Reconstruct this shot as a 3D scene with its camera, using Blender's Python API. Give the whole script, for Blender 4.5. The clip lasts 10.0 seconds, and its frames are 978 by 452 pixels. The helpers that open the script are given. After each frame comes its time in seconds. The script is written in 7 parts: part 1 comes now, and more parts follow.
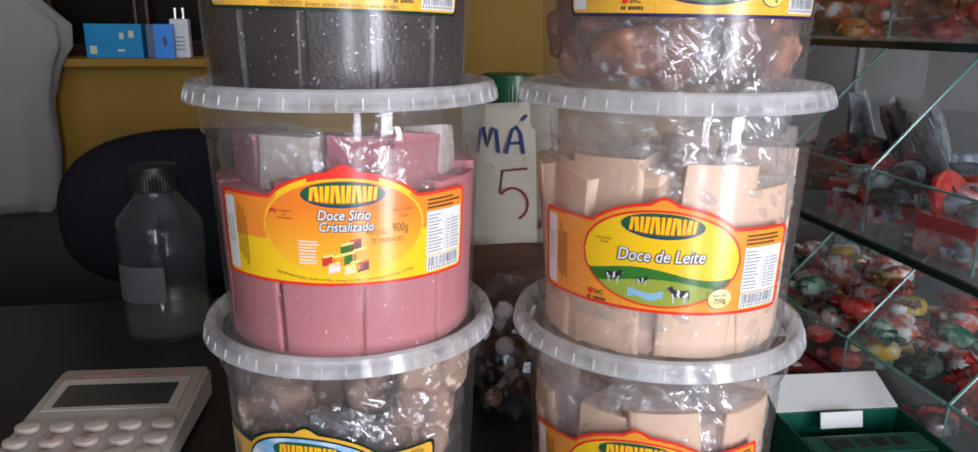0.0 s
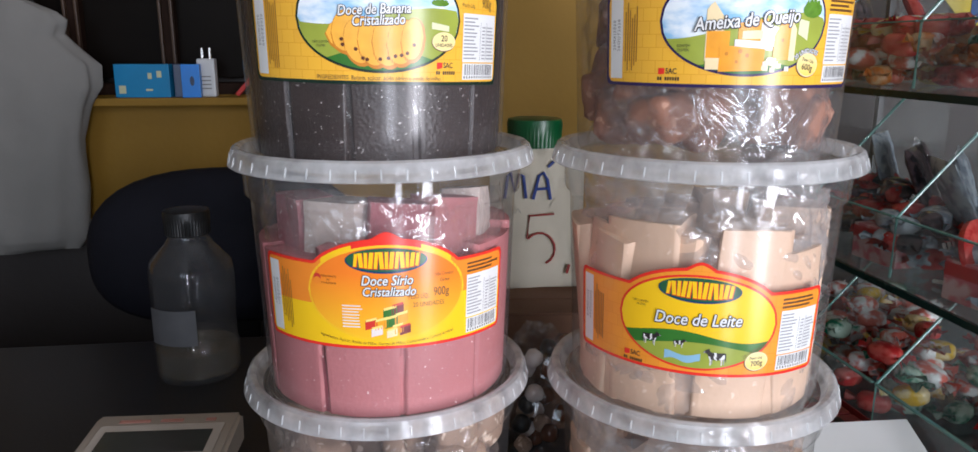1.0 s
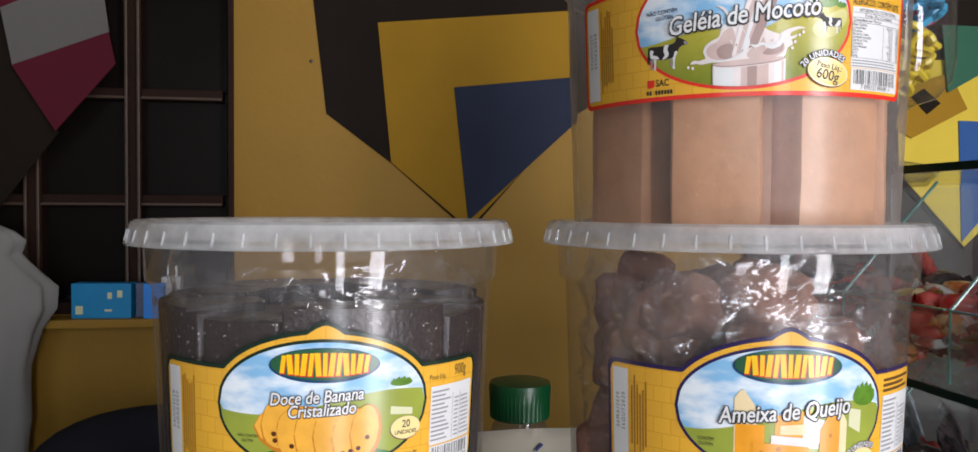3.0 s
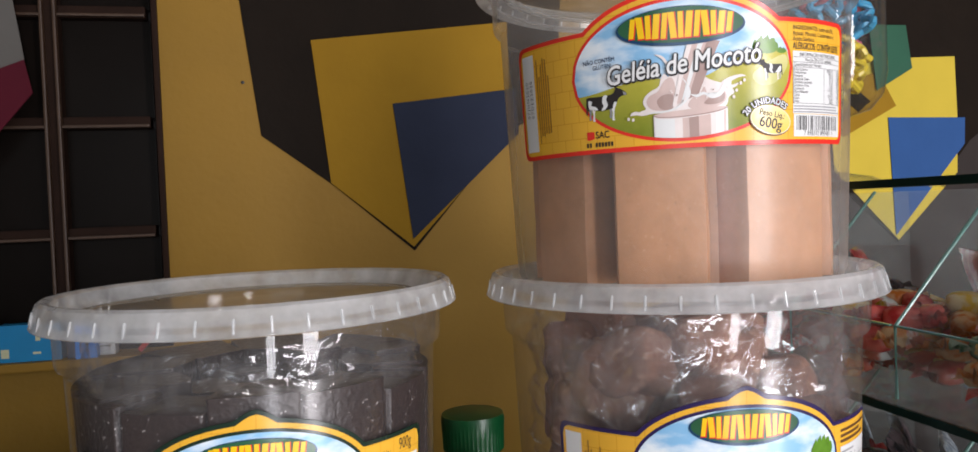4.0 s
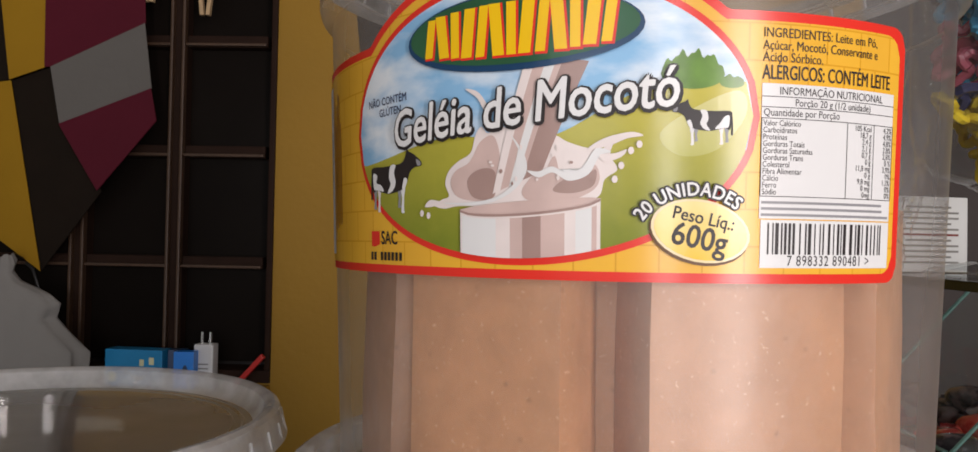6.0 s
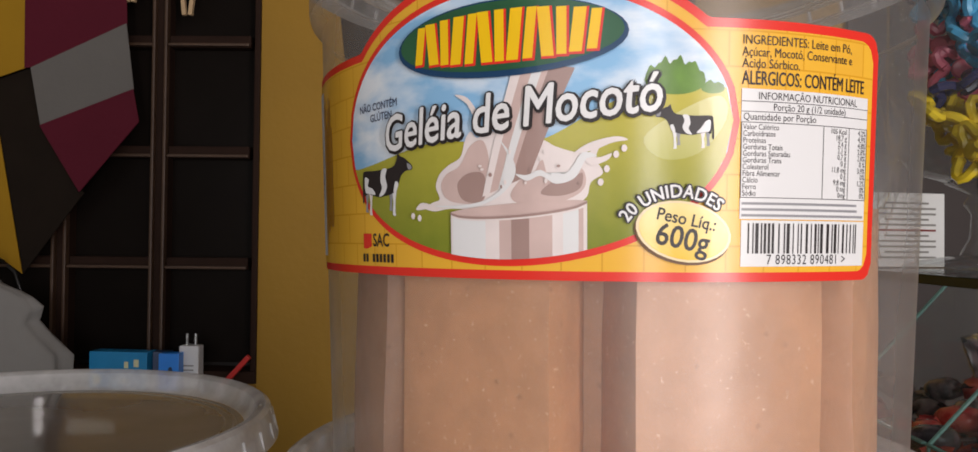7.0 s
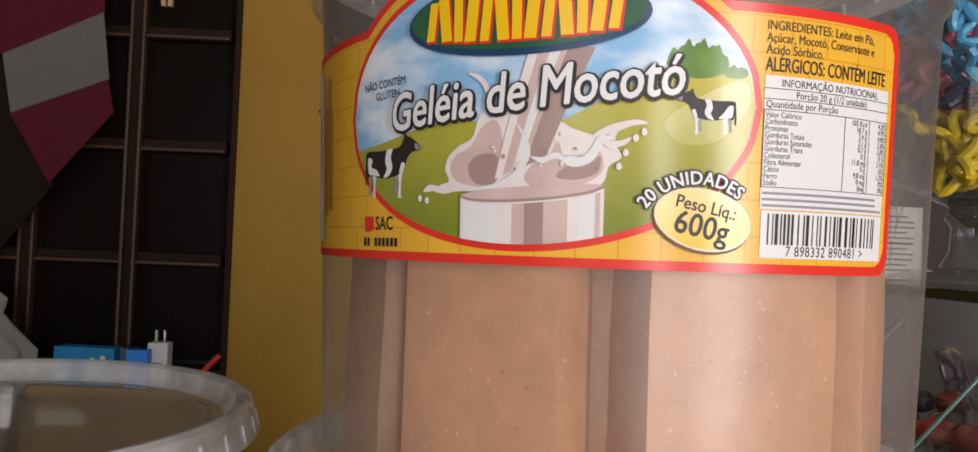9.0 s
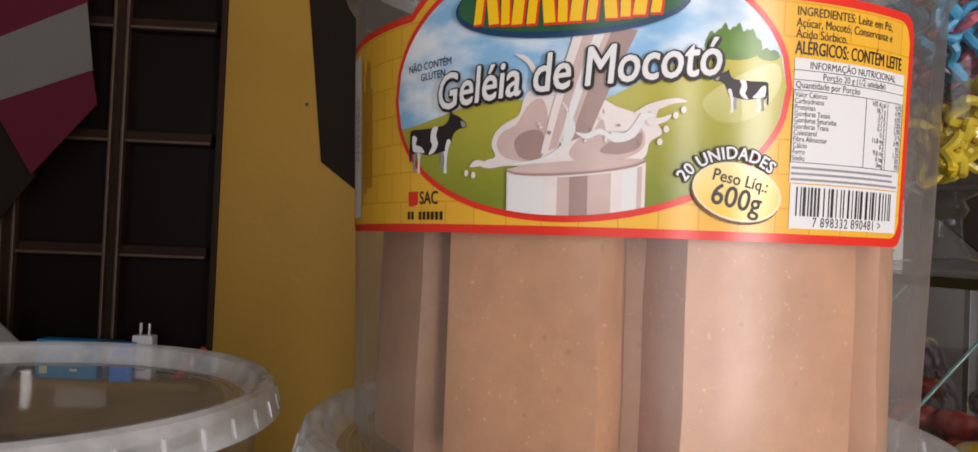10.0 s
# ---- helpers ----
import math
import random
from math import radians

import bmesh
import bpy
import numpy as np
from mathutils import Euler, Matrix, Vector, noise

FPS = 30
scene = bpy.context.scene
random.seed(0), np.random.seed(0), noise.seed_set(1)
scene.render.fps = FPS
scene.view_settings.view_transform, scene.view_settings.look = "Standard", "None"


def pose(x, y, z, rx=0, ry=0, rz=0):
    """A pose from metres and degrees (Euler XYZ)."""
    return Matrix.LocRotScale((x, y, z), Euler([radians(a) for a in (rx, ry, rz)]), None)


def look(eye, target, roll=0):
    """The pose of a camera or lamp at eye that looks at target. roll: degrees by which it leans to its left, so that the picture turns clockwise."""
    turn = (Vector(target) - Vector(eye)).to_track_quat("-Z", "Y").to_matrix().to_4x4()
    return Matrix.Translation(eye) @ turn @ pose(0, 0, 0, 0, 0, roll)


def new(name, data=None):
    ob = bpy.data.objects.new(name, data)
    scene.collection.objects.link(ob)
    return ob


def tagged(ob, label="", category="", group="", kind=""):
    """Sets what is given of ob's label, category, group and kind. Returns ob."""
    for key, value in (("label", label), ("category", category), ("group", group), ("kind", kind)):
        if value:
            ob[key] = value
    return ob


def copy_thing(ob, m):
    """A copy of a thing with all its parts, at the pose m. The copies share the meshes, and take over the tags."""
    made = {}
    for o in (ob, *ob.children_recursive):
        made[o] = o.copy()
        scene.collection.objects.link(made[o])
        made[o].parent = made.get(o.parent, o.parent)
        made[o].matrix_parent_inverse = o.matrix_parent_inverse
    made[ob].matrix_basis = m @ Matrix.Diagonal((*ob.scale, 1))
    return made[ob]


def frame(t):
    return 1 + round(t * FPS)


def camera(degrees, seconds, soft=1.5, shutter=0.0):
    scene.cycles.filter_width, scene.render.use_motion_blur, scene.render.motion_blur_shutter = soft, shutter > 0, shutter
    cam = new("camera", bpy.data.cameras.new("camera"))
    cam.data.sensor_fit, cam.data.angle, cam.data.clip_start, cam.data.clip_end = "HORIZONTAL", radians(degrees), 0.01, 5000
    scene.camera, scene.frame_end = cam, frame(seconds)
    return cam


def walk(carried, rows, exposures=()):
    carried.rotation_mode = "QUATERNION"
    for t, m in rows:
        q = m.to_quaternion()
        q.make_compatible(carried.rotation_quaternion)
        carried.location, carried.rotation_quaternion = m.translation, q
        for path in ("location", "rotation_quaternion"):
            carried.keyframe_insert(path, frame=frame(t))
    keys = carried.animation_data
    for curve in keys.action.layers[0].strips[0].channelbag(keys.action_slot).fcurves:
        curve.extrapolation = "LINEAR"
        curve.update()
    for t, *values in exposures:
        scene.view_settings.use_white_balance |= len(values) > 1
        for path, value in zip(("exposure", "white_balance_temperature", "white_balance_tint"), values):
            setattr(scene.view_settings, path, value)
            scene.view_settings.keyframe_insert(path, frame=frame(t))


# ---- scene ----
cam = camera(65.1, 10.0, shutter=0.15)
PATH = [
    (0, (-0.004, -0.426, 0.299), (-0.021, 1.509, -0.209), 0.5),
    (0.5, (-0.008, -0.429, 0.305), (-0.039, 1.505, -0.203), 0.2),
    (1, (-0.017, -0.429, 0.321), (-0.068, 1.518, -0.132), 0.1),
    (1.5, (-0.018, -0.409, 0.324), (-0.006, 1.538, -0.132), 0.5),
    (2, (-0.002, -0.366, 0.339), (0.094, 1.61, 0.045), -1.3),
    (2.5, (0.001, -0.333, 0.379), (0.081, 1.662, 0.261), -0.3),
    (3, (-0.015, -0.344, 0.406), (-0.03, 1.655, 0.36), 0.3),
    (3.2, (-0.021, -0.343, 0.409), (0.027, 1.656, 0.358), 0.6),
    (4.3, (0.005, -0.309, 0.440), (0.111, 1.709, 0.404), -3.1),
    (4.5, (0.022, -0.291, 0.449), (0.012, 1.709, 0.435), -2.1),
    (4.8, (0.046, -0.260, 0.462), (-0.194, 1.734, 0.468), -1.3),
    (5, (0.063, -0.240, 0.459), (-0.259, 1.734, 0.488), -0.3),
    (5.5, (0.093, -0.202, 0.456), (-0.320, 1.754, 0.492), -0.2),
    (5.7, (0.094, -0.194, 0.454), (-0.309, 1.754, 0.496), 0.6),
    (6.8, (0.095, -0.197, 0.453), (-0.245, 1.772, 0.482), 0.7),
    (7, (0.094, -0.198, 0.454), (-0.246, 1.772, 0.488), 0.6),
    (7.5, (0.091, -0.196, 0.451), (-0.219, 1.779, 0.488), 1.4),
    (8, (0.089, -0.191, 0.449), (-0.195, 1.789, 0.494), 1.9),
    (8.5, (0.088, -0.193, 0.451), (-0.188, 1.788, 0.505), 2.3),
    (9, (0.087, -0.194, 0.450), (-0.186, 1.787, 0.503), 2.2),
    (9.5, (0.085, -0.199, 0.453), (-0.168, 1.784, 0.507), 1.8),
    (10, (0.076, -0.203, 0.445), (-0.138, 1.785, 0.491), 2.3),
]
walk(cam, [(t, look(e, g, r)) for t, e, g, r in PATH], [(0, 0.38, 5950, 10), (1.5, 0.30, 5950, 10), (2.5, 0.10, 6150, 10), (4.3, 0.22, 6500, 11), (4.5, 0.19, 6600, 11), (5, 0.07, 6700, 12), (5.5, -0.10, 6750, 13), (10, -0.15, 6750, 13)])

# ---- light ----
scene.cycles.transparent_max_bounces = 24
world = bpy.data.worlds.new("world")
scene.world = world
world.use_nodes = True
wn = world.node_tree.nodes
sky = wn.new("ShaderNodeTexSky")
sky.sky_type = "NISHITA"
sky.sun_disc = False
sky.sun_elevation, sky.sun_rotation = radians(50), radians(200)
wn["Background"].inputs["Strength"].default_value = 0.10
world.node_tree.links.new(sky.outputs["Color"], wn["Background"].inputs["Color"])

sun_data = bpy.data.lights.new("sun", "SUN")
sun_data.energy, sun_data.angle, sun_data.color = 3.0, radians(0.5), (1.0, 0.95, 0.88)
sun = new("sun", sun_data)
sun.matrix_world = look((2.5, -6.0, 7.0), (1.6, -2.6, -1.0))

ROOM = pose(0, 0, 0, 0, 0, 9)      # the room's axes: along the far wall, towards it, up


def daylight(name, v, u, z, wide, high, watts, colour, target):
    data = bpy.data.lights.new(name, "AREA")
    data.shape, data.size, data.size_y = "RECTANGLE", wide, high
    data.energy, data.color = watts, colour
    ob = new(name, data)
    eye = ROOM @ Vector((v, u, z))
    ob.matrix_world = look(eye, ROOM @ Vector(target))
    return ob


daylight("doorway_daylight", 1.45, -2.33, 0.20, 0.50, 2.05, 68.0, (1.0, 0.950, 0.965), (1.45, 0, 0.2))
daylight("side_door_daylight", 0.35, -2.33, 0.20, 0.20, 2.05, 20.0, (0.97, 0.960, 1.0), (0.35, 0, 0.2))
# weak fill lamp, added to lift the room; its opening is made up
daylight("shop_window_daylight", -0.75, -2.33, 0.75, 1.1, 0.8, 6.0, (0.90, 0.95, 1.0), (-0.75, 0, 0.75))


# ---- materials ----
def mat(name):
    m = bpy.data.materials.new(name)
    m.use_nodes = True
    return m, m.node_tree.nodes, m.node_tree.links


def plain(name, colour, rough=0.5, metal=0.0, vary=0.12, scale=30.0, bump=0.0, bump_scale=200.0, spec=0.5):
    """A surface with a slow and a fine variation of its colour, and a fine relief."""
    m, n, k = mat(name)
    b = n["Principled BSDF"]
    b.inputs["Roughness"].default_value = rough
    b.inputs["Metallic"].default_value = metal
    b.inputs["Specular IOR Level"].default_value = spec
    tc = n.new("ShaderNodeTexCoord")
    t1 = n.new("ShaderNodeTexNoise")
    t1.inputs["Scale"].default_value = scale
    t1.inputs["Detail"].default_value = 6.0
    k.new(tc.outputs["Object"], t1.inputs["Vector"])
    mix = n.new("ShaderNodeMix")
    mix.data_type = "RGBA"
    lo = [c * (1 - vary) for c in colour]
    hi = [min(1.0, c * (1 + vary)) for c in colour]
    mix.inputs["A"].default_value = (*lo, 1)
    mix.inputs["B"].default_value = (*hi, 1)
    k.new(t1.outputs["Fac"], mix.inputs["Factor"])
    k.new(mix.outputs["Result"], b.inputs["Base Color"])
    if bump:
        t2 = n.new("ShaderNodeTexNoise")
        t2.inputs["Scale"].default_value = bump_scale
        t2.inputs["Detail"].default_value = 5.0
        k.new(tc.outputs["Object"], t2.inputs["Vector"])
        bp = n.new("ShaderNodeBump")
        bp.inputs["Strength"].default_value = bump
        bp.inputs["Distance"].default_value = 0.002
        k.new(t2.outputs["Fac"], bp.inputs["Height"])
        k.new(bp.outputs["Normal"], b.inputs["Normal"])
    return m


def sugared(name, colour, sugar=(0.8, 0.78, 0.76), amount=0.62, scale=420.0, rough=0.6, dark=0.75):
    """A sweet's paste with grains of sugar on it."""
    m, n, k = mat(name)
    b = n["Principled BSDF"]
    b.inputs["Roughness"].default_value = rough
    b.inputs["Subsurface Weight"].default_value = 0.0
    tc = n.new("ShaderNodeTexCoord")
    big = n.new("ShaderNodeTexNoise")
    big.inputs["Scale"].default_value = 55.0
    big.inputs["Detail"].default_value = 4.0
    grain = n.new("ShaderNodeTexNoise")
    grain.inputs["Scale"].default_value = scale
    grain.inputs["Detail"].default_value = 2.0
    ramp = n.new("ShaderNodeValToRGB")
    ramp.color_ramp.elements[0].position, ramp.color_ramp.elements[1].position = amount, amount + 0.07
    base = n.new("ShaderNodeMix")
    base.data_type = "RGBA"
    base.inputs["A"].default_value = (*[c * dark for c in colour], 1)
    base.inputs["B"].default_value = (*colour, 1)
    top = n.new("ShaderNodeMix")
    top.data_type = "RGBA"
    top.inputs["B"].default_value = (*sugar, 1)
    for t in (big, grain):
        k.new(tc.outputs["Object"], t.inputs["Vector"])
    k.new(big.outputs["Fac"], base.inputs["Factor"])
    k.new(grain.outputs["Fac"], ramp.inputs["Fac"])
    k.new(ramp.outputs["Color"], top.inputs["Factor"])
    k.new(base.outputs["Result"], top.inputs["A"])
    k.new(top.outputs["Result"], b.inputs["Base Color"])
    bp = n.new("ShaderNodeBump")
    bp.inputs["Strength"].default_value, bp.inputs["Distance"].default_value = 0.4, 0.001
    k.new(grain.outputs["Fac"], bp.inputs["Height"])
    k.new(bp.outputs["Normal"], b.inputs["Normal"])
    return m


def jelly(name, colour):
    """Smooth milk jelly: cloudy, with fine pits, pale specks and a faint sheen."""
    m, n, k = mat(name)
    b = n["Principled BSDF"]
    b.inputs["Roughness"].default_value = 0.42
    b.inputs["Subsurface Weight"].default_value = 0.15
    b.inputs["Subsurface Radius"].default_value = (0.006, 0.003, 0.0015)
    b.inputs["Subsurface Scale"].default_value = 0.5
    tc = n.new("ShaderNodeTexCoord")
    cloud, speck, pit = n.new("ShaderNodeTexNoise"), n.new("ShaderNodeTexNoise"), n.new("ShaderNodeTexVoronoi")
    cloud.inputs["Scale"].default_value, cloud.inputs["Detail"].default_value = 70.0, 9.0
    cloud.inputs["Roughness"].default_value = 0.68
    speck.inputs["Scale"].default_value, speck.inputs["Detail"].default_value = 1100.0, 2.0
    pit.inputs["Scale"].default_value = 170.0
    base, top, low = (n.new("ShaderNodeMix") for i in range(3))
    for x in (base, top, low):
        x.data_type = "RGBA"
    base.inputs["A"].default_value, base.inputs["B"].default_value = (*[c * 0.62 for c in colour], 1), (*[c * 1.34 for c in colour], 1)
    top.inputs["B"].default_value = (0.66, 0.41, 0.25, 1)
    low.inputs["B"].default_value = (*[c * 0.78 for c in colour], 1)
    r1, r2 = n.new("ShaderNodeMapRange"), n.new("ShaderNodeMapRange")
    r1.inputs["From Min"].default_value, r1.inputs["From Max"].default_value = 0.66, 0.74
    r2.inputs["From Min"].default_value, r2.inputs["From Max"].default_value = 0.13, 0.03
    for t in (cloud, speck, pit):
        k.new(tc.outputs["Object"], t.inputs["Vector"])
    k.new(cloud.outputs["Fac"], base.inputs["Factor"])
    k.new(speck.outputs["Fac"], r1.inputs["Value"])
    k.new(pit.outputs["Distance"], r2.inputs["Value"])
    k.new(r1.outputs["Result"], top.inputs["Factor"])
    k.new(r2.outputs["Result"], low.inputs["Factor"])
    k.new(base.outputs["Result"], top.inputs["A"])
    k.new(top.outputs["Result"], low.inputs["A"])
    k.new(low.outputs["Result"], b.inputs["Base Color"])
    bp = n.new("ShaderNodeBump")
    bp.inputs["Strength"].default_value, bp.inputs["Distance"].default_value = 0.25, 0.0008
    k.new(pit.outputs["Distance"], bp.inputs["Height"])
    k.new(bp.outputs["Normal"], b.inputs["Normal"])
    return m


def clear(name, tint, haze, haze_colour, gloss_rough=0.06, ior=1.45, bump=0.0, bump_scale=40.0, base_gloss=0.0):
    """Thin clear plastic, film or glass: lets light straight through, with a milky share and a gloss by Fresnel."""
    m, n, k = mat(name)
    n.remove(n["Principled BSDF"])
    tr = n.new("ShaderNodeBsdfTransparent")
    tr.inputs["Color"].default_value = (*tint, 1)
    di = n.new("ShaderNodeBsdfDiffuse")
    di.inputs["Color"].default_value = (*haze_colour, 1)
    tl = n.new("ShaderNodeBsdfTranslucent")
    tl.inputs["Color"].default_value = (*haze_colour, 1)
    milk = n.new("ShaderNodeMixShader")
    milk.inputs["Fac"].default_value = 0.5
    gl = n.new("ShaderNodeBsdfGlossy")
    gl.inputs["Roughness"].default_value = gloss_rough
    mixa, mixb = n.new("ShaderNodeMixShader"), n.new("ShaderNodeMixShader")
    tc = n.new("ShaderNodeTexCoord")
    ns = n.new("ShaderNodeTexNoise")
    ns.inputs["Scale"].default_value, ns.inputs["Detail"].default_value = bump_scale, 4.0
    mr = n.new("ShaderNodeMapRange")
    mr.inputs["From Min"].default_value, mr.inputs["From Max"].default_value = 0.3, 0.7
    mr.inputs["To Min"].default_value, mr.inputs["To Max"].default_value = haze * 0.6, haze * 1.4
    k.new(tc.outputs["Object"], ns.inputs["Vector"])
    k.new(ns.outputs["Fac"], mr.inputs["Value"])
    k.new(mr.outputs["Result"], mixa.inputs["Fac"])
    k.new(di.outputs[0], milk.inputs[1])
    k.new(tl.outputs[0], milk.inputs[2])
    k.new(tr.outputs[0], mixa.inputs[1])
    k.new(milk.outputs[0], mixa.inputs[2])
    fr = n.new("ShaderNodeLayerWeight")
    fr.inputs["Blend"].default_value = 0.5
    pw = n.new("ShaderNodeMath")
    pw.operation = "POWER"
    pw.inputs[1].default_value = 4.0
    add = n.new("ShaderNodeMath")
    add.operation = "MULTIPLY_ADD"
    add.inputs[1].default_value = 0.55
    add.inputs[2].default_value = ((ior - 1) / (ior + 1)) ** 2 + base_gloss
    k.new(fr.outputs["Facing"], pw.inputs[0])
    k.new(pw.outputs[0], add.inputs[0])
    k.new(add.outputs[0], mixb.inputs["Fac"])
    k.new(mixa.outputs[0], mixb.inputs[1])
    k.new(gl.outputs[0], mixb.inputs[2])
    if bump:
        bp = n.new("ShaderNodeBump")
        bp.inputs["Strength"].default_value, bp.inputs["Distance"].default_value = bump, 0.002
        k.new(ns.outputs["Fac"], bp.inputs["Height"])
        k.new(bp.outputs["Normal"], gl.inputs["Normal"])
    k.new(mixb.outputs[0], n["Material Output"].inputs["Surface"])
    return m


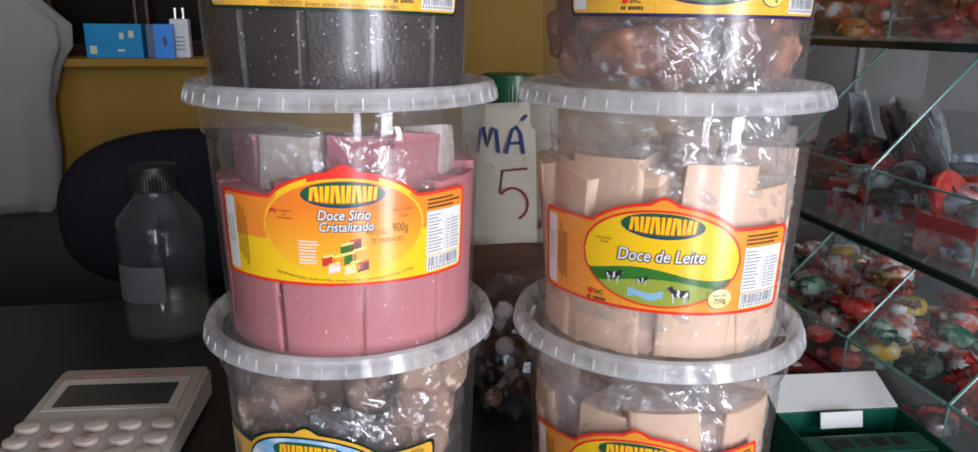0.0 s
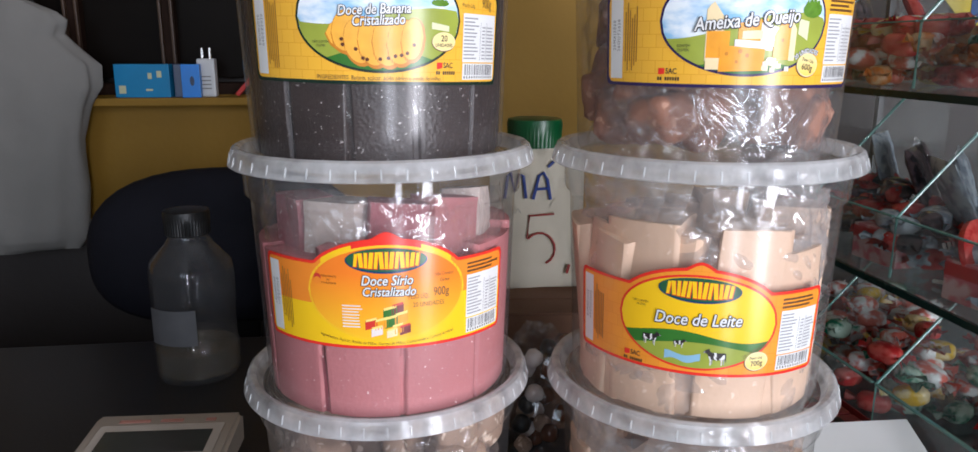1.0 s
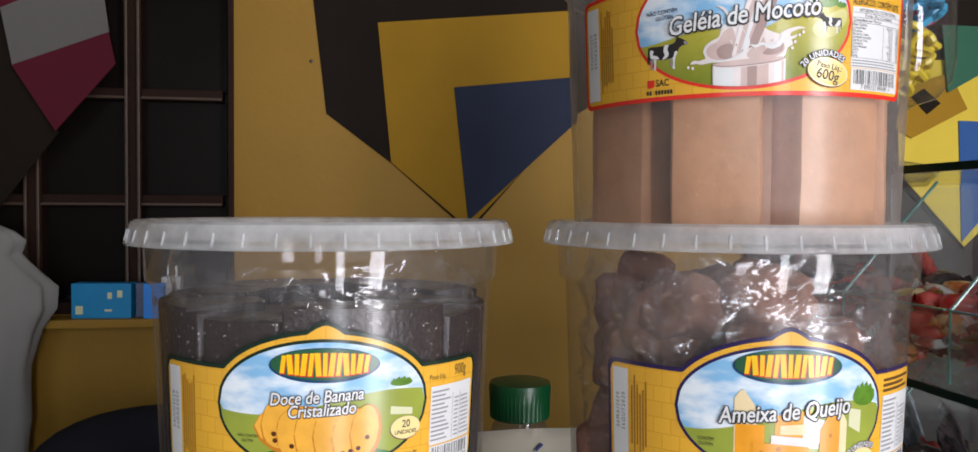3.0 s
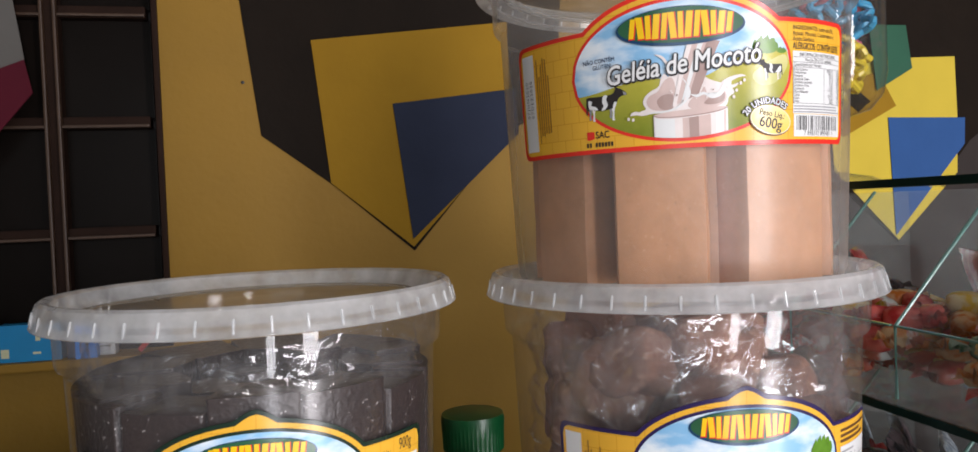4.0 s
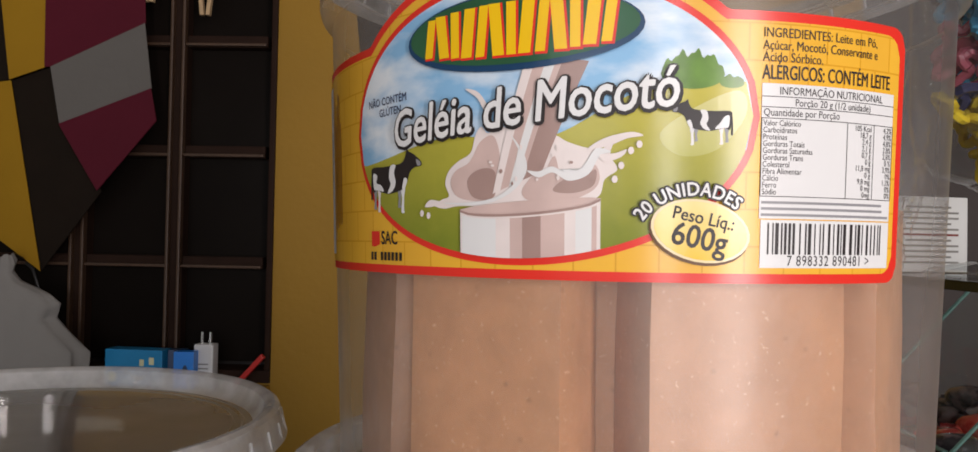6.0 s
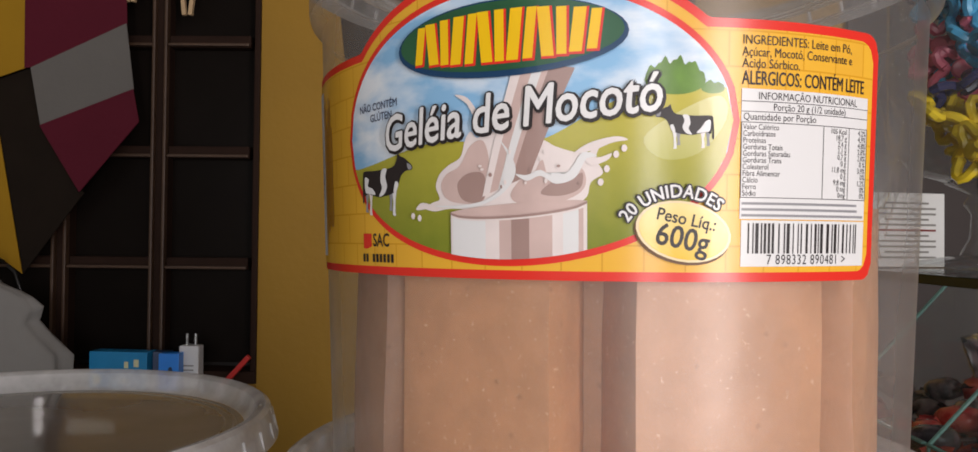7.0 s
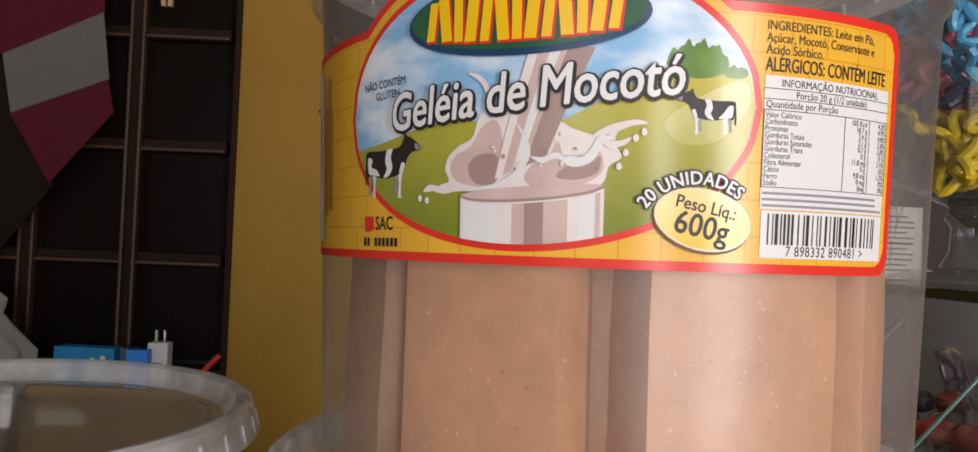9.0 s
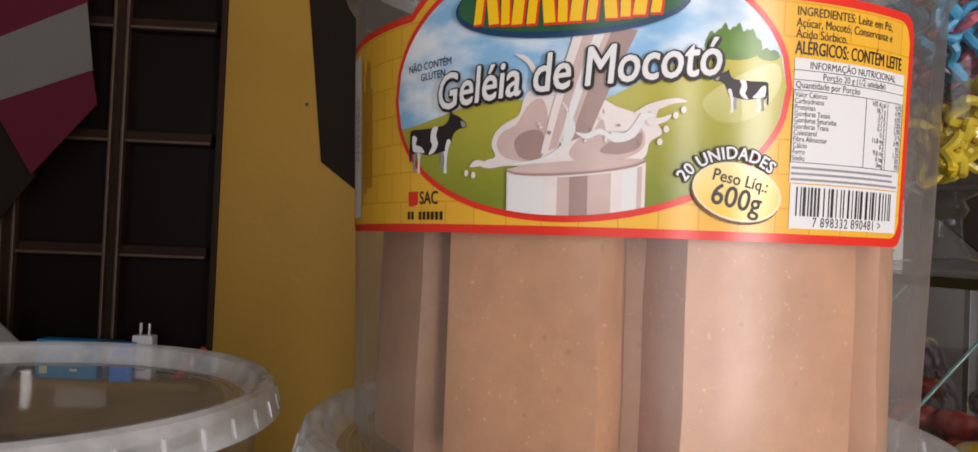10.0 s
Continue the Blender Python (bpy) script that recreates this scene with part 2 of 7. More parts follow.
M = dict(
    tub=clear("clear_tub_plastic", (0.975, 0.975, 0.975), 0.045, (0.86, 0.87, 0.90), 0.19, 1.46, 0.10, 16.0),
    cloudytub=clear("cloudy_tub_plastic", (0.96, 0.96, 0.955), 0.115, (0.86, 0.85, 0.83), 0.31, 1.46, 0.10, 16.0),
    collar=clear("glossy_collar_plastic", (0.975, 0.975, 0.975), 0.065, (0.86, 0.87, 0.90), 0.06, 1.46, 0.03, 16.0),
    milkyfilm=clear("milky_film", (0.98, 0.98, 0.98), 0.19, (0.92, 0.90, 0.88), 0.10, 1.5, 0.0, 140.0, 0.05),
    lid=clear("milky_lid_plastic", (0.95, 0.96, 0.97), 0.46, (0.94, 0.95, 0.95), 0.14, 1.5, 0.1, 60.0),
    lidpanel=clear("clear_lid_panel", (0.95, 0.95, 0.93), 0.12, (0.80, 0.78, 0.74), 0.30, 1.5, 0.15, 30.0),
    film=clear("crinkled_film", (0.985, 0.985, 0.985), 0.035, (0.9, 0.9, 0.92), 0.075, 1.5, 0.0, 140.0, 0.03),
    glass=clear("shelf_glass", (0.97, 0.985, 0.98), 0.040, (0.62, 0.68, 0.68), 0.02, 1.5),
    jarglass=clear("jar_glass", (0.93, 0.95, 0.95), 0.04, (0.7, 0.72, 0.72), 0.03, 1.5, 0.1, 18.0),
    pet=clear("bottle_plastic", (0.80, 0.82, 0.84), 0.10, (0.45, 0.46, 0.48), 0.12, 1.5, 0.2, 25.0),
    edge=plain("green_glass_edge", (0.15, 0.31, 0.27), 0.15, vary=0.3, scale=60),
    darkedge=plain("dark_glass_edge", (0.012, 0.035, 0.030), 0.12, vary=0.3, scale=60),
    yellowwall=plain("yellow_wall_paint", (0.285, 0.150, 0.005), 0.65, vary=0.16, scale=5.0, bump=0.25, bump_scale=90),
    darkwall=plain("dark_grey_brown", (0.030, 0.024, 0.022), 0.6, vary=0.2, scale=5.0, bump=0.2, bump_scale=90),
    palewall=plain("pale_wall_paint", (0.30, 0.27, 0.235), 0.7, vary=0.1, scale=4.0, bump=0.2, bump_scale=80),
    ceiling=plain("ceiling_paint", (0.42, 0.41, 0.39), 0.75, vary=0.06, scale=4.0),
    floor=plain("floor_tile", (0.28, 0.26, 0.24), 0.4, vary=0.15, scale=6.0),
    counter=plain("dark_counter_laminate", (0.014, 0.014, 0.017), 0.42, vary=0.3, scale=14.0, bump=0.05, bump_scale=300),
    wood=plain("dark_window_wood", (0.022, 0.010, 0.006), 0.75, spec=0.15, vary=0.35, scale=20.0, bump=0.3, bump_scale=120),
    # lighter copy of the window wood: light on the bars' edges, put into colour
    woodlit=plain("lit_window_wood", (0.062, 0.032, 0.017), 0.5, vary=0.45, scale=30.0, bump=0.3, bump_scale=120),
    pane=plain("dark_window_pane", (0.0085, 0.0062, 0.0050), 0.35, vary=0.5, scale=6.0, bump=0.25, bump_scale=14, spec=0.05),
    chair=plain("black_upholstery", (0.011, 0.011, 0.016), 0.8, vary=0.3, scale=12.0, bump=0.4, bump_scale=700, spec=0.15),
    blackmetal=plain("black_metal", (0.012, 0.012, 0.012), 0.4),
    cloth=plain("white_bag_fabric", (0.23, 0.22, 0.205), 0.85, vary=0.10, scale=14.0, bump=0.4, bump_scale=60),
    leather=plain("black_pennant_felt", (0.012, 0.0075, 0.0045), 0.7, vary=0.3, scale=14.0, bump=0.6, bump_scale=45, spec=0.12),
    pyellow=plain("yellow_pennant_felt", (0.31, 0.168, 0.009), 0.75, vary=0.12, scale=12.0, bump=0.3, bump_scale=60, spec=0.2),
    pyellow2=plain("lemon_pennant_felt", (0.62, 0.46, 0.05), 0.75, vary=0.10, scale=12.0, bump=0.3, bump_scale=60, spec=0.2),
    pnavy=plain("navy_pennant_felt", (0.020, 0.026, 0.050), 0.75, vary=0.2, scale=12.0, bump=0.3, bump_scale=60, spec=0.2),
    pblue=plain("blue_pennant_felt", (0.03, 0.09, 0.26), 0.75, vary=0.15, scale=12.0, bump=0.3, bump_scale=60, spec=0.2),
    pgreen=plain("green_pennant_felt", (0.01, 0.09, 0.045), 0.6, vary=0.2, scale=12.0),
    ppink=plain("crimson_pennant_felt", (0.085, 0.006, 0.016), 0.75, vary=0.12, scale=12.0, bump=0.3, bump_scale=60, spec=0.2),
    pwhite=plain("white_pennant_felt", (0.130, 0.122, 0.112), 0.75, vary=0.08, scale=12.0, bump=0.3, bump_scale=60, spec=0.2),
    cyan=plain("blue_carton", (0.015, 0.24, 0.50), 0.4, vary=0.1, scale=40),
    navy=plain("navy_carton", (0.01, 0.035, 0.10), 0.4, vary=0.1, scale=40),
    brightblue=plain("bright_blue_carton", (0.01, 0.22, 0.75), 0.4, vary=0.1, scale=40),
    whiteplastic=plain("white_plastic", (0.66, 0.66, 0.66), 0.35, vary=0.04),
    redplastic=plain("red_plastic", (0.50, 0.02, 0.015), 0.4),
    metal=plain("pin_metal", (0.7, 0.7, 0.7), 0.25, 1.0),
    clip=plain("wooden_peg", (0.48, 0.33, 0.18), 0.6, vary=0.2, scale=80),
    calc=plain("aged_cream_plastic", (0.47, 0.42, 0.365), 0.45, vary=0.07, scale=30, bump=0.05, bump_scale=400),
    calcscreen=plain("calculator_screen", (0.045, 0.050, 0.045), 0.2, vary=0.1),
    calckey=plain("calculator_key", (0.50, 0.42, 0.36), 0.4, vary=0.08),
    keyink=plain("faded_red_print", (0.42, 0.20, 0.16), 0.6),
    board=plain("dark_brown_sheet", (0.030, 0.022, 0.019), 0.6, vary=0.3, scale=8.0, bump=0.2, bump_scale=90, spec=0.3),
    paper=plain("cream_paper", (0.72, 0.68, 0.56), 0.85, vary=0.05, scale=25, bump=0.1, bump_scale=60),
    blueink=plain("blue_marker", (0.015, 0.035, 0.16), 0.6, vary=0.3, scale=200),
    redink=plain("red_marker", (0.20, 0.02, 0.015), 0.6, vary=0.3, scale=200),
    pencil=plain("pencil_grey", (0.25, 0.24, 0.22), 0.7),
    faded=plain("faded_label_paper", (0.085, 0.085, 0.09), 0.7, vary=0.2, scale=60),
    greencap=plain("green_cap_plastic", (0.003, 0.065, 0.018), 0.35, vary=0.1, scale=60),
    carton=plain("brown_cardboard", (0.13, 0.062, 0.032), 0.8, vary=0.12, scale=20, bump=0.2, bump_scale=300),
    whitecard=plain("white_card", (0.72, 0.72, 0.70), 0.6, vary=0.04),
    greencard=plain("dark_green_card", (0.008, 0.09, 0.055), 0.35, vary=0.15, scale=40),
    redcard=plain("dark_red_card", (0.20, 0.02, 0.02), 0.35, vary=0.15, scale=40),
    blackcard=plain("black_print", (0.012, 0.012, 0.012), 0.4),
    # sweets
    mocoto=jelly("tan_milk_jelly", (0.535, 0.268, 0.134)),
    banana=sugared("dark_banana_paste", (0.042, 0.024, 0.020), (0.46, 0.42, 0.40), 0.668, 520.0, 0.35, 0.25),
    pink=sugared("rose_sugared_jelly", (0.50, 0.175, 0.180), (0.84, 0.60, 0.58), 0.69, 460.0, 0.6, 0.85),
    cream=sugared("cream_sugared_jelly", (0.62, 0.52, 0.46), (0.86, 0.8, 0.76), 0.62, 380.0, 0.6, 0.9),
    rosedark=sugared("wine_sugared_jelly", (0.36, 0.10, 0.12), (0.7, 0.5, 0.5), 0.64, 380.0, 0.6, 0.8),
    leite=sugared("beige_milk_fudge", (0.72, 0.50, 0.35), (0.82, 0.64, 0.50), 0.66, 260.0, 0.55, 0.85),
    plum=sugared("plum_brown_fudge", (0.44, 0.200, 0.125), (0.50, 0.27, 0.18), 0.60, 150.0, 0.7, 0.45),
    coco=sugared("brown_coconut_fudge", (0.42, 0.28, 0.20), (0.7, 0.55, 0.43), 0.58, 160.0, 0.7, 0.6),
    # label inks
    l_red=plain("label_red", (0.72, 0.035, 0.022), 0.25, vary=0.04),
    l_black=plain("label_black_green", (0.012, 0.028, 0.018), 0.25),
    l_purple=plain("label_purple", (0.028, 0.018, 0.075), 0.25),
    l_white=plain("label_white", (0.72, 0.72, 0.71), 0.25, vary=0.02),
    l_ink=plain("label_ink", (0.02, 0.015, 0.015), 0.5),
    l_brownink=plain("label_brown_ink", (0.12, 0.05, 0.01), 0.5),
    l_faint=plain("label_faint_ink", (0.26, 0.11, 0.015), 0.4),
    l_grey=plain("label_grey_ink", (0.26, 0.26, 0.27), 0.4),
    l_oval=plain("label_green_oval", (0.025, 0.10, 0.045), 0.25, vary=0.5, scale=60),
    l_ovalrim=plain("label_navy_rim", (0.012, 0.05, 0.12), 0.25),
    l_yellow=plain("label_bright_yellow", (0.86, 0.53, 0.01), 0.25, vary=0.05),
    l_pale=plain("label_pale_yellow", (0.86, 0.66, 0.18), 0.25, vary=0.10, scale=60),
    l_hill=plain("label_hill_green", (0.30, 0.35, 0.05), 0.25, vary=0.25, scale=60),
    l_hill2=plain("label_deep_green", (0.04, 0.16, 0.025), 0.25, vary=0.25, scale=60),
    l_path=plain("label_path", (0.66, 0.66, 0.42), 0.25),
    l_bush=plain("label_bush", (0.10, 0.22, 0.02), 0.25, vary=0.5, scale=250),
    l_milk=plain("label_milk", (0.58, 0.43, 0.39), 0.25, vary=0.22, scale=120),
    l_milklight=plain("label_light_milk", (0.76, 0.68, 0.65), 0.25, vary=0.12, scale=160),
    l_milkdark=plain("label_dark_milk", (0.36, 0.24, 0.21), 0.25, vary=0.1, scale=120),
    l_banana=plain("label_banana", (0.80, 0.40, 0.05), 0.25, vary=0.25, scale=120),
    l_bananadark=plain("label_banana_dark", (0.55, 0.20, 0.02), 0.25, vary=0.25, scale=120),
    l_brown=plain("label_brown", (0.10, 0.03, 0.012), 0.25),
    l_cheese=plain("label_cheese", (0.80, 0.33, 0.02), 0.25, vary=0.2, scale=120),
    l_cheesepale=plain("label_pale_cheese", (0.82, 0.66, 0.38), 0.25, vary=0.1, scale=120),
    l_orange=plain("label_orange", (0.80, 0.24, 0.025), 0.25, vary=0.10, scale=40),
    l_gold=plain("label_gold", (0.86, 0.50, 0.02), 0.25, vary=0.08, scale=40),
    l_water=plain("label_water", (0.25, 0.45, 0.60), 0.25),
    l_jelred=plain("label_jelly_red", (0.55, 0.04, 0.03), 0.25),
    l_jelwine=plain("label_jelly_wine", (0.16, 0.02, 0.02), 0.25),
)


def brick_ink(name, colour, line, size=0.006):
    """Printed yellow with the thin lines of a brick pattern."""
    m, n, k = mat(name)
    b = n["Principled BSDF"]
    b.inputs["Roughness"].default_value = 0.25
    tc = n.new("ShaderNodeUVMap")
    br = n.new("ShaderNodeTexBrick")
    br.inputs["Scale"].default_value = 1.0
    br.inputs["Color1"].default_value = (*colour, 1)
    br.inputs["Color2"].default_value = (colour[0] * 0.95, colour[1] * 0.93, colour[2], 1)
    br.inputs["Mortar"].default_value = (*line, 1)
    br.inputs["Mortar Size"].default_value = 0.00016
    br.inputs["Mortar Smooth"].default_value = 0.3
    br.inputs["Brick Width"].default_value = size * 1.15
    br.inputs["Row Height"].default_value = size
    k.new(tc.outputs["UV"], br.inputs["Vector"])
    k.new(br.outputs["Color"], b.inputs["Base Color"])
    return m


def sky_ink(name):
    """A printed sky: blue with soft white clouds."""
    m, n, k = mat(name)
    b = n["Principled BSDF"]
    b.inputs["Roughness"].default_value = 0.25
    uv = n.new("ShaderNodeUVMap")
    mp = n.new("ShaderNodeMapping")
    mp.inputs["Scale"].default_value = (30, 62, 1)
    ns = n.new("ShaderNodeTexNoise")
    ns.inputs["Scale"].default_value, ns.inputs["Detail"].default_value = 1.6, 5.0
    rp = n.new("ShaderNodeValToRGB")
    rp.color_ramp.elements[0].position, rp.color_ramp.elements[1].position = 0.42, 0.62
    rp.color_ramp.elements[0].color = (0.24, 0.48, 0.72, 1)
    rp.color_ramp.elements[1].color = (0.78, 0.84, 0.88, 1)
    k.new(uv.outputs["UV"], mp.inputs["Vector"])
    k.new(mp.outputs["Vector"], ns.inputs["Vector"])
    k.new(ns.outputs["Fac"], rp.inputs["Fac"])
    k.new(rp.outputs["Color"], b.inputs["Base Color"])
    return m


M["l_brick"] = brick_ink("label_yellow_brick", (0.80, 0.435, 0.040), (0.66, 0.32, 0.02))
M["l_brickorange"] = brick_ink("label_orange_brick", (0.82, 0.30, 0.03), (0.74, 0.24, 0.02))
M["l_sky"] = sky_ink("label_sky")


def blend_ink(name, low, high, b0, b1, grain=0.25):
    """A printed colour that runs from one tone to another up the label, with a little grain."""
    m, n, k = mat(name)
    b = n["Principled BSDF"]
    b.inputs["Roughness"].default_value = 0.22
    uv, sep, mr, ns, ad, mix = n.new("ShaderNodeUVMap"), n.new("ShaderNodeSeparateXYZ"), n.new("ShaderNodeMapRange"), n.new("ShaderNodeTexNoise"), n.new("ShaderNodeMath"), n.new("ShaderNodeMix")
    mr.inputs["From Min"].default_value, mr.inputs["From Max"].default_value = b0, b1
    ns.inputs["Scale"].default_value, ns.inputs["Detail"].default_value = 260.0, 5.0
    ad.operation = "MULTIPLY_ADD"
    ad.inputs[1].default_value = grain
    mix.data_type = "RGBA"
    mix.inputs["A"].default_value, mix.inputs["B"].default_value = (*low, 1), (*high, 1)
    k.new(uv.outputs["UV"], sep.inputs[0])
    k.new(sep.outputs["Y"], mr.inputs["Value"])
    k.new(uv.outputs["UV"], ns.inputs["Vector"])
    k.new(ns.outputs["Fac"], ad.inputs[0])
    k.new(mr.outputs["Result"], ad.inputs[2])
    k.new(ad.outputs[0], mix.inputs["Factor"])
    k.new(mix.outputs["Result"], b.inputs["Base Color"])
    return m


M["l_meadow"] = blend_ink("label_meadow_green", (0.15, 0.20, 0.02), (0.50, 0.44, 0.06), 0.006, 0.034)
# paler meadow ink, for a reflection painted on the label
M["l_haze"] = blend_ink("label_meadow_glare", (0.42, 0.42, 0.10), (0.62, 0.58, 0.24), 0.020, 0.032)
M["l_badge"] = blend_ink("label_badge_yellow", (0.84, 0.52, 0.03), (0.86, 0.70, 0.30), 0.004, 0.014)
M["l_sunset"] = blend_ink("label_sunset_orange", (0.86, 0.50, 0.02), (0.80, 0.20, 0.02), 0.004, 0.040, 0.05)
M["l_navyink"] = plain("label_navy_ink", (0.02, 0.035, 0.09), 0.4)


# ---- mesh helpers ----
def part(name, bm, material, parent=None, label=""):
    me = bpy.data.meshes.new(name)
    bm.to_mesh(me)
    bm.free()
    if material is not None:
        me.materials.append(M[material] if isinstance(material, str) else material)
    ob = new(name, me)
    if parent is not None:
        ob.parent = parent
    if label:
        ob["label"] = label
    return ob


def smooth(bm, angle=35):
    for f in bm.faces:
        f.smooth = True
    for e in bm.edges:
        if len(e.link_faces) == 2 and e.calc_face_angle(0) > radians(angle):
            e.smooth = False
    return bm


def box(sx, sy, sz, at=(0, 0, 0), bevel=0.0, turn=None, bm=None):
    """A box whose foot stands at `at`, with bevelled edges."""
    out = bm or bmesh.new()
    one = bmesh.new()
    bmesh.ops.create_cube(one, size=1.0)
    bmesh.ops.scale(one, vec=(sx, sy, sz), verts=one.verts)
    if bevel:
        bmesh.ops.bevel(one, geom=list(one.edges), offset=bevel, segments=2, affect="EDGES", profile=0.7)
    m = Matrix.Translation(Vector(at) + Vector((0, 0, sz / 2)))
    if turn is not None:
        m = Matrix.Translation(at) @ turn @ Matrix.Translation((0, 0, sz / 2))
    one.transform(m)
    me = bpy.data.meshes.new("tmp")
    one.to_mesh(me)
    one.free()
    out.from_mesh(me)
    bpy.data.meshes.remove(me)
    return out


def lathe(profile, seg=96, ripple=None, close=False):
    """A surface turned round z from (radius, height) pairs."""
    bm = bmesh.new()
    rings = []
    for j, (r, z) in enumerate(profile):
        if r < 1e-6:
            rings.append([bm.verts.new((0, 0, z))])
            continue
        ring = []
        for i in range(seg):
            a = 2 * math.pi * i / seg
            rr = r + (ripple(i, j) if ripple else 0.0)
            ring.append(bm.verts.new((rr * math.sin(a), -rr * math.cos(a), z)))
        rings.append(ring)
    for a, b in zip(rings, rings[1:]):
        for i in range(seg):
            k2 = (i + 1) % seg
            if len(a) == 1 and len(b) == 1:
                continue
            if len(a) == 1:
                bm.faces.new((a[0], b[k2], b[i]))
            elif len(b) == 1:
                bm.faces.new((a[i], a[k2], b[0]))
            else:
                bm.faces.new((a[i], a[k2], b[k2], b[i]))
    bmesh.ops.recalc_face_normals(bm, faces=bm.faces)
    return smooth(bm)


def tube(points, radius, seg=8):
    """A round bar along a line of points."""
    bm = bmesh.new()
    rings = []
    pts = [Vector(p) for p in points]
    for i, p in enumerate(pts):
        d = (pts[min(i + 1, len(pts) - 1)] - pts[max(i - 1, 0)]).normalized()
        side = d.cross(Vector((0.31, 0.17, 0.93))).normalized()
        up = side.cross(d)
        rings.append([bm.verts.new(p + radius * (math.cos(2 * math.pi * k2 / seg) * side + math.sin(2 * math.pi * k2 / seg) * up)) for k2 in range(seg)])
    for a, b in zip(rings, rings[1:]):
        for k2 in range(seg):
            bm.faces.new((a[k2], a[(k2 + 1) % seg], b[(k2 + 1) % seg], b[k2]))
    bm.faces.new(rings[0][::-1])
    bm.faces.new(rings[-1])
    bmesh.ops.recalc_face_normals(bm, faces=bm.faces)
    return smooth(bm)


def slab(outline, thick):
    """A flat piece from its outline in x and z, with thickness along y (front face at y = 0)."""
    bm = bmesh.new()
    front = [bm.verts.new((x, 0, z)) for x, z in outline]
    back = [bm.verts.new((x, thick, z)) for x, z in outline]
    bm.faces.new(front)
    bm.faces.new(back[::-1])
    for i in range(len(front)):
        k2 = (i + 1) % len(front)
        bm.faces.new((front[i], back[i], back[k2], front[k2]))
    bmesh.ops.recalc_face_normals(bm, faces=bm.faces)
    return bm


def thing(name, m, label, category, group="", kind=""):
    ob = new(name)
    ob.empty_display_size = 0.02
    ob.matrix_world = m
    return tagged(ob, label, category, group, kind)


def rm(v, u, z, rz=0):
    return ROOM @ pose(v, u, z, 0, 0, rz)


def letters(body, size, shear=0.0, spacing=1.0, align="CENTER"):
    """The built-in font's outline of a text, as flat vertices and faces."""
    cu = bpy.data.curves.new("text", "FONT")
    cu.body, cu.size, cu.shear, cu.space_character = body, size, shear, spacing
    cu.align_x, cu.align_y = align, "CENTER"
    cu.resolution_u = 3
    ob = bpy.data.objects.new("text", cu)
    me = bpy.data.meshes.new_from_object(ob)
    verts = [(v.co.x, v.co.y) for v in me.vertices]
    faces = [tuple(p.vertices) for p in me.polygons]
    bpy.data.meshes.remove(me)
    bpy.data.objects.remove(ob)
    bpy.data.curves.remove(cu)
    return verts, faces


# ---- setting ----
WALL_U, FLOOR_Z, CEIL_Z = 0.86, -1.0, 1.75
WIN_L, WIN_R, WIN_B, WIN_T = -1.20, -0.276, 0.248, 1.30


def setting(name, bm, material, label, m=ROOM):
    ob = part(name, bm, material)
    ob.matrix_world = m
    return tagged(ob, label, "", "", "structure")


def far_wall():
    """The far wall with the window's opening through it; yellow above, dark below."""
    bm = box(0.876, 0.14, CEIL_Z - 0.014, (-1.638, WALL_U + 0.07, 0.014))
    box(WIN_R - WIN_L, 0.14, WIN_B - 0.014, ((WIN_L + WIN_R) / 2, WALL_U + 0.07, 0.014), bm=bm)
    box(WIN_R - WIN_L, 0.14, CEIL_Z - WIN_T, ((WIN_L + WIN_R) / 2, WALL_U + 0.07, WIN_T), bm=bm)
    box(2.0 - WIN_R, 0.14, CEIL_Z - 0.014, ((2.0 + WIN_R) / 2, WALL_U + 0.07, 0.014), bm=bm)
    setting("wall_north", bm, "yellowwall", "yellow painted plaster wall behind the counter")
    # the wall below the yellow, in one dark grey-brown
    setting("wall_north_base", box(4.076, 0.15, 0.014 - FLOOR_Z, (-0.038, WALL_U + 0.075 - 0.004, FLOOR_Z)), "darkwall", "dark grey-brown lower part of the wall")


far_wall()
# added sheet that makes the area behind the glass case dark
setting("wall_board", box(1.44, 0.006, CEIL_Z - FLOOR_Z - 0.02, (1.26, WALL_U - 0.008, FLOOR_Z + 0.01)), "board", "dark brown sheet added before the wall behind the glass case")
setting("floor", box(4.3, 3.6, 0.10, (-0.05, -0.75, FLOOR_Z - 0.10)), "floor", "grey tiled shop floor")
setting("ceiling", box(4.3, 3.6, 0.10, (-0.05, -0.75, CEIL_Z)), "ceiling", "plain pale ceiling")
setting("wall_west", box(0.12, 3.26, CEIL_Z - FLOOR_Z, (-2.136, -0.77, FLOOR_Z)), "palewall", "pale painted side wall")
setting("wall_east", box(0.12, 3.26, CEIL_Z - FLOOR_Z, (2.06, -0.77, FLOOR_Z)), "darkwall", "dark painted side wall")


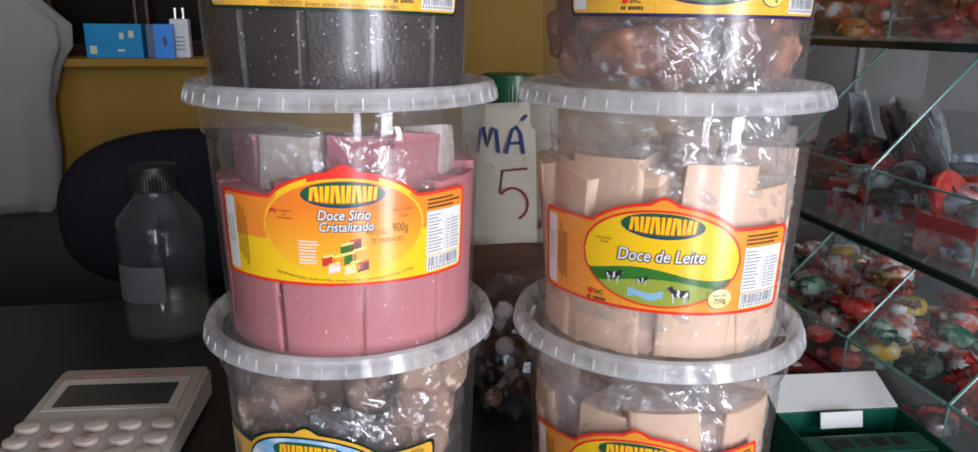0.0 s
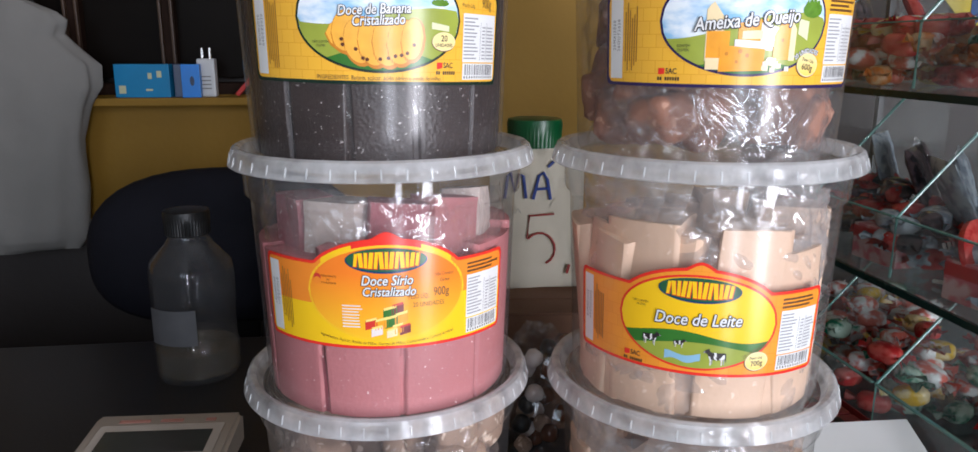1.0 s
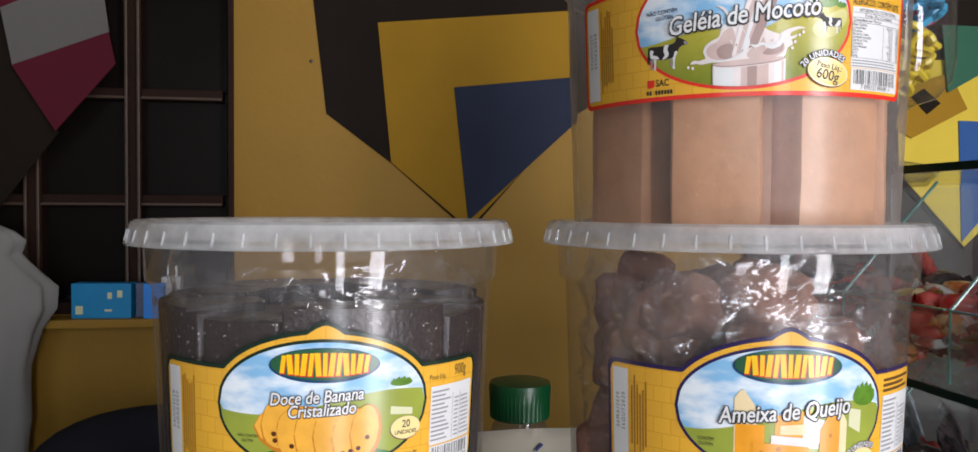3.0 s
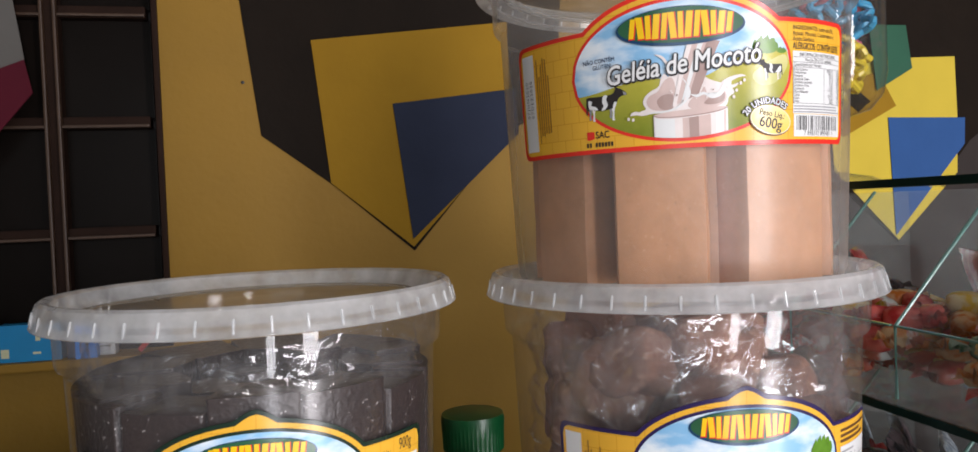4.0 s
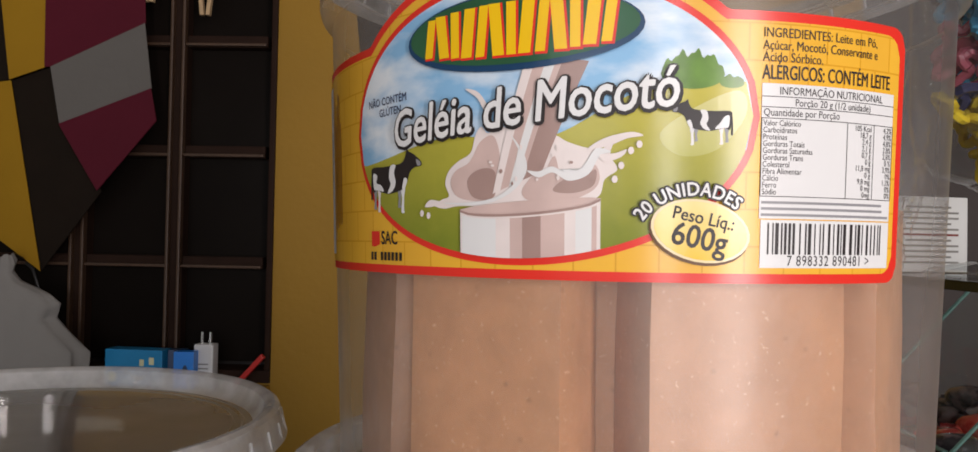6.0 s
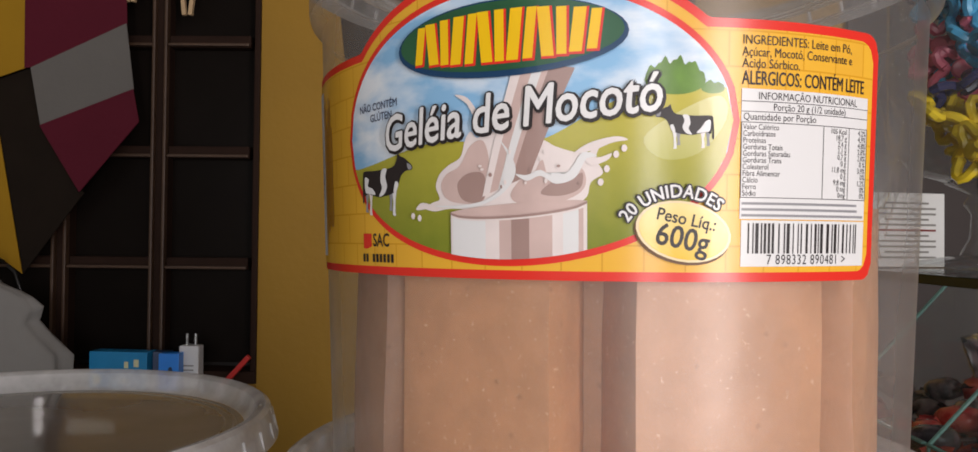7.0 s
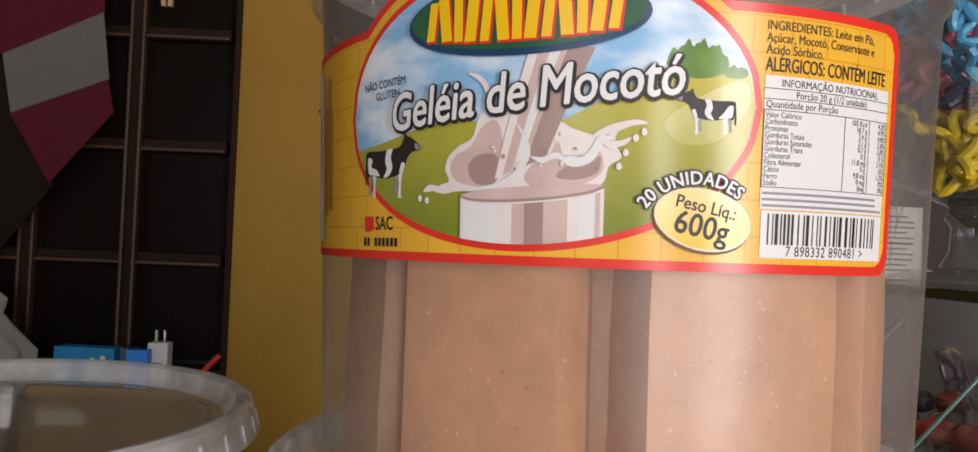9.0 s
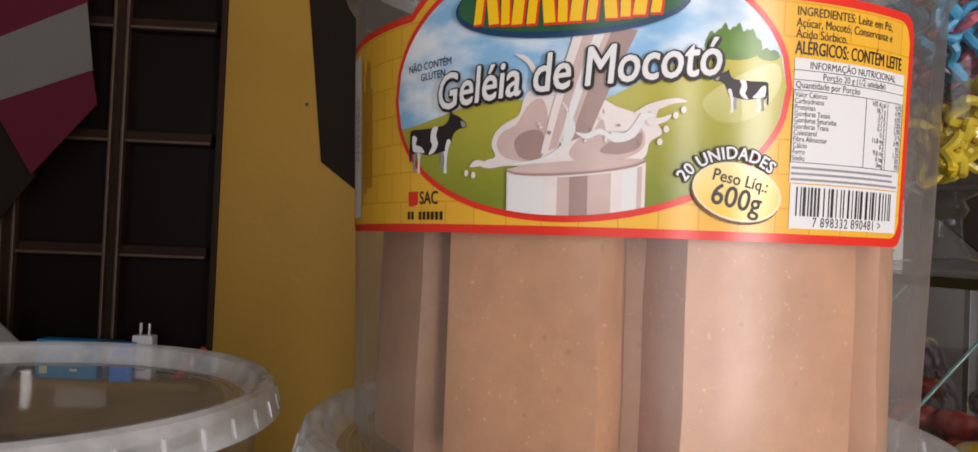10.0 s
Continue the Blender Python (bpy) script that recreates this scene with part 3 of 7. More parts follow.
def street_wall():
    """The wall to the street behind the camera, with the doorway, a narrow side door and an added, unseen opening for
    the fill lamp through it.
    """
    bm = box(0.24, 0.14, CEIL_Z - FLOOR_Z, (1.88, -2.47, FLOOR_Z))
    box(0.62, 0.14, 0.45, (1.45, -2.47, 1.30), bm=bm)
    box(0.67, 0.14, CEIL_Z - FLOOR_Z, (0.805, -2.47, FLOOR_Z), bm=bm)
    box(0.24, 0.14, 0.45, (0.35, -2.47, 1.30), bm=bm)
    box(0.43, 0.14, CEIL_Z - FLOOR_Z, (0.015, -2.47, FLOOR_Z), bm=bm)
    box(1.2, 0.14, 1.3, (-0.80, -2.47, FLOOR_Z), bm=bm)
    box(1.2, 0.14, CEIL_Z - 1.2, (-0.80, -2.47, 1.2), bm=bm)
    box(0.676, 0.14, CEIL_Z - FLOOR_Z, (-1.738, -2.47, FLOOR_Z), bm=bm)
    setting("wall_south", bm, "palewall", "pale painted street wall with an open doorway")


street_wall()
setting("pavement", box(14, 9, 0.1, (0, -7.1, FLOOR_Z - 0.12)), "floor", "pale pavement outside the doorway")
setting("counter", box(3.2, 0.80, 0.04, (0.30, 0.03, -0.04), 0.004), "counter", "dark grey laminate counter top")
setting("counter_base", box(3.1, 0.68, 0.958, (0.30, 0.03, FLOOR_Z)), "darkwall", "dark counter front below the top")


def window():
    base = thing("window_1", rm(0, WALL_U - 0.035, 0), "dark brown wooden window with small square panes", "window", kind="structure")
    cols = [-1.053, -0.895, -0.737, -0.560, -0.421]
    rows = [0.415, 0.573, 0.731, 0.889, 1.047, 1.205]
    for x0, x1, z0, z1 in ((WIN_L, WIN_R, WIN_B, WIN_B + 0.018), (WIN_L, WIN_R, WIN_T - 0.03, WIN_T), ):
        part("window_frame", box(x1 - x0, 0.05, z1 - z0, ((x0 + x1) / 2, 0.055, z0), 0.003), "wood", base)
    for x in (WIN_L + 0.009, WIN_R - 0.004):
        part("window_frame", box(0.018 if x < -1 else 0.008, 0.05, WIN_T - WIN_B - 0.048, (x, 0.055, WIN_B + 0.018), 0.002), "wood", base)
    for x in cols:
        bar = part("mullion", box(0.021, 0.026, WIN_T - WIN_B - 0.048, (x, 0.058, WIN_B + 0.018), 0.002), "wood", base)
        # edge strips in lighter brown paint in the light that the bevels catch
        for d in (-0.0085, 0.0085):
            part("bead", box(0.0045, 0.010, WIN_T - WIN_B - 0.050, (x + d, 0.041, WIN_B + 0.019), 0.0018), "woodlit", bar, "rounded edge with its lit look painted on")
    edges = [WIN_L + 0.018, *cols, WIN_R - 0.008]
    for z in rows:
        for a, b in zip(edges, edges[1:]):
            bar = part("glazing_bar", box(b - a - 0.0212, 0.024, 0.017, ((a + b) / 2, 0.058, z - 0.0085), 0.002), "wood", base)
            part("bead", box(b - a - 0.0216, 0.008, 0.004, ((a + b) / 2, 0.043, z - 0.0075), 0.0016), "woodlit", bar, "rounded edge with its lit look painted on")
    levels = [WIN_B + 0.018, *rows, WIN_T - 0.03]
    for a, b in zip(edges, edges[1:]):
        for c, d in zip(levels, levels[1:]):
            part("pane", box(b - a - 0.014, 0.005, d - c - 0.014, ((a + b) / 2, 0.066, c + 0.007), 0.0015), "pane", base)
    # unseen dark sheet that closes the opening behind the opaque panes
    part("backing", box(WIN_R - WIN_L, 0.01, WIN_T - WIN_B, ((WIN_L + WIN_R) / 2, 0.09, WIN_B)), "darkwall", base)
    setting("window_sill", box(WIN_R - WIN_L, 0.10, 0.012, ((WIN_L + WIN_R) / 2, WALL_U, WIN_B - 0.014), 0.002), "yellowwall", "yellow painted window sill")


window()


# ---- glass display case ----
CASE_V, SHELVES = 0.300, (0.143, 0.290, 0.437)


def glass_case():
    base = thing("glass_display_case", rm(0, 0, 0), "glass display case with stepped shelves and dividers, full of sweets", "display case")
    u0, u1, deep = -0.16, 0.46, 0.22
    mid, long = (u0 + u1) / 2, u1 - u0
    for z in (0.004, *SHELVES):
        shelf = part("shelf", box(deep, long, 0.005, (CASE_V + deep / 2, mid, z - 0.005), 0.0006), "glass", base)
        part("shelf_edge", box(0.0035, long, 0.0056, (CASE_V - 0.0022, mid, z - 0.0053), 0.0006), "darkedge", shelf, "dark green polished glass edge")
    for z in (0.004, *SHELVES[:2]):
        for a, b in ((-0.16, -0.004), (-0.001, 0.111), (0.115, 0.226), (0.230, 0.342), (0.346, 0.46)):
            lip = part("lip", box(0.003, b - a, 0.050, (CASE_V + 0.004, (a + b) / 2, z), 0.0004), "glass", base)
            part("lip_edge", box(0.0032, b - a, 0.0012, (CASE_V + 0.004, (a + b) / 2, z + 0.0502), 0.0002), "edge", lip, "pale green glass edge")
        for u in (-0.0025, 0.113, 0.228, 0.344):
            outline = [(CASE_V + 0.006, z), (CASE_V + 0.006, z + 0.050), (CASE_V + 0.088, z + 0.139), (CASE_V + deep, z + 0.139), (CASE_V + deep, z)]
            pane = slab(outline, 0.003)
            bmesh.ops.translate(pane, vec=(0, u - 0.0015, 0), verts=pane.verts)
            pane = part("divider", pane, "glass", base)
            rim = tube([(CASE_V + 0.0055, u, z + 0.002), (CASE_V + 0.0055, u, z + 0.050), (CASE_V + 0.087, u, z + 0.1395)], 0.0013, 6)
            part("divider_edge", rim, "edge", pane, "pale green glass edge")
    for u in (u0 + 0.004, u1 - 0.004):
        part("post", box(0.008, 0.008, 0.43, (CASE_V + deep - 0.006, u, 0.0), 0.001), "blackmetal", base)


glass_case()


# ---- tubs of sweets ----
PITCH = 0.130
TOP_Z = 0.109


def wall_r(z):
    return 0.0685 + 0.040 * z


def tub_body():
    prof = [(0.0, 0.0022), (0.060, 0.0022), (0.0640, 0.0005), (0.0665, 0.0010), (wall_r(0.006), 0.006), (wall_r(0.03), 0.03), (wall_r(0.06), 0.06), (wall_r(0.09), 0.09),
            (wall_r(0.1085), 0.1085)]
    return lathe(prof, 128)


def tub_collar():
    """The wider, glossy band at the tub's mouth, above a small step."""
    return lathe([(wall_r(0.1086), 0.1086), (wall_r(0.1096) + 0.0005, 0.1098), (0.0747, 0.1112), (0.0756, 0.1118), (0.0759, 0.1130), (0.0764, 0.1265), (0.0785, 0.1282)], 128)


def tub_lid():
    """The lid's ring: a flared skirt, a round bead and the inner wall."""
    prof = [(0.0778, 0.1285), (0.0829, 0.1268), (0.0834, 0.1273), (0.0822, 0.1304), (0.0815, 0.1340), (0.0808, 0.1358), (0.0793, 0.1368), (0.0774, 0.1366), (0.0760, 0.1356), (0.0750, 0.1320), (0.0727, 0.1297)]
    return lathe(prof, 160)


def lid_gussets():
    """The short ribs that stand under the lid's skirt, all round."""
    bm = bmesh.new()
    for i in range(44):
        rib = box(0.0009, 0.0012, 0.0050, (0, -0.0826, 0.1280), 0.0003)
        for v in rib.verts:
            if v.co.z > 0.130:
                v.co.y += 0.0010
        rib.transform(pose(0, 0, 0, 0, 0, i * 360 / 44))
        me = bpy.data.meshes.new("rib")
        rib.to_mesh(me)
        rib.free()
        bm.from_mesh(me)
        bpy.data.meshes.remove(me)
    return bm


def lid_panel():
    return lathe([(0.0726, 0.1296), (0.0705, 0.1296), (0.0698, 0.1302), (0.0690, 0.1296), (0.0672, 0.1296), (0.0665, 0.1301), (0.0657, 0.1296), (0.060, 0.1295), (0.0585, 0.1289), (0.030, 0.1289), (0.0, 0.1290)], 112)


def film_sheet(rng, phi, z, wide, high, r, rough):
    """A crumpled piece of clear film inside the tub's wall: flat facets between sharp creases, some drawn out into streaks."""
    n = 48
    bm = bmesh.new()
    off = Vector((rng.random() * 40, rng.random() * 40, rng.random() * 40))
    turn = rng.uniform(-0.9, 0.9)
    ct, st = math.cos(turn), math.sin(turn)
    crimped, seal = rng.random() < 0.5, rng.uniform(-0.25, 0.25) * wide
    grid = []
    for i in range(n + 1):
        row = []
        for j in range(n + 1):
            p, q = (i / n - 0.5) * wide, (j / n - 0.5) * high
            along, across = ct * p + st * q, ct * q - st * p
            coarse = noise.voronoi(Vector((along * 48, across * 105, 0)) + off)[0]
            fine = noise.voronoi(Vector((along * 90, across * 300, 7)) + off)[0]
            d = rough * (0.70 * coarse[0] + 0.14 * fine[0])
            if crimped and abs(along - seal) < 0.007:      # a crimped seal: close parallel ridges
                d += 0.0007 * abs((across * 420) % 1.0 - 0.5)
            wave = Vector((p * 40, q * 40, 3)) + off
            ang = phi + p / r + noise.noise(wave) * 0.12
            edge = max(abs(i / n - 0.5), abs(j / n - 0.5)) * 2
            rr = r - 0.0012 - d - 0.004 * max(0.0, edge - 0.7)
            row.append(bm.verts.new((rr * math.sin(ang), -rr * math.cos(ang), z + q + noise.noise(wave + Vector((0, 9, 0))) * 0.008)))
        grid.append(row)
    for i in range(n):
        for j in range(n):
            if (i * 7 + j * 3) % 2:
                bm.faces.new((grid[i][j], grid[i + 1][j], grid[i + 1][j + 1]))
                bm.faces.new((grid[i][j], grid[i + 1][j + 1], grid[i][j + 1]))
            else:
                bm.faces.new((grid[i][j], grid[i + 1][j], grid[i][j + 1]))
                bm.faces.new((grid[i + 1][j], grid[i + 1][j + 1], grid[i][j + 1]))
    return smooth(bm, 24)


def sweet_bar(rng, sx, sy, sz, wobble=0.0008):
    bm = box(sx, sy, sz, (0, 0, 0))
    bmesh.ops.subdivide_edges(bm, edges=list(bm.edges), cuts=4, use_grid_fill=True)
    off = Vector((rng.random() * 30, rng.random() * 30, rng.random() * 30))
    for v in bm.verts:
        # rounded corners, then an uneven hand-cut face
        x, y = v.co.x / (sx / 2), v.co.y / (sy / 2)
        if abs(x) > 0.99 and abs(y) > 0.99:
            v.co.x *= 1 - 0.0010 / sx * 2
            v.co.y *= 1 - 0.0010 / sy * 2
        v.co += Vector((noise.noise(v.co * 70 + off), noise.noise(v.co * 70 + off + Vector((5, 5, 5))), 0.6 * noise.noise(v.co * 60 + off))) * wobble
    return smooth(bm, 50)


def curve_through(points, steps=5):
    """A closed smooth line through the points of a drawing."""
    out, n = [], len(points)
    for i in range(n):
        p0, p1, p2, p3 = (points[(i + d) % n] for d in (-1, 0, 1, 2))
        for k2 in range(steps):
            t = k2 / steps
            out.append(tuple(0.5 * (2 * b + (c - a) * t + (2 * a - 5 * b + 4 * c - d) * t * t + (3 * b - a - 3 * c + d) * t ** 3) for a, b, c, d in zip(p0, p1, p2, p3)))
    return out


def slice_flat(bm, step=0.0022):
    """Cuts a flat drawing into upright strips, so that it can follow a round wall."""
    xs = [v.co.x for v in bm.verts]
    k2 = math.floor(min(xs) / step) + 1
    while k2 * step < max(xs):
        bmesh.ops.bisect_plane(bm, geom=list(bm.verts) + list(bm.edges) + list(bm.faces), plane_co=(k2 * step, 0, 0), plane_no=(1, 0, 0))
        k2 += 1
    return bm


def label_kit(tub, phi, z0, tilt, round_r=0.0712):
    """Returns functions that lay printed pieces round the tub: (across, up) in metres from the label's foot, on numbered layers.
    With fit(True) the oval's picture is drawn to the oval's size."""
    ct, st = math.cos(tilt), math.sin(tilt)
    drawn = []

    def fit(on):
        drawn[:] = [1] if on else []

    def place(a, b, layer):
        if drawn:
            a, b = a * 0.915, EC + (b - 0.0307) * 0.955
        z = z0 + b * ct + a * st
        r = wall_r(z) + 0.0004 + layer * 0.00006
        ang = phi + (a * ct - b * st) / round_r
        return (r * math.sin(ang), -r * math.cos(ang), z)

    def shape(nm, outline, material, layer, parent, at=(0, 0), size=0.001, flip=1, steps=5, turn=0.0):
        """A flat drawing with a smooth outline."""
        pts = [(flip * x * size, y * size) for x, y in (curve_through(outline, steps) if steps > 1 else outline)]
        c, s = math.cos(turn), math.sin(turn)
        bm = bmesh.new()
        bm.faces.new([bm.verts.new((at[0] + c * x - s * y, at[1] + s * x + c * y, 0)) for x, y in pts])
        bmesh.ops.triangulate(bm, faces=list(bm.faces))
        slice_flat(bm)
        uv = bm.loops.layers.uv.verify()
        for f in bm.faces:
            for lp in f.loops:
                lp[uv].uv = (lp.vert.co.x, lp.vert.co.y)
        for v in bm.verts:
            v.co = place(v.co.x, v.co.y, layer)
        bmesh.ops.recalc_face_normals(bm, faces=bm.faces)
        return part(nm, bm, material, parent)

    def strip(nm, a0, a1, bot, top, material, layer, parent=None, label="", n=None, bm=None):
        n = n or max(2, int(abs(a1 - a0) / 0.0016))
        fb = bot if callable(bot) else (lambda a: bot)
        ft = top if callable(top) else (lambda a: top)
        own = bm is None
        bm = bm or bmesh.new()
        uv = bm.loops.layers.uv.verify()
        last = None
        for i in range(n + 1):
            a = a0 + (a1 - a0) * i / n
            lo, hi = fb(a), ft(a)
            pair = [(bm.verts.new(place(a, lo, layer)), (a, lo)), (bm.verts.new(place(a, hi, layer)), (a, hi))]
            if last and (last[1][1][1] - last[0][1][1] > 1e-7 or hi - lo > 1e-7):
                quad = (last[0], pair[0], pair[1], last[1])
                f = bm.faces.new([q[0] for q in quad])
                f.smooth = True
                for lp, q in zip(f.loops, quad):
                    lp[uv].uv = q[1]
            last = pair
        return part(nm, bm, material, parent, label) if own else bm

    def text(nm, body, a, b, size, material, layer, parent, turn=0.0, shear=0.0, weight=0.0, squeeze=1.0, spacing=1.0, bend=0.0, align="CENTER", label=""):
        """Letters laid on the label; weight: by how much they are fattened all round."""
        verts, faces = letters(body, size, shear, spacing, align)
        c, s = math.cos(turn), math.sin(turn)
        flat = []
        for x, y in verts:
            x *= squeeze
            if bend:
                t = x / bend
                x, y = (bend + y) * math.sin(t), (bend + y) * math.cos(t) - bend
            flat.append((a + c * x - s * y, b + s * x + c * y))
        count = 10 if weight > 0.0002 else 4 if weight > 0.00002 else 0
        around = [(0.0, 0.0)] + [(weight * math.cos(2 * math.pi * i / count + 0.4), weight * math.sin(2 * math.pi * i / count + 0.4)) for i in range(count)]
        bm = bmesh.new()
        for i, (dx, dy) in enumerate(around):
            one = bmesh.new()
            made = [one.verts.new((x + dx, y + dy, 0)) for x, y in flat]
            for f in faces:
                if len(set(f)) > 2:
                    try:
                        one.faces.new([made[q] for q in f])
                    except ValueError:
                        pass
            if size > 0.0045:
                slice_flat(one)
            for v in one.verts:
                v.co = place(v.co.x, v.co.y, layer - 0.06 * i)
            me = bpy.data.meshes.new("tmp")
            one.to_mesh(me)
            one.free()
            bm.from_mesh(me)
            bpy.data.meshes.remove(me)
        bmesh.ops.recalc_face_normals(bm, faces=bm.faces)
        return part(nm, bm, material, parent, label)

    return place, strip, text, shape, fit


LW, LS = 0.0700, 0.0440            # the label's half width and its shoulder height
EA, EB, EC = 0.0400, 0.0247, 0.0290  # its oval: half axes and centre height (label_base sets the centre for each print)


def oval_fn(ea, eb, ec, sign):
    return lambda a: ec + sign * eb * math.sqrt(max(0.0, 1 - (a / ea) ** 2))


def outline_top(margin):
    """The label's upper edge: square shoulders, the bow over the oval, and a small crown with a round peak."""
    def fn(a):
        x = abs(a)
        side = LW - margin
        corner = 0.0035
        z = LS - margin
        if x > side - corner:
            z -= corner - math.sqrt(max(0.0, corner ** 2 - (x - side + corner) ** 2))
        wide, high = EA + 0.0034 - margin, EB + 0.0034 - margin
        e = oval_fn(wide, high, EC, 1)(a) if x < wide else 0.0
        w = 0.0128 - margin * 0.5
        crown = 0.0
        if x < w:
            t = x / w
            crown = EC + 0.0268 - margin + 0.0014 * (1 - t) + 0.0030 * max(0.0, 1 - (t / 0.62) ** 2) ** 1.4 - 0.0010 * max(0.0, t - 0.86) / 0.14
        return max(z, e, crown)
    return fn


def outline_bot(margin):
    def fn(a):
        x, side, corner = abs(a), LW - margin, 0.003
        z = margin
        if x > side - corner:
            z += corner - math.sqrt(max(0.0, corner ** 2 - (x - side + corner) ** 2))
        return z
    return fn


def bars_of_print(strip, nm, a0, a1, b0, b1, rows, material, layer, parent, rng, fill=0.55, short=0.35):
    """Small print that cannot be read: plain bars, row by row."""
    bm = bmesh.new()
    step = (b1 - b0) / rows
    for i in range(rows):
        b = b0 + i * step
        end = a1 - (a1 - a0) * short * rng.random()
        strip("", a0, end, b, b + step * fill, material, layer, n=max(2, int((end - a0) / 0.003)), bm=bm)
    return tagged(part(nm, bm, material, parent), kind="stuff")


def upright_bars(strip, nm, a0, a1, b0, b1, cols, material, layer, parent, rng, fill=0.5):
    """Small print that runs upwards: plain upright bars."""
    bm = bmesh.new()
    step = (a1 - a0) / cols
    for i in range(cols):
        a = a0 + i * step
        strip("", a, a + step * fill, b0 + 0.006 * rng.random(), b1 - 0.008 * rng.random(), material, layer, n=1, bm=bm)
    return tagged(part(nm, bm, material, parent), kind="stuff")


def barcode(strip, text, a0, a1, b0, b1, layer, parent, rng, digits=""):
    strip("barcode_field", a0, a1, b0, b1, "l_white", layer, parent)
    bm = bmesh.new()
    a = a0 + 0.0012
    while a < a1 - 0.0016:
        w = rng.choice((0.00022, 0.00028, 0.00045, 0.0006))
        strip("", a, a + w, b0 + 0.0022, b1 - 0.0005, "l_ink", layer + 1, n=1, bm=bm)
        a += w + rng.choice((0.0003, 0.0004, 0.0006, 0.0008))
    tagged(part("barcode", bm, "l_ink", parent), kind="stuff")
    if digits:
        text("barcode_digits", digits, (a0 + a1) / 2, b0 + 0.0011, 0.0024, "l_ink", layer + 1, parent, spacing=1.12, squeeze=0.80)
        return
    bm = bmesh.new()
    for i in range(13):
        x = a0 + 0.0008 + (a1 - a0 - 0.002) * i / 12.6
        strip("", x, x + 0.0008, b0 + 0.0006, b0 + 0.0017, "l_ink", layer + 1, n=1, bm=bm)
    tagged(part("barcode_digits", bm, "l_ink", parent), kind="stuff")


def ring(ea, eb, n=28):
    return [(ea * math.cos(2 * math.pi * i / n), eb * math.sin(2 * math.pi * i / n)) for i in range(n)]


def badge(shape, text, a, b, ea, eb, layer, parent, lines, tilt=-0.25):
    """A small oval with the weight or number of pieces in it."""
    shape("badge_shadow", ring(ea * 1.01, eb * 1.01), "l_brownink", layer, parent, (a - 0.0002, b - 0.0004), 1.0, steps=1, turn=tilt)
    shape("badge_rim", ring(ea, eb), "l_cheesepale", layer + 1, parent, (a, b), 1.0, steps=1, turn=tilt)
    shape("badge", ring(ea * 0.94, eb * 0.92), "l_badge", layer + 2, parent, (a, b), 1.0, steps=1, turn=tilt)
    for body, size, up in lines:
        text("print", body, a - math.sin(tilt) * up, b + math.cos(tilt) * up, size, "l_ink", layer + 3, parent, turn=tilt, weight=size * 0.016, squeeze=0.9)


COW = [(0.02, 0.55), (0.05, 0.66), (0.30, 0.66), (0.52, 0.67), (0.66, 0.70), (0.72, 0.79), (0.74, 0.88), (0.78, 0.84), (0.86, 0.80), (0.98, 0.69), (0.97, 0.63), (0.88, 0.62), (0.80, 0.56), (0.75, 0.44),
       (0.70, 0.35), (0.60, 0.30), (0.40, 0.27), (0.24, 0.30), (0.14, 0.33), (0.06, 0.30), (0.03, 0.42)]


def cow(shape, a, b, s, layer, parent, flip=1):
    """A printed cow: black with white patches, four legs and a tail."""
    def piece(pts, m, ly, steps=4):
        shape("cow_print", [(x - 0.5, y * 0.84) for x, y in pts], m, layer + ly, parent, (a, b), s, flip, steps)
    for x, low, m in ((0.10, 0.06, "l_grey"), (0.60, 0.07, "l_grey"), (0.19, 0.02, "l_milklight"), (0.66, 0.0, "l_white")):
        piece([(x - 0.04, 0.40), (x + 0.05, 0.40), (x + 0.025, 0.22), (x + 0.02, low + 0.03), (x + 0.035, low), (x - 0.03, low), (x - 0.015, 0.20)], m, 0, 2)
    piece([(0.02, 0.60), (0.045, 0.58), (0.03, 0.40), (0.035, 0.22), (0.0, 0.20), (0.005, 0.42)], "l_ink", 0, 2)
    piece(COW, "l_ink", 1)
    piece([(0.44, 0.66), (0.54, 0.67), (0.51, 0.56), (0.54, 0.42), (0.48, 0.31), (0.38, 0.28), (0.44, 0.40), (0.41, 0.50)], "l_white", 2)
    piece([(0.07, 0.57), (0.16, 0.54), (0.14, 0.44), (0.24, 0.40), (0.30, 0.31), (0.16, 0.33), (0.08, 0.36)], "l_white", 2)
    piece([(0.70, 0.48), (0.75, 0.45), (0.71, 0.34), (0.66, 0.33), (0.67, 0.40)], "l_white", 2)
    piece([(0.90, 0.73), (0.97, 0.69), (0.97, 0.64), (0.92, 0.64)], "l_grey", 2, 2)


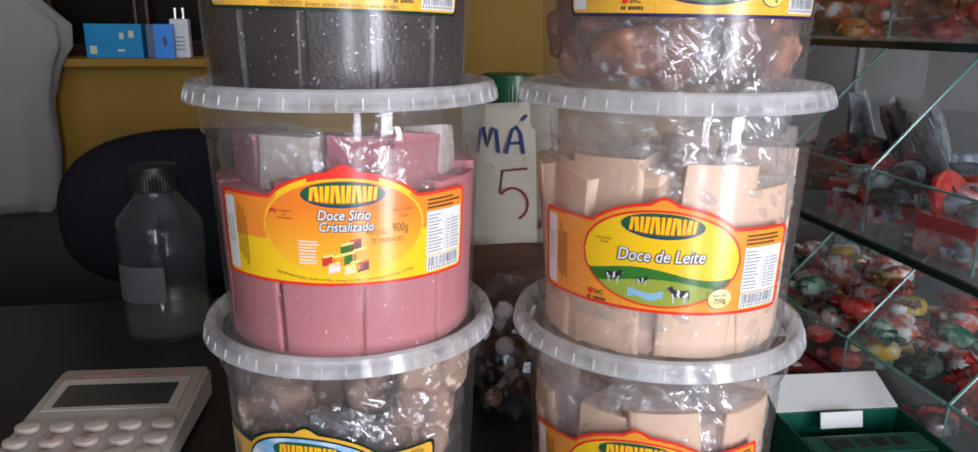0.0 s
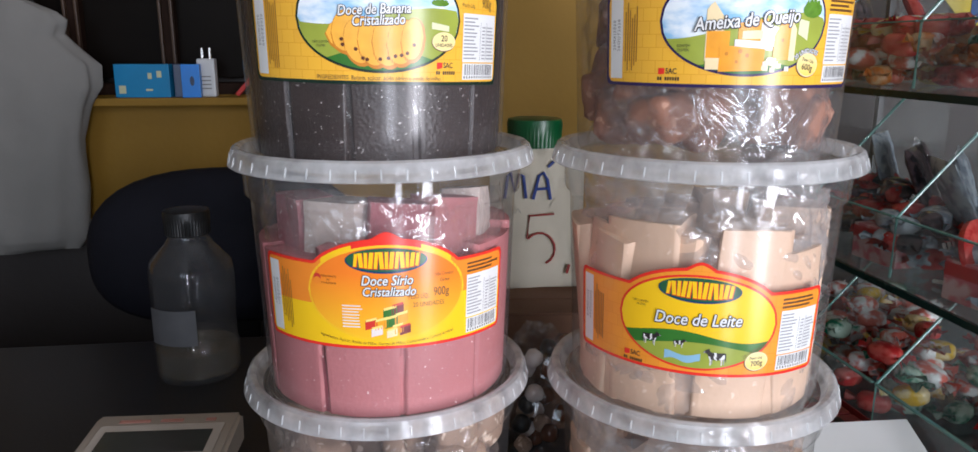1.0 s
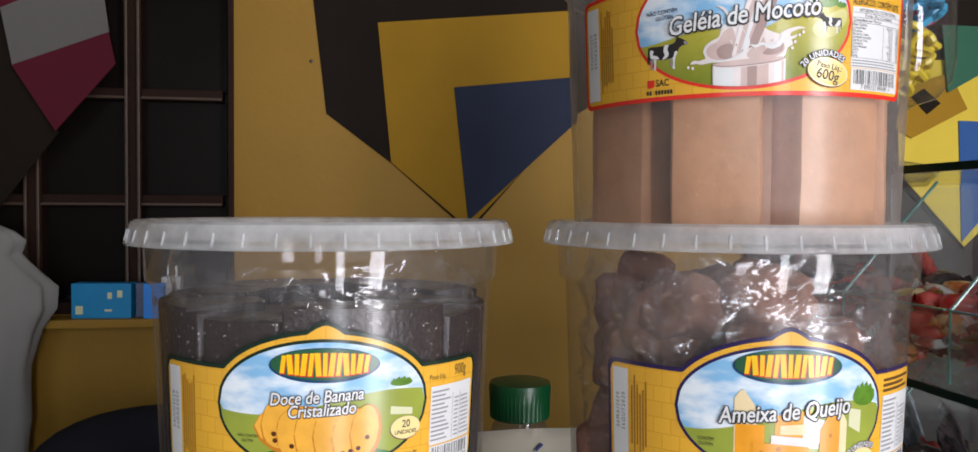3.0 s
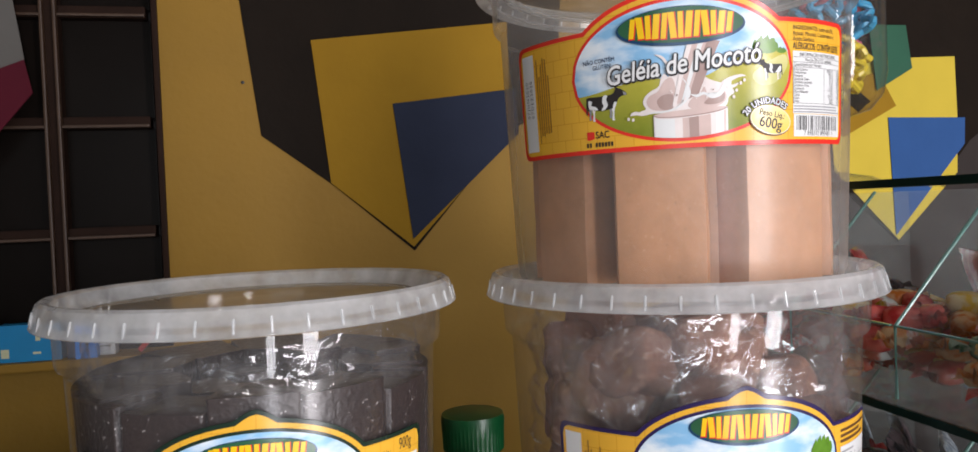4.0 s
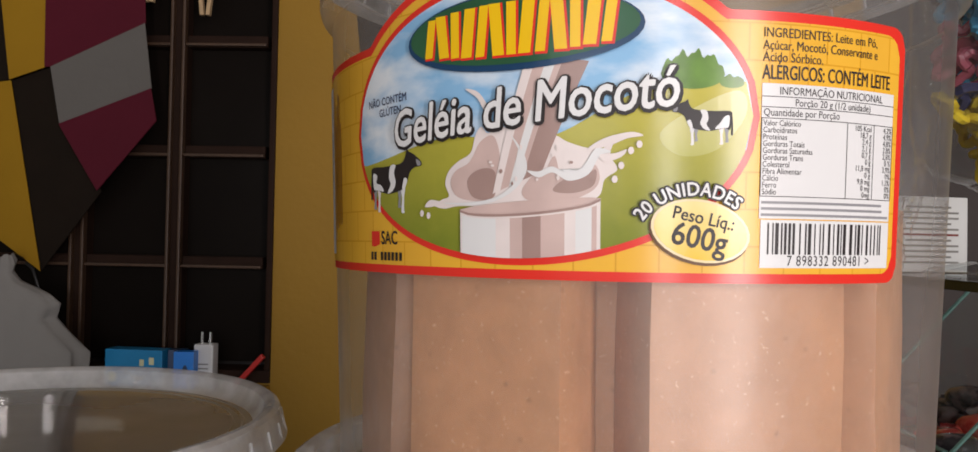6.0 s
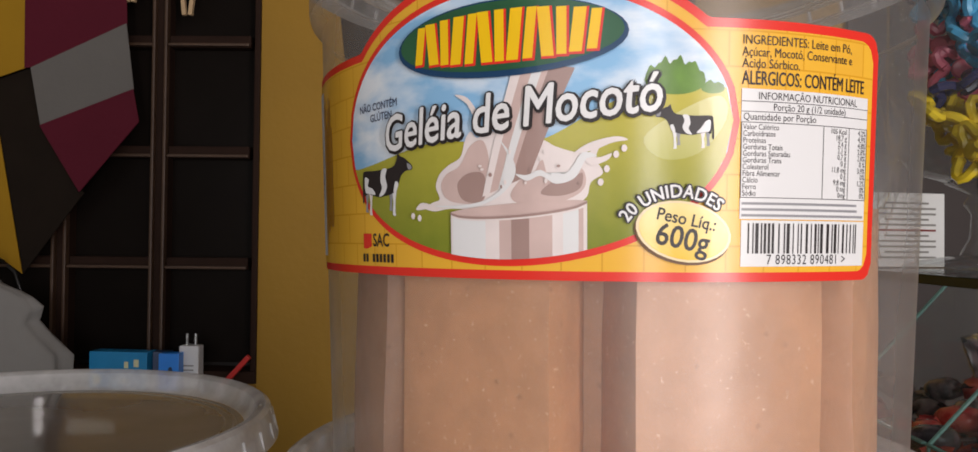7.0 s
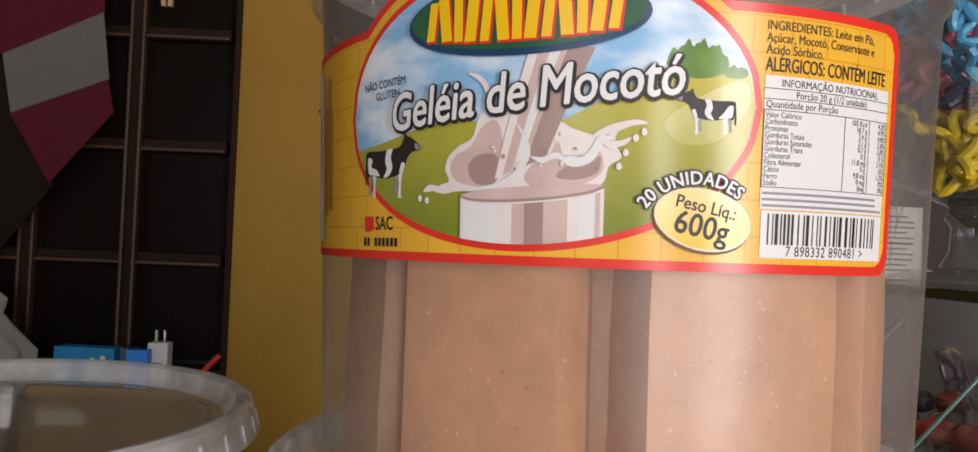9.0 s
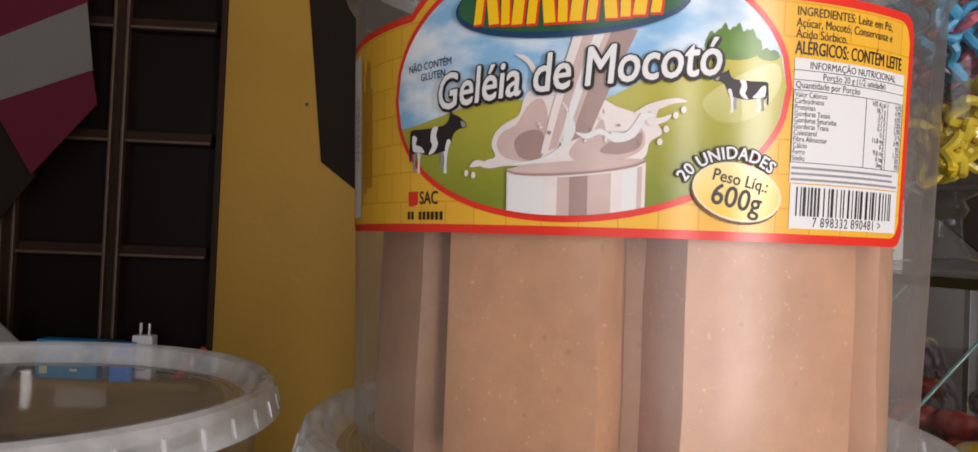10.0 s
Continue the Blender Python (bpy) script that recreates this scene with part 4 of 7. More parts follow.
def logo(shape, parent, layer, b=0.0487, wide=0.0207, high=0.0060):
    """The maker's oval: plain yellow slabs on green, edged with red."""
    shape("logo_rim", ring(wide + 0.0007, high + 0.0007, 40), "l_ovalrim", layer, parent, (0, b - 0.0004), 1.0, steps=1)
    shape("logo_oval", ring(wide, high, 40), "l_oval", layer + 1, parent, (0, b), 1.0, steps=1)
    n = 13
    for i in range(n):
        c = (i - 6) * wide * 0.128
        h = high * 0.74 * math.sqrt(1 - (c / wide * 0.86) ** 2)
        w = wide * (0.050 if i % 2 else 0.040)
        lean = (0.5, -0.35, 0.0, 0.4)[i % 4] * w
        for grow, dx, dy, m, ly in ((0.00022, 0.0002, -0.0002, "l_red", 2), (0, 0, 0, "l_yellow", 3)):
            shape("logo_shape", [(-w - lean - grow, -h - grow), (w - lean + grow, -h - grow), (w + lean + grow, h + grow), (-w + lean - grow, h + grow)], m, layer + ly, parent, (c + dx, b + dy), 1.0, steps=1)


def product_name(text, lines, parent, layer):
    for body, a, b, size, turn, squeeze in lines:
        text("name_shadow", body, a + size * 0.012, b - size * 0.018, size, "l_ink", layer, parent, turn=turn, shear=0.22, weight=size * 0.062, squeeze=squeeze)
        text("name", body, a, b, size, "l_white", layer + 1, parent, turn=turn, shear=0.22, weight=size * 0.014, squeeze=squeeze)


def right_panel(strip, text, lab, rng, layer, detail, note=True):
    """The printed table and bar code."""
    a0, a1 = LW - (0.0298 if detail else 0.0280), LW - 0.0030
    if detail:
        text("print", "INGREDIENTES: Leite em Pó,", a0, 0.0405, 0.0022, "l_ink", layer, lab, align="LEFT", squeeze=0.82, weight=0.00001)
        text("print", "Açúcar, Mocotó, Conservante e", a0, 0.0385, 0.0022, "l_ink", layer, lab, align="LEFT", squeeze=0.78)
        text("print", "Ácido Sórbico.", a0, 0.0366, 0.0022, "l_ink", layer, lab, align="LEFT", squeeze=0.82)
        text("print", "ALÉRGICOS: CONTÉM LEITE", a0, 0.0341, 0.0033, "l_ink", layer, lab, align="LEFT", squeeze=0.62, weight=0.00003)
        strip("table_field", a0, a1, 0.0106, 0.0324, "l_white", layer, lab)
        text("print", "INFORMAÇÃO NUTRICIONAL", (a0 + a1) / 2, 0.0312, 0.0018, "l_ink", layer + 1, lab, squeeze=0.86, weight=0.00001)
        text("print", "Porção 20 g (1/2 unidade)", (a0 + a1) / 2, 0.0294, 0.0017, "l_ink", layer + 1, lab, squeeze=0.86)
        text("print", "Quantidade por Porção", a0 + 0.0003, 0.0277, 0.0017, "l_ink", layer + 1, lab, align="LEFT", squeeze=0.86)
        rows = [("Valor Calórico", "105 Kcal", "4,2%"), ("Carboidratos", "18,7 g", "4,9%"), ("Proteínas", "2,4 g", "4,8%"), ("Gorduras Totais", "2,1 g", "2,8%"), ("Gorduras Saturadas", "0,7 g", "2,8%"),
                ("Gorduras Trans", "0 g", "0 %"), ("Colesterol", "11,8 mg", "3,9%"), ("Fibra Alimentar", "0 g", "0%"), ("Cálcio", "9,8 mg", "1,2%"), ("Ferro", "0 mg", "0%"), ("Sódio", "0mg", "0%")]
        for i, (p, q, r) in enumerate(rows):
            b = 0.0260 - i * 0.00111
            text("print", p, a0 + 0.0003, b, 0.00135, "l_ink", layer + 1, lab, align="LEFT", squeeze=0.82)
            text("print", q, a0 + 0.0215, b, 0.00135, "l_ink", layer + 1, lab, align="RIGHT", squeeze=0.82)
            text("print", r, a1 - 0.0003, b, 0.00135, "l_ink", layer + 1, lab, align="RIGHT", squeeze=0.82)
        for b in (0.0303, 0.0286, 0.0268, 0.0142):
            strip("rule", a0, a1, b - 0.00006, b + 0.00006, "l_ink", layer + 1, lab)
        for a in (a0, a0 + 0.0160, a0 + 0.0220, a1 - 0.0001):
            strip("rule", a, a + 0.00012, 0.0142, 0.0268, "l_ink", layer + 1, lab, n=1)
    else:
        if note:
            bars_of_print(strip, "small_print", a0, a1, 0.0352, 0.0412, 3, "l_brownink", layer, lab, rng)
        strip("table_field", a0, a1, 0.0110, 0.0338, "l_white", layer, lab)
        bars_of_print(strip, "table_print", a0 + 0.0006, a0 + 0.011, 0.0125, 0.0330, 12, "l_grey", layer + 1, lab, rng, 0.4)
        bars_of_print(strip, "table_print", a0 + 0.0135, a0 + 0.0165, 0.0125, 0.0290, 10, "l_grey", layer + 1, lab, rng, 0.4)
        bars_of_print(strip, "table_print", a0 + 0.0175, a1 - 0.0006, 0.0125, 0.0290, 10, "l_grey", layer + 1, lab, rng, 0.4)
        for a in (a0 + 0.0122, a0 + 0.0170):
            strip("rule", a, a + 0.00018, 0.0120, 0.0300, "l_ink", layer + 1, lab, n=1)
    if detail:
        bars_of_print(strip, "fine_print", a0 + 0.0003, a1 - 0.0003, 0.0110, 0.0140, 3, "l_grey", layer + 1, lab, rng, 0.42, 0.12)
    barcode(strip, text, a0 + 0.0003, a1, 0.0026, 0.0104, layer, lab, rng, "7 898332 890481 >" if detail else "")


def left_panel(strip, text, lab, rng, layer, dates):
    strip("date_field", -LW + 0.0030, -LW + 0.0105, 0.0032, LS - 0.0035, "l_white", layer, lab)
    for i, d in enumerate(dates):
        text("date_stamp", d, -LW + 0.0054 + 0.0028 * i, 0.0235, 0.0023, "l_ink", layer + 1, lab, turn=math.pi / 2, spacing=1.35)
    upright_bars(strip, "small_print", -LW + 0.0120, -LW + 0.0195, 0.006, LS - 0.005, 6, "l_faint", layer, lab, rng, 0.42)


def sac(strip, text, lab, a, b, layer, rng):
    strip("phone_mark", a - 0.0062, a - 0.0032, lambda x: b - 0.0012 - 0.0004 * math.sin((x - a) * 900), lambda x: b + 0.0014, "l_red", layer, lab, n=6)
    text("print", "SAC", a, b, 0.0036, "l_ink", layer, lab, squeeze=0.82, weight=0.00006)
    bm = bmesh.new()
    for i in range(9):
        if i not in (2,):
            strip("", a - 0.0065 + i * 0.0012, a - 0.0065 + i * 0.0012 + 0.0008, b - 0.0042, b - 0.0026, "l_ink", layer, n=1, bm=bm)
    tagged(part("phone_bars", bm, "l_ink", lab), kind="stuff")


def hills(strip, lab, layer, line, ea=EA - 0.0012, eb=EB - 0.0012, material="l_hill"):
    strip("hill_print", -ea, ea, oval_fn(ea, eb, EC, -1), lambda a: max(oval_fn(ea, eb, EC, -1)(a), min(oval_fn(ea, eb, EC, 1)(a), line(a))), material, layer, lab, n=60)


def blob(strip, nm, a, b, ea, eb, m, layer, lab, lean=0.0, n=10):
    strip(nm, a - ea, a + ea, lambda x: b + lean * (x - a) - eb * math.sqrt(max(0, 1 - ((x - a) / ea) ** 2)), lambda x: b + lean * (x - a) + eb * math.sqrt(max(0, 1 - ((x - a) / ea) ** 2)), m, layer, lab, n=n)


def bush(strip, a, b, ea, eb, layer, lab):
    strip("bush_print", a - ea, a + ea, lambda x: b - eb * 0.7 * math.sqrt(max(0, 1 - ((x - a) / ea) ** 2)), lambda x: b + eb * math.sqrt(max(0, 1 - ((x - a) / ea) ** 2)) * (1 + 0.16 * math.sin(x * 2600) + 0.10 * math.sin(x * 5100)), "l_bush", layer, lab, n=36)


def label_base(strip, tub, border, ground, sky_m="l_sky", rim=None, note="printed paper label", centre=0.0295):
    global EC
    EC = centre
    lab = strip("label", -LW, LW, outline_bot(0), outline_top(0), border, 0, tub, note, n=168)
    strip("label_ground", -LW + 0.0016, LW - 0.0016, outline_bot(0.0016), outline_top(0.0016), ground, 1, lab, n=168)
    strip("oval_rim", -EA, EA, oval_fn(EA, EB, EC, -1), oval_fn(EA, EB, EC, 1), rim or border, 2, lab, n=80)
    e2, b2 = EA - 0.0012, EB - 0.0012
    strip("oval_picture", -e2, e2, oval_fn(e2, b2, EC, -1), oval_fn(e2, b2, EC, 1), sky_m, 3, lab, n=80)
    return lab


SPLASH = [(-16.0, 12.6), (-14.2, 13.6), (-12.6, 14.2), (-13.4, 16.4), (-12.6, 18.6), (-10.6, 20.2), (-8.0, 21.6), (-7.0, 24.6), (-5.8, 26.0), (-4.6, 24.8), (-2.4, 25.8), (-0.6, 25.2), (1.2, 23.0),
          (2.6, 19.6), (4.4, 18.4), (6.0, 20.8), (7.2, 23.8), (9.4, 22.8), (12.4, 21.8), (15.0, 21.6), (17.0, 23.2), (16.2, 20.6), (17.4, 18.2), (15.4, 16.6), (14.4, 13.8), (10.0, 12.2), (2.0, 11.4), (-6.0, 12.2), (-10.6, 12.4), (-13.6, 12.0)]


def paint_mocoto(tub, kit, rng):
    place, strip, text, shape, fit = kit
    lab = label_base(strip, tub, "l_red", "l_brick", note="yellow and red printed label with milk glass and cows", centre=0.0270)
    hills(strip, lab, 4, lambda a: 0.0205 + 0.0040 * math.exp(-((a + 0.012) / 0.016) ** 2) + 0.0120 * (0.5 + 0.5 * math.tanh((a - 0.013) / 0.009)), material="l_meadow")
    bush(strip, 0.0290, 0.0335, 0.0050, 0.0034, 5, lab)
    bush(strip, 0.0352, 0.0322, 0.0020, 0.0012, 5, lab)
    # pale patch: mostly a reflection on the label, painted in as colour
    shape("light_print", [(24, 24), (30, 28.5), (36.5, 31), (37.5, 27), (33, 21.5), (27, 20.5)], "l_haze", 5, lab)

    # the splash, then the stream of milk, then the glass
    shape("splash_print", SPLASH, "l_milklight", 6, lab)
    shape("splash_print", [(-12.2, 16.6), (-11.0, 18.6), (-8.2, 20.0), (-6.0, 23.4), (-3.4, 24.2), (-2.2, 20.0), (-2.8, 16.0), (-4.0, 13.4), (-8.6, 13.4), (-11.2, 14.4)], "l_milk", 7, lab)
    shape("splash_print", [(-8.6, 16.8), (-6.4, 18.6), (-3.4, 18.4), (-3.0, 15.0), (-4.4, 13.4), (-7.6, 14.0)], "l_milkdark", 8, lab)
    shape("splash_print", [(5.4, 17.6), (7.2, 20.6), (8.4, 17.4), (11.0, 18.0), (13.8, 19.0), (14.6, 16.6), (13.2, 14.6), (9.0, 13.0), (3.6, 13.0), (1.6, 14.6), (3.6, 17.4)], "l_milk", 7, lab)
    shape("splash_print", [(8.8, 16.6), (12.0, 17.2), (14.0, 18.2), (13.6, 15.6), (10.4, 14.4), (7.0, 14.8)], "l_milkdark", 8, lab)
    stripes = ((0.0, 0.16, "l_milklight"), (0.16, 0.34, "l_milk"), (0.34, 0.50, "l_white"), (0.50, 0.60, "l_milk"), (0.60, 1.0, "l_milkdark"))
    for f0, f1, m in stripes:
        pts = []
        for f in (f0, f1):
            side = []
            for i in range(9):
                t = i / 8
                left, right = -3.6 + 5.2 * t + 1.0 * t * t, 5.2 + 7.0 * t + 0.6 * t * t
                side.append((left + (right - left) * f, 14.4 + 3.6 * f * (1 - t) + 23.2 * t - 1.8 * f * t))
            pts += side if f == f0 else side[::-1]
        shape("pour_print", pts, m, 9, lab, steps=1)
    shape("splash_print", [(-13.8, 13.0), (-8.0, 12.5), (-3.0, 13.2), (0.8, 15.4), (2.6, 18.4), (1.9, 21.4), (-0.2, 24.2), (1.4, 21.2), (2.0, 18.6), (0.3, 16.0), (-3.2, 13.8), (-8.0, 13.0)], "l_white", 10, lab)
    shape("splash_print", [(2.6, 18.2), (4.6, 17.0), (7.0, 17.8), (9.6, 16.4), (12.8, 17.4), (14.6, 20.4), (16.4, 21.0), (14.0, 21.6), (12.0, 18.8), (9.6, 17.4), (7.0, 18.8), (4.6, 18.0)], "l_white", 10, lab)
    for pts in ([(12.6, 21.4), (15.2, 23.2), (19.4, 24.2), (21.4, 23.6), (19.0, 23.2), (16.0, 22.0)], [(14.6, 20.6), (17.0, 20.8), (18.8, 21.4), (18.0, 20.2), (15.4, 19.4)], [(-8.8, 32.6), (-6.4, 30.8), (-4.8, 28.0), (-4.6, 29.6), (-6.4, 32.0)], [(-14.0, 13.0), (-16.6, 13.6), (-18.0, 12.4), (-16.0, 12.4)]):
        shape("splash_print", pts, "l_milklight", 10, lab)
    g0, g1 = -0.0100, 0.0148
    gm, gw = (g0 + g1) / 2, (g1 - g0) / 2 + 0.0001
    gb = lambda a: max(0.0032, oval_fn(EA - 0.0012, EB - 0.0012, EC, -1)(a))
    brim = lambda s: (lambda a: 0.0126 + 0.07 * (a - gm) + s * 0.0017 * math.sqrt(max(0, 1 - ((a - gm) / gw) ** 2)))
    strip("glass_print", g0, g1, brim(-1), brim(0.35), "l_milk", 9, lab)
    strip("glass_print", g0, g1, gb, brim(-1), "l_milklight", 11, lab)
    for a0, a1, m in ((0.0004, 0.0070, "l_white"), (0.0070, 0.0096, "l_milklight"), (0.0096, 0.0118, "l_milk"), (0.0118, 0.0150, "l_milkdark"), (0.0150, 0.0190, "l_milk"), (0.0190, 0.0208, "l_milklight"), (0.0208, 0.0234, "l_white"), (0.0234, 0.0242, "l_milk")):
        strip("glass_print", g0 + a0, g0 + a1, gb, lambda a: brim(-1)(a) - 0.0005, m, 12, lab)
    strip("brim_print", g0, g1, lambda a: brim(-1)(a) - 0.0002, lambda a: brim(-1)(a) + 0.0002, "l_milkdark", 13, lab)
    for i in range(13):
        blob(strip, "drop_print", rng.uniform(-0.004, 0.016), rng.uniform(0.016, 0.0235), rng.uniform(0.0002, 0.0004), rng.uniform(0.0002, 0.00045), "l_milklight" if i % 3 else "l_milkdark", 13, lab, n=4)
    for a, b in ((-0.0170, 0.0108), (-0.0186, 0.0112), (0.0195, 0.0212), (0.0180, 0.0188), (0.0208, 0.0222), (0.0170, 0.0166)):
        blob(strip, "drop_print", a, b, 0.0005, 0.0006, "l_milklight", 13, lab, n=6)
    cow(shape, -0.0266, 0.0115, 0.0158, 6, lab)
    cow(shape, 0.0306, 0.0222, 0.0098, 6, lab, -1)
    text("print", "NÃO CONTÉM", -0.0287, 0.0327, 0.0021, "l_navyink", 7, lab, squeeze=0.86, weight=0.00003, turn=0.03)
    text("print", "GLÚTEN", -0.0276, 0.0306, 0.0021, "l_navyink", 7, lab, squeeze=0.86, weight=0.00003, turn=0.03)
    logo(shape, lab, 13, 0.0421, 0.0208, 0.0060)
    product_name(text, [("Geléia de Mocotó", 0.0002, 0.0288, 0.0096, 0.095, 0.755)], lab, 16)
    sac(strip, text, lab, -0.0287, 0.0066, 3, rng)
    text("print_shadow", "20 UNIDADES", 0.0282, 0.0149, 0.0030, "l_ink", 14, lab, turn=0.13, weight=0.00035, squeeze=0.92, bend=0.0110, spacing=1.08)
    text("print", "20 UNIDADES", 0.0282, 0.0149, 0.0030, "l_white", 15, lab, turn=0.13, weight=0.00006, squeeze=0.92, bend=0.0110, spacing=1.08)
    badge(shape, text, 0.0306, 0.0084, 0.0080, 0.0050, 11, lab, (("Peso Líq.:", 0.0029, 0.0020), ("600g", 0.0052, -0.0013)), -0.20)
    left_panel(strip, text, lab, rng, 3, ("07JUN2020", "07DEZ2020"))
    right_panel(strip, text, lab, rng, 3, True)


def paint_banana(tub, kit, rng):
    place, strip, text, shape, fit = kit
    lab = label_base(strip, tub, "l_black", "l_brick", note="yellow printed label with a dark green border and bananas", centre=0.0300)
    hills(strip, lab, 4, lambda a: 0.031 + 0.003 * math.sin(a * 70) + 0.05 * a)
    hills(strip, lab, 5, lambda a: 0.0135 + 0.004 * math.cos(a * 80), material="l_hill2")
    fit(True)
    strip("path_print", 0.0265, 0.0365, lambda a: 0.026 - 0.1 * (a - 0.03), lambda a: 0.029 - 0.15 * (a - 0.03), "l_path", 6, lab)
    bush(strip, 0.031, 0.0385, 0.005, 0.002, 6, lab)
    for i, (a, b, ea, eb, le) in enumerate(((-0.006, 0.021, 0.021, 0.0095, -0.08), (-0.016, 0.024, 0.008, 0.010, 0.1), (-0.010, 0.019, 0.008, 0.0105, -0.2), (-0.003, 0.0185, 0.008, 0.0110, -0.2), (0.004, 0.0185, 0.0078, 0.0112, -0.1), (0.011, 0.019, 0.0075, 0.0108, 0.1), (0.0165, 0.0205, 0.006, 0.0100, 0.2))):
        blob(strip, "banana_print", a, b, ea + 0.0006, eb + 0.0006, "l_bananadark", 7 + i, lab, le, 16)
        blob(strip, "banana_print", a - 0.0005, b + 0.0007, ea - 0.0004, eb - 0.0004, "l_banana", 8 + i, lab, le, 16)
    for a, b in ((-0.019, 0.0205), (-0.0185, 0.0180), (-0.012, 0.0160), (-0.0085, 0.0118), (-0.0065, 0.0112), (0.0, 0.0115), (0.004, 0.0120), (0.0075, 0.0130), (0.0105, 0.0135), (0.0135, 0.0145), (0.017, 0.0185)):
        blob(strip, "tip_print", a, b, 0.0010, 0.0009, "l_brown", 16, lab, 0, 6)
    logo(shape, lab, 8, 0.0470)
    product_name(text, [("Doce de Banana", -0.0030, 0.0345, 0.0068, 0.06, 0.80), ("Cristalizado", -0.0010, 0.0295, 0.0068, 0.06, 0.80)], lab, 18)
    text("print", "NÃO CONTÉM", -0.0300, 0.0190, 0.0016, "l_ink", 7, lab, squeeze=0.8)
    text("print", "GLÚTEN", -0.0300, 0.0172, 0.0016, "l_ink", 7, lab, squeeze=0.8)
    badge(shape, text, 0.0335, 0.0205, 0.0068, 0.0045, 10, lab, (("20", 0.0042, 0.0014), ("UNIDADES", 0.0023, -0.0018)), 0.0)
    fit(False)
    text("print", "Peso Líq.:", 0.0455, 0.0375, 0.0030, "l_ink", 3, lab, squeeze=0.8)
    text("print", "900g", 0.0585, 0.0388, 0.0062, "l_ink", 3, lab, squeeze=0.66)
    text("print", "INGREDIENTES: Banana, açúcar, ácido cítrico e amido de milho.", 0.0, 0.0030, 0.0028, "l_ink", 3, lab, squeeze=0.82)
    sac(strip, text, lab, 0.0335, 0.0092, 4, rng)
    left_panel(strip, text, lab, rng, 3, ("04JUN2020", "04DEZ2020"))
    right_panel(strip, text, lab, rng, 3, False, False)


def paint_ameixa(tub, kit, rng):
    place, strip, text, shape, fit = kit
    lab = label_base(strip, tub, "l_purple", "l_brick", note="yellow printed label with a purple border and cheese", centre=0.0300)
    hills(strip, lab, 4, lambda a: 0.028 + 0.006 * math.cos(a * 55 - 1.2))
    hills(strip, lab, 5, lambda a: 0.0105 + 0.002 * math.cos(a * 80), material="l_hill2")
    fit(True)
    bush(strip, 0.0335, 0.036, 0.006, 0.005, 6, lab)
    strip("path_print", 0.026, 0.032, lambda a: 0.022 + 0.5 * (0.032 - a), lambda a: 0.032 - 0.2 * (a - 0.026), "l_path", 6, lab)
    strip("cheese_print", -0.0205, -0.0120, 0.012, lambda a: 0.040 - 1.4 * abs(a + 0.0175), "l_cheesepale", 7, lab)
    strip("cheese_print", -0.0200, -0.0090, 0.010, lambda a: 0.026, "l_cheese", 8, lab)
    strip("cheese_print", -0.005, 0.009, 0.0215, lambda a: 0.0305 + 0.15 * a, "l_cheese", 7, lab)
    strip("cheese_print", -0.003, 0.008, 0.0225, lambda a: 0.0262 + 0.05 * a, "l_cheesepale", 8, lab)
    strip("cheese_print", 0.006, 0.0165, 0.0190, lambda a: 0.0300 - 0.25 * (a - 0.006), "l_milklight", 8, lab)
    strip("cheese_print", -0.0065, 0.0125, lambda a: 0.0178 - 0.06 * a, lambda a: 0.0218 - 0.07 * a, "l_milklight", 9, lab)
    strip("cheese_print", -0.0065, 0.0125, lambda a: 0.0202 - 0.07 * a, lambda a: 0.0218 - 0.07 * a, "l_white", 10, lab)
    strip("cheese_print", 0.013, 0.0235, 0.013, lambda a: 0.034 - 1.6 * abs(a - 0.019), "l_cheese", 10, lab)
    strip("cheese_print", 0.0215, 0.0248, 0.0125, lambda a: 0.0315 - 1.6 * abs(a - 0.022), "l_cheesepale", 11, lab)
    strip("cheese_print", -0.0135, 0.0085, lambda a: 0.0075 + 0.03 * a, lambda a: 0.0185 - 0.08 * a, "l_cheese", 11, lab)
    strip("cheese_print", -0.0200, -0.0135, 0.0080, lambda a: 0.0135, "l_cheesepale", 11, lab)
    for a, b, s in ((-0.010, 0.0155, 0.0009), (-0.005, 0.0118, 0.0008), (0.0, 0.0148, 0.0010), (-0.0035, 0.0168, 0.0011), (0.0175, 0.022, 0.0008)):
        blob(strip, "hole_print", a, b, s, s, "l_bananadark", 12, lab, 0, 6)
    for i in range(16):
        a, b = 0.0085 + rng.random() * 0.0125, 0.0075 + rng.random() * 0.0055
        strip("cube_print", a - 0.0012, a + 0.0012, b - 0.0011, b + 0.0011, "l_cheesepale" if i % 3 else "l_milklight", 13 + i % 2, lab, n=2)
    logo(shape, lab, 8)
    product_name(text, [("Ameixa de Queijo", -0.0005, 0.0310, 0.0090, 0.09, 0.78)], lab, 16)
    text("print", "CONTÉM", -0.0310, 0.0190, 0.0019, "l_ink", 7, lab, squeeze=0.8)
    text("print", "GLÚTEN", -0.0310, 0.0170, 0.0019, "l_ink", 7, lab, squeeze=0.8)
    text("print_shadow", "20 UNIDADES", 0.0325, 0.0170, 0.0030, "l_ink", 7, lab, turn=0.15, weight=0.0003, squeeze=0.85, bend=0.012)
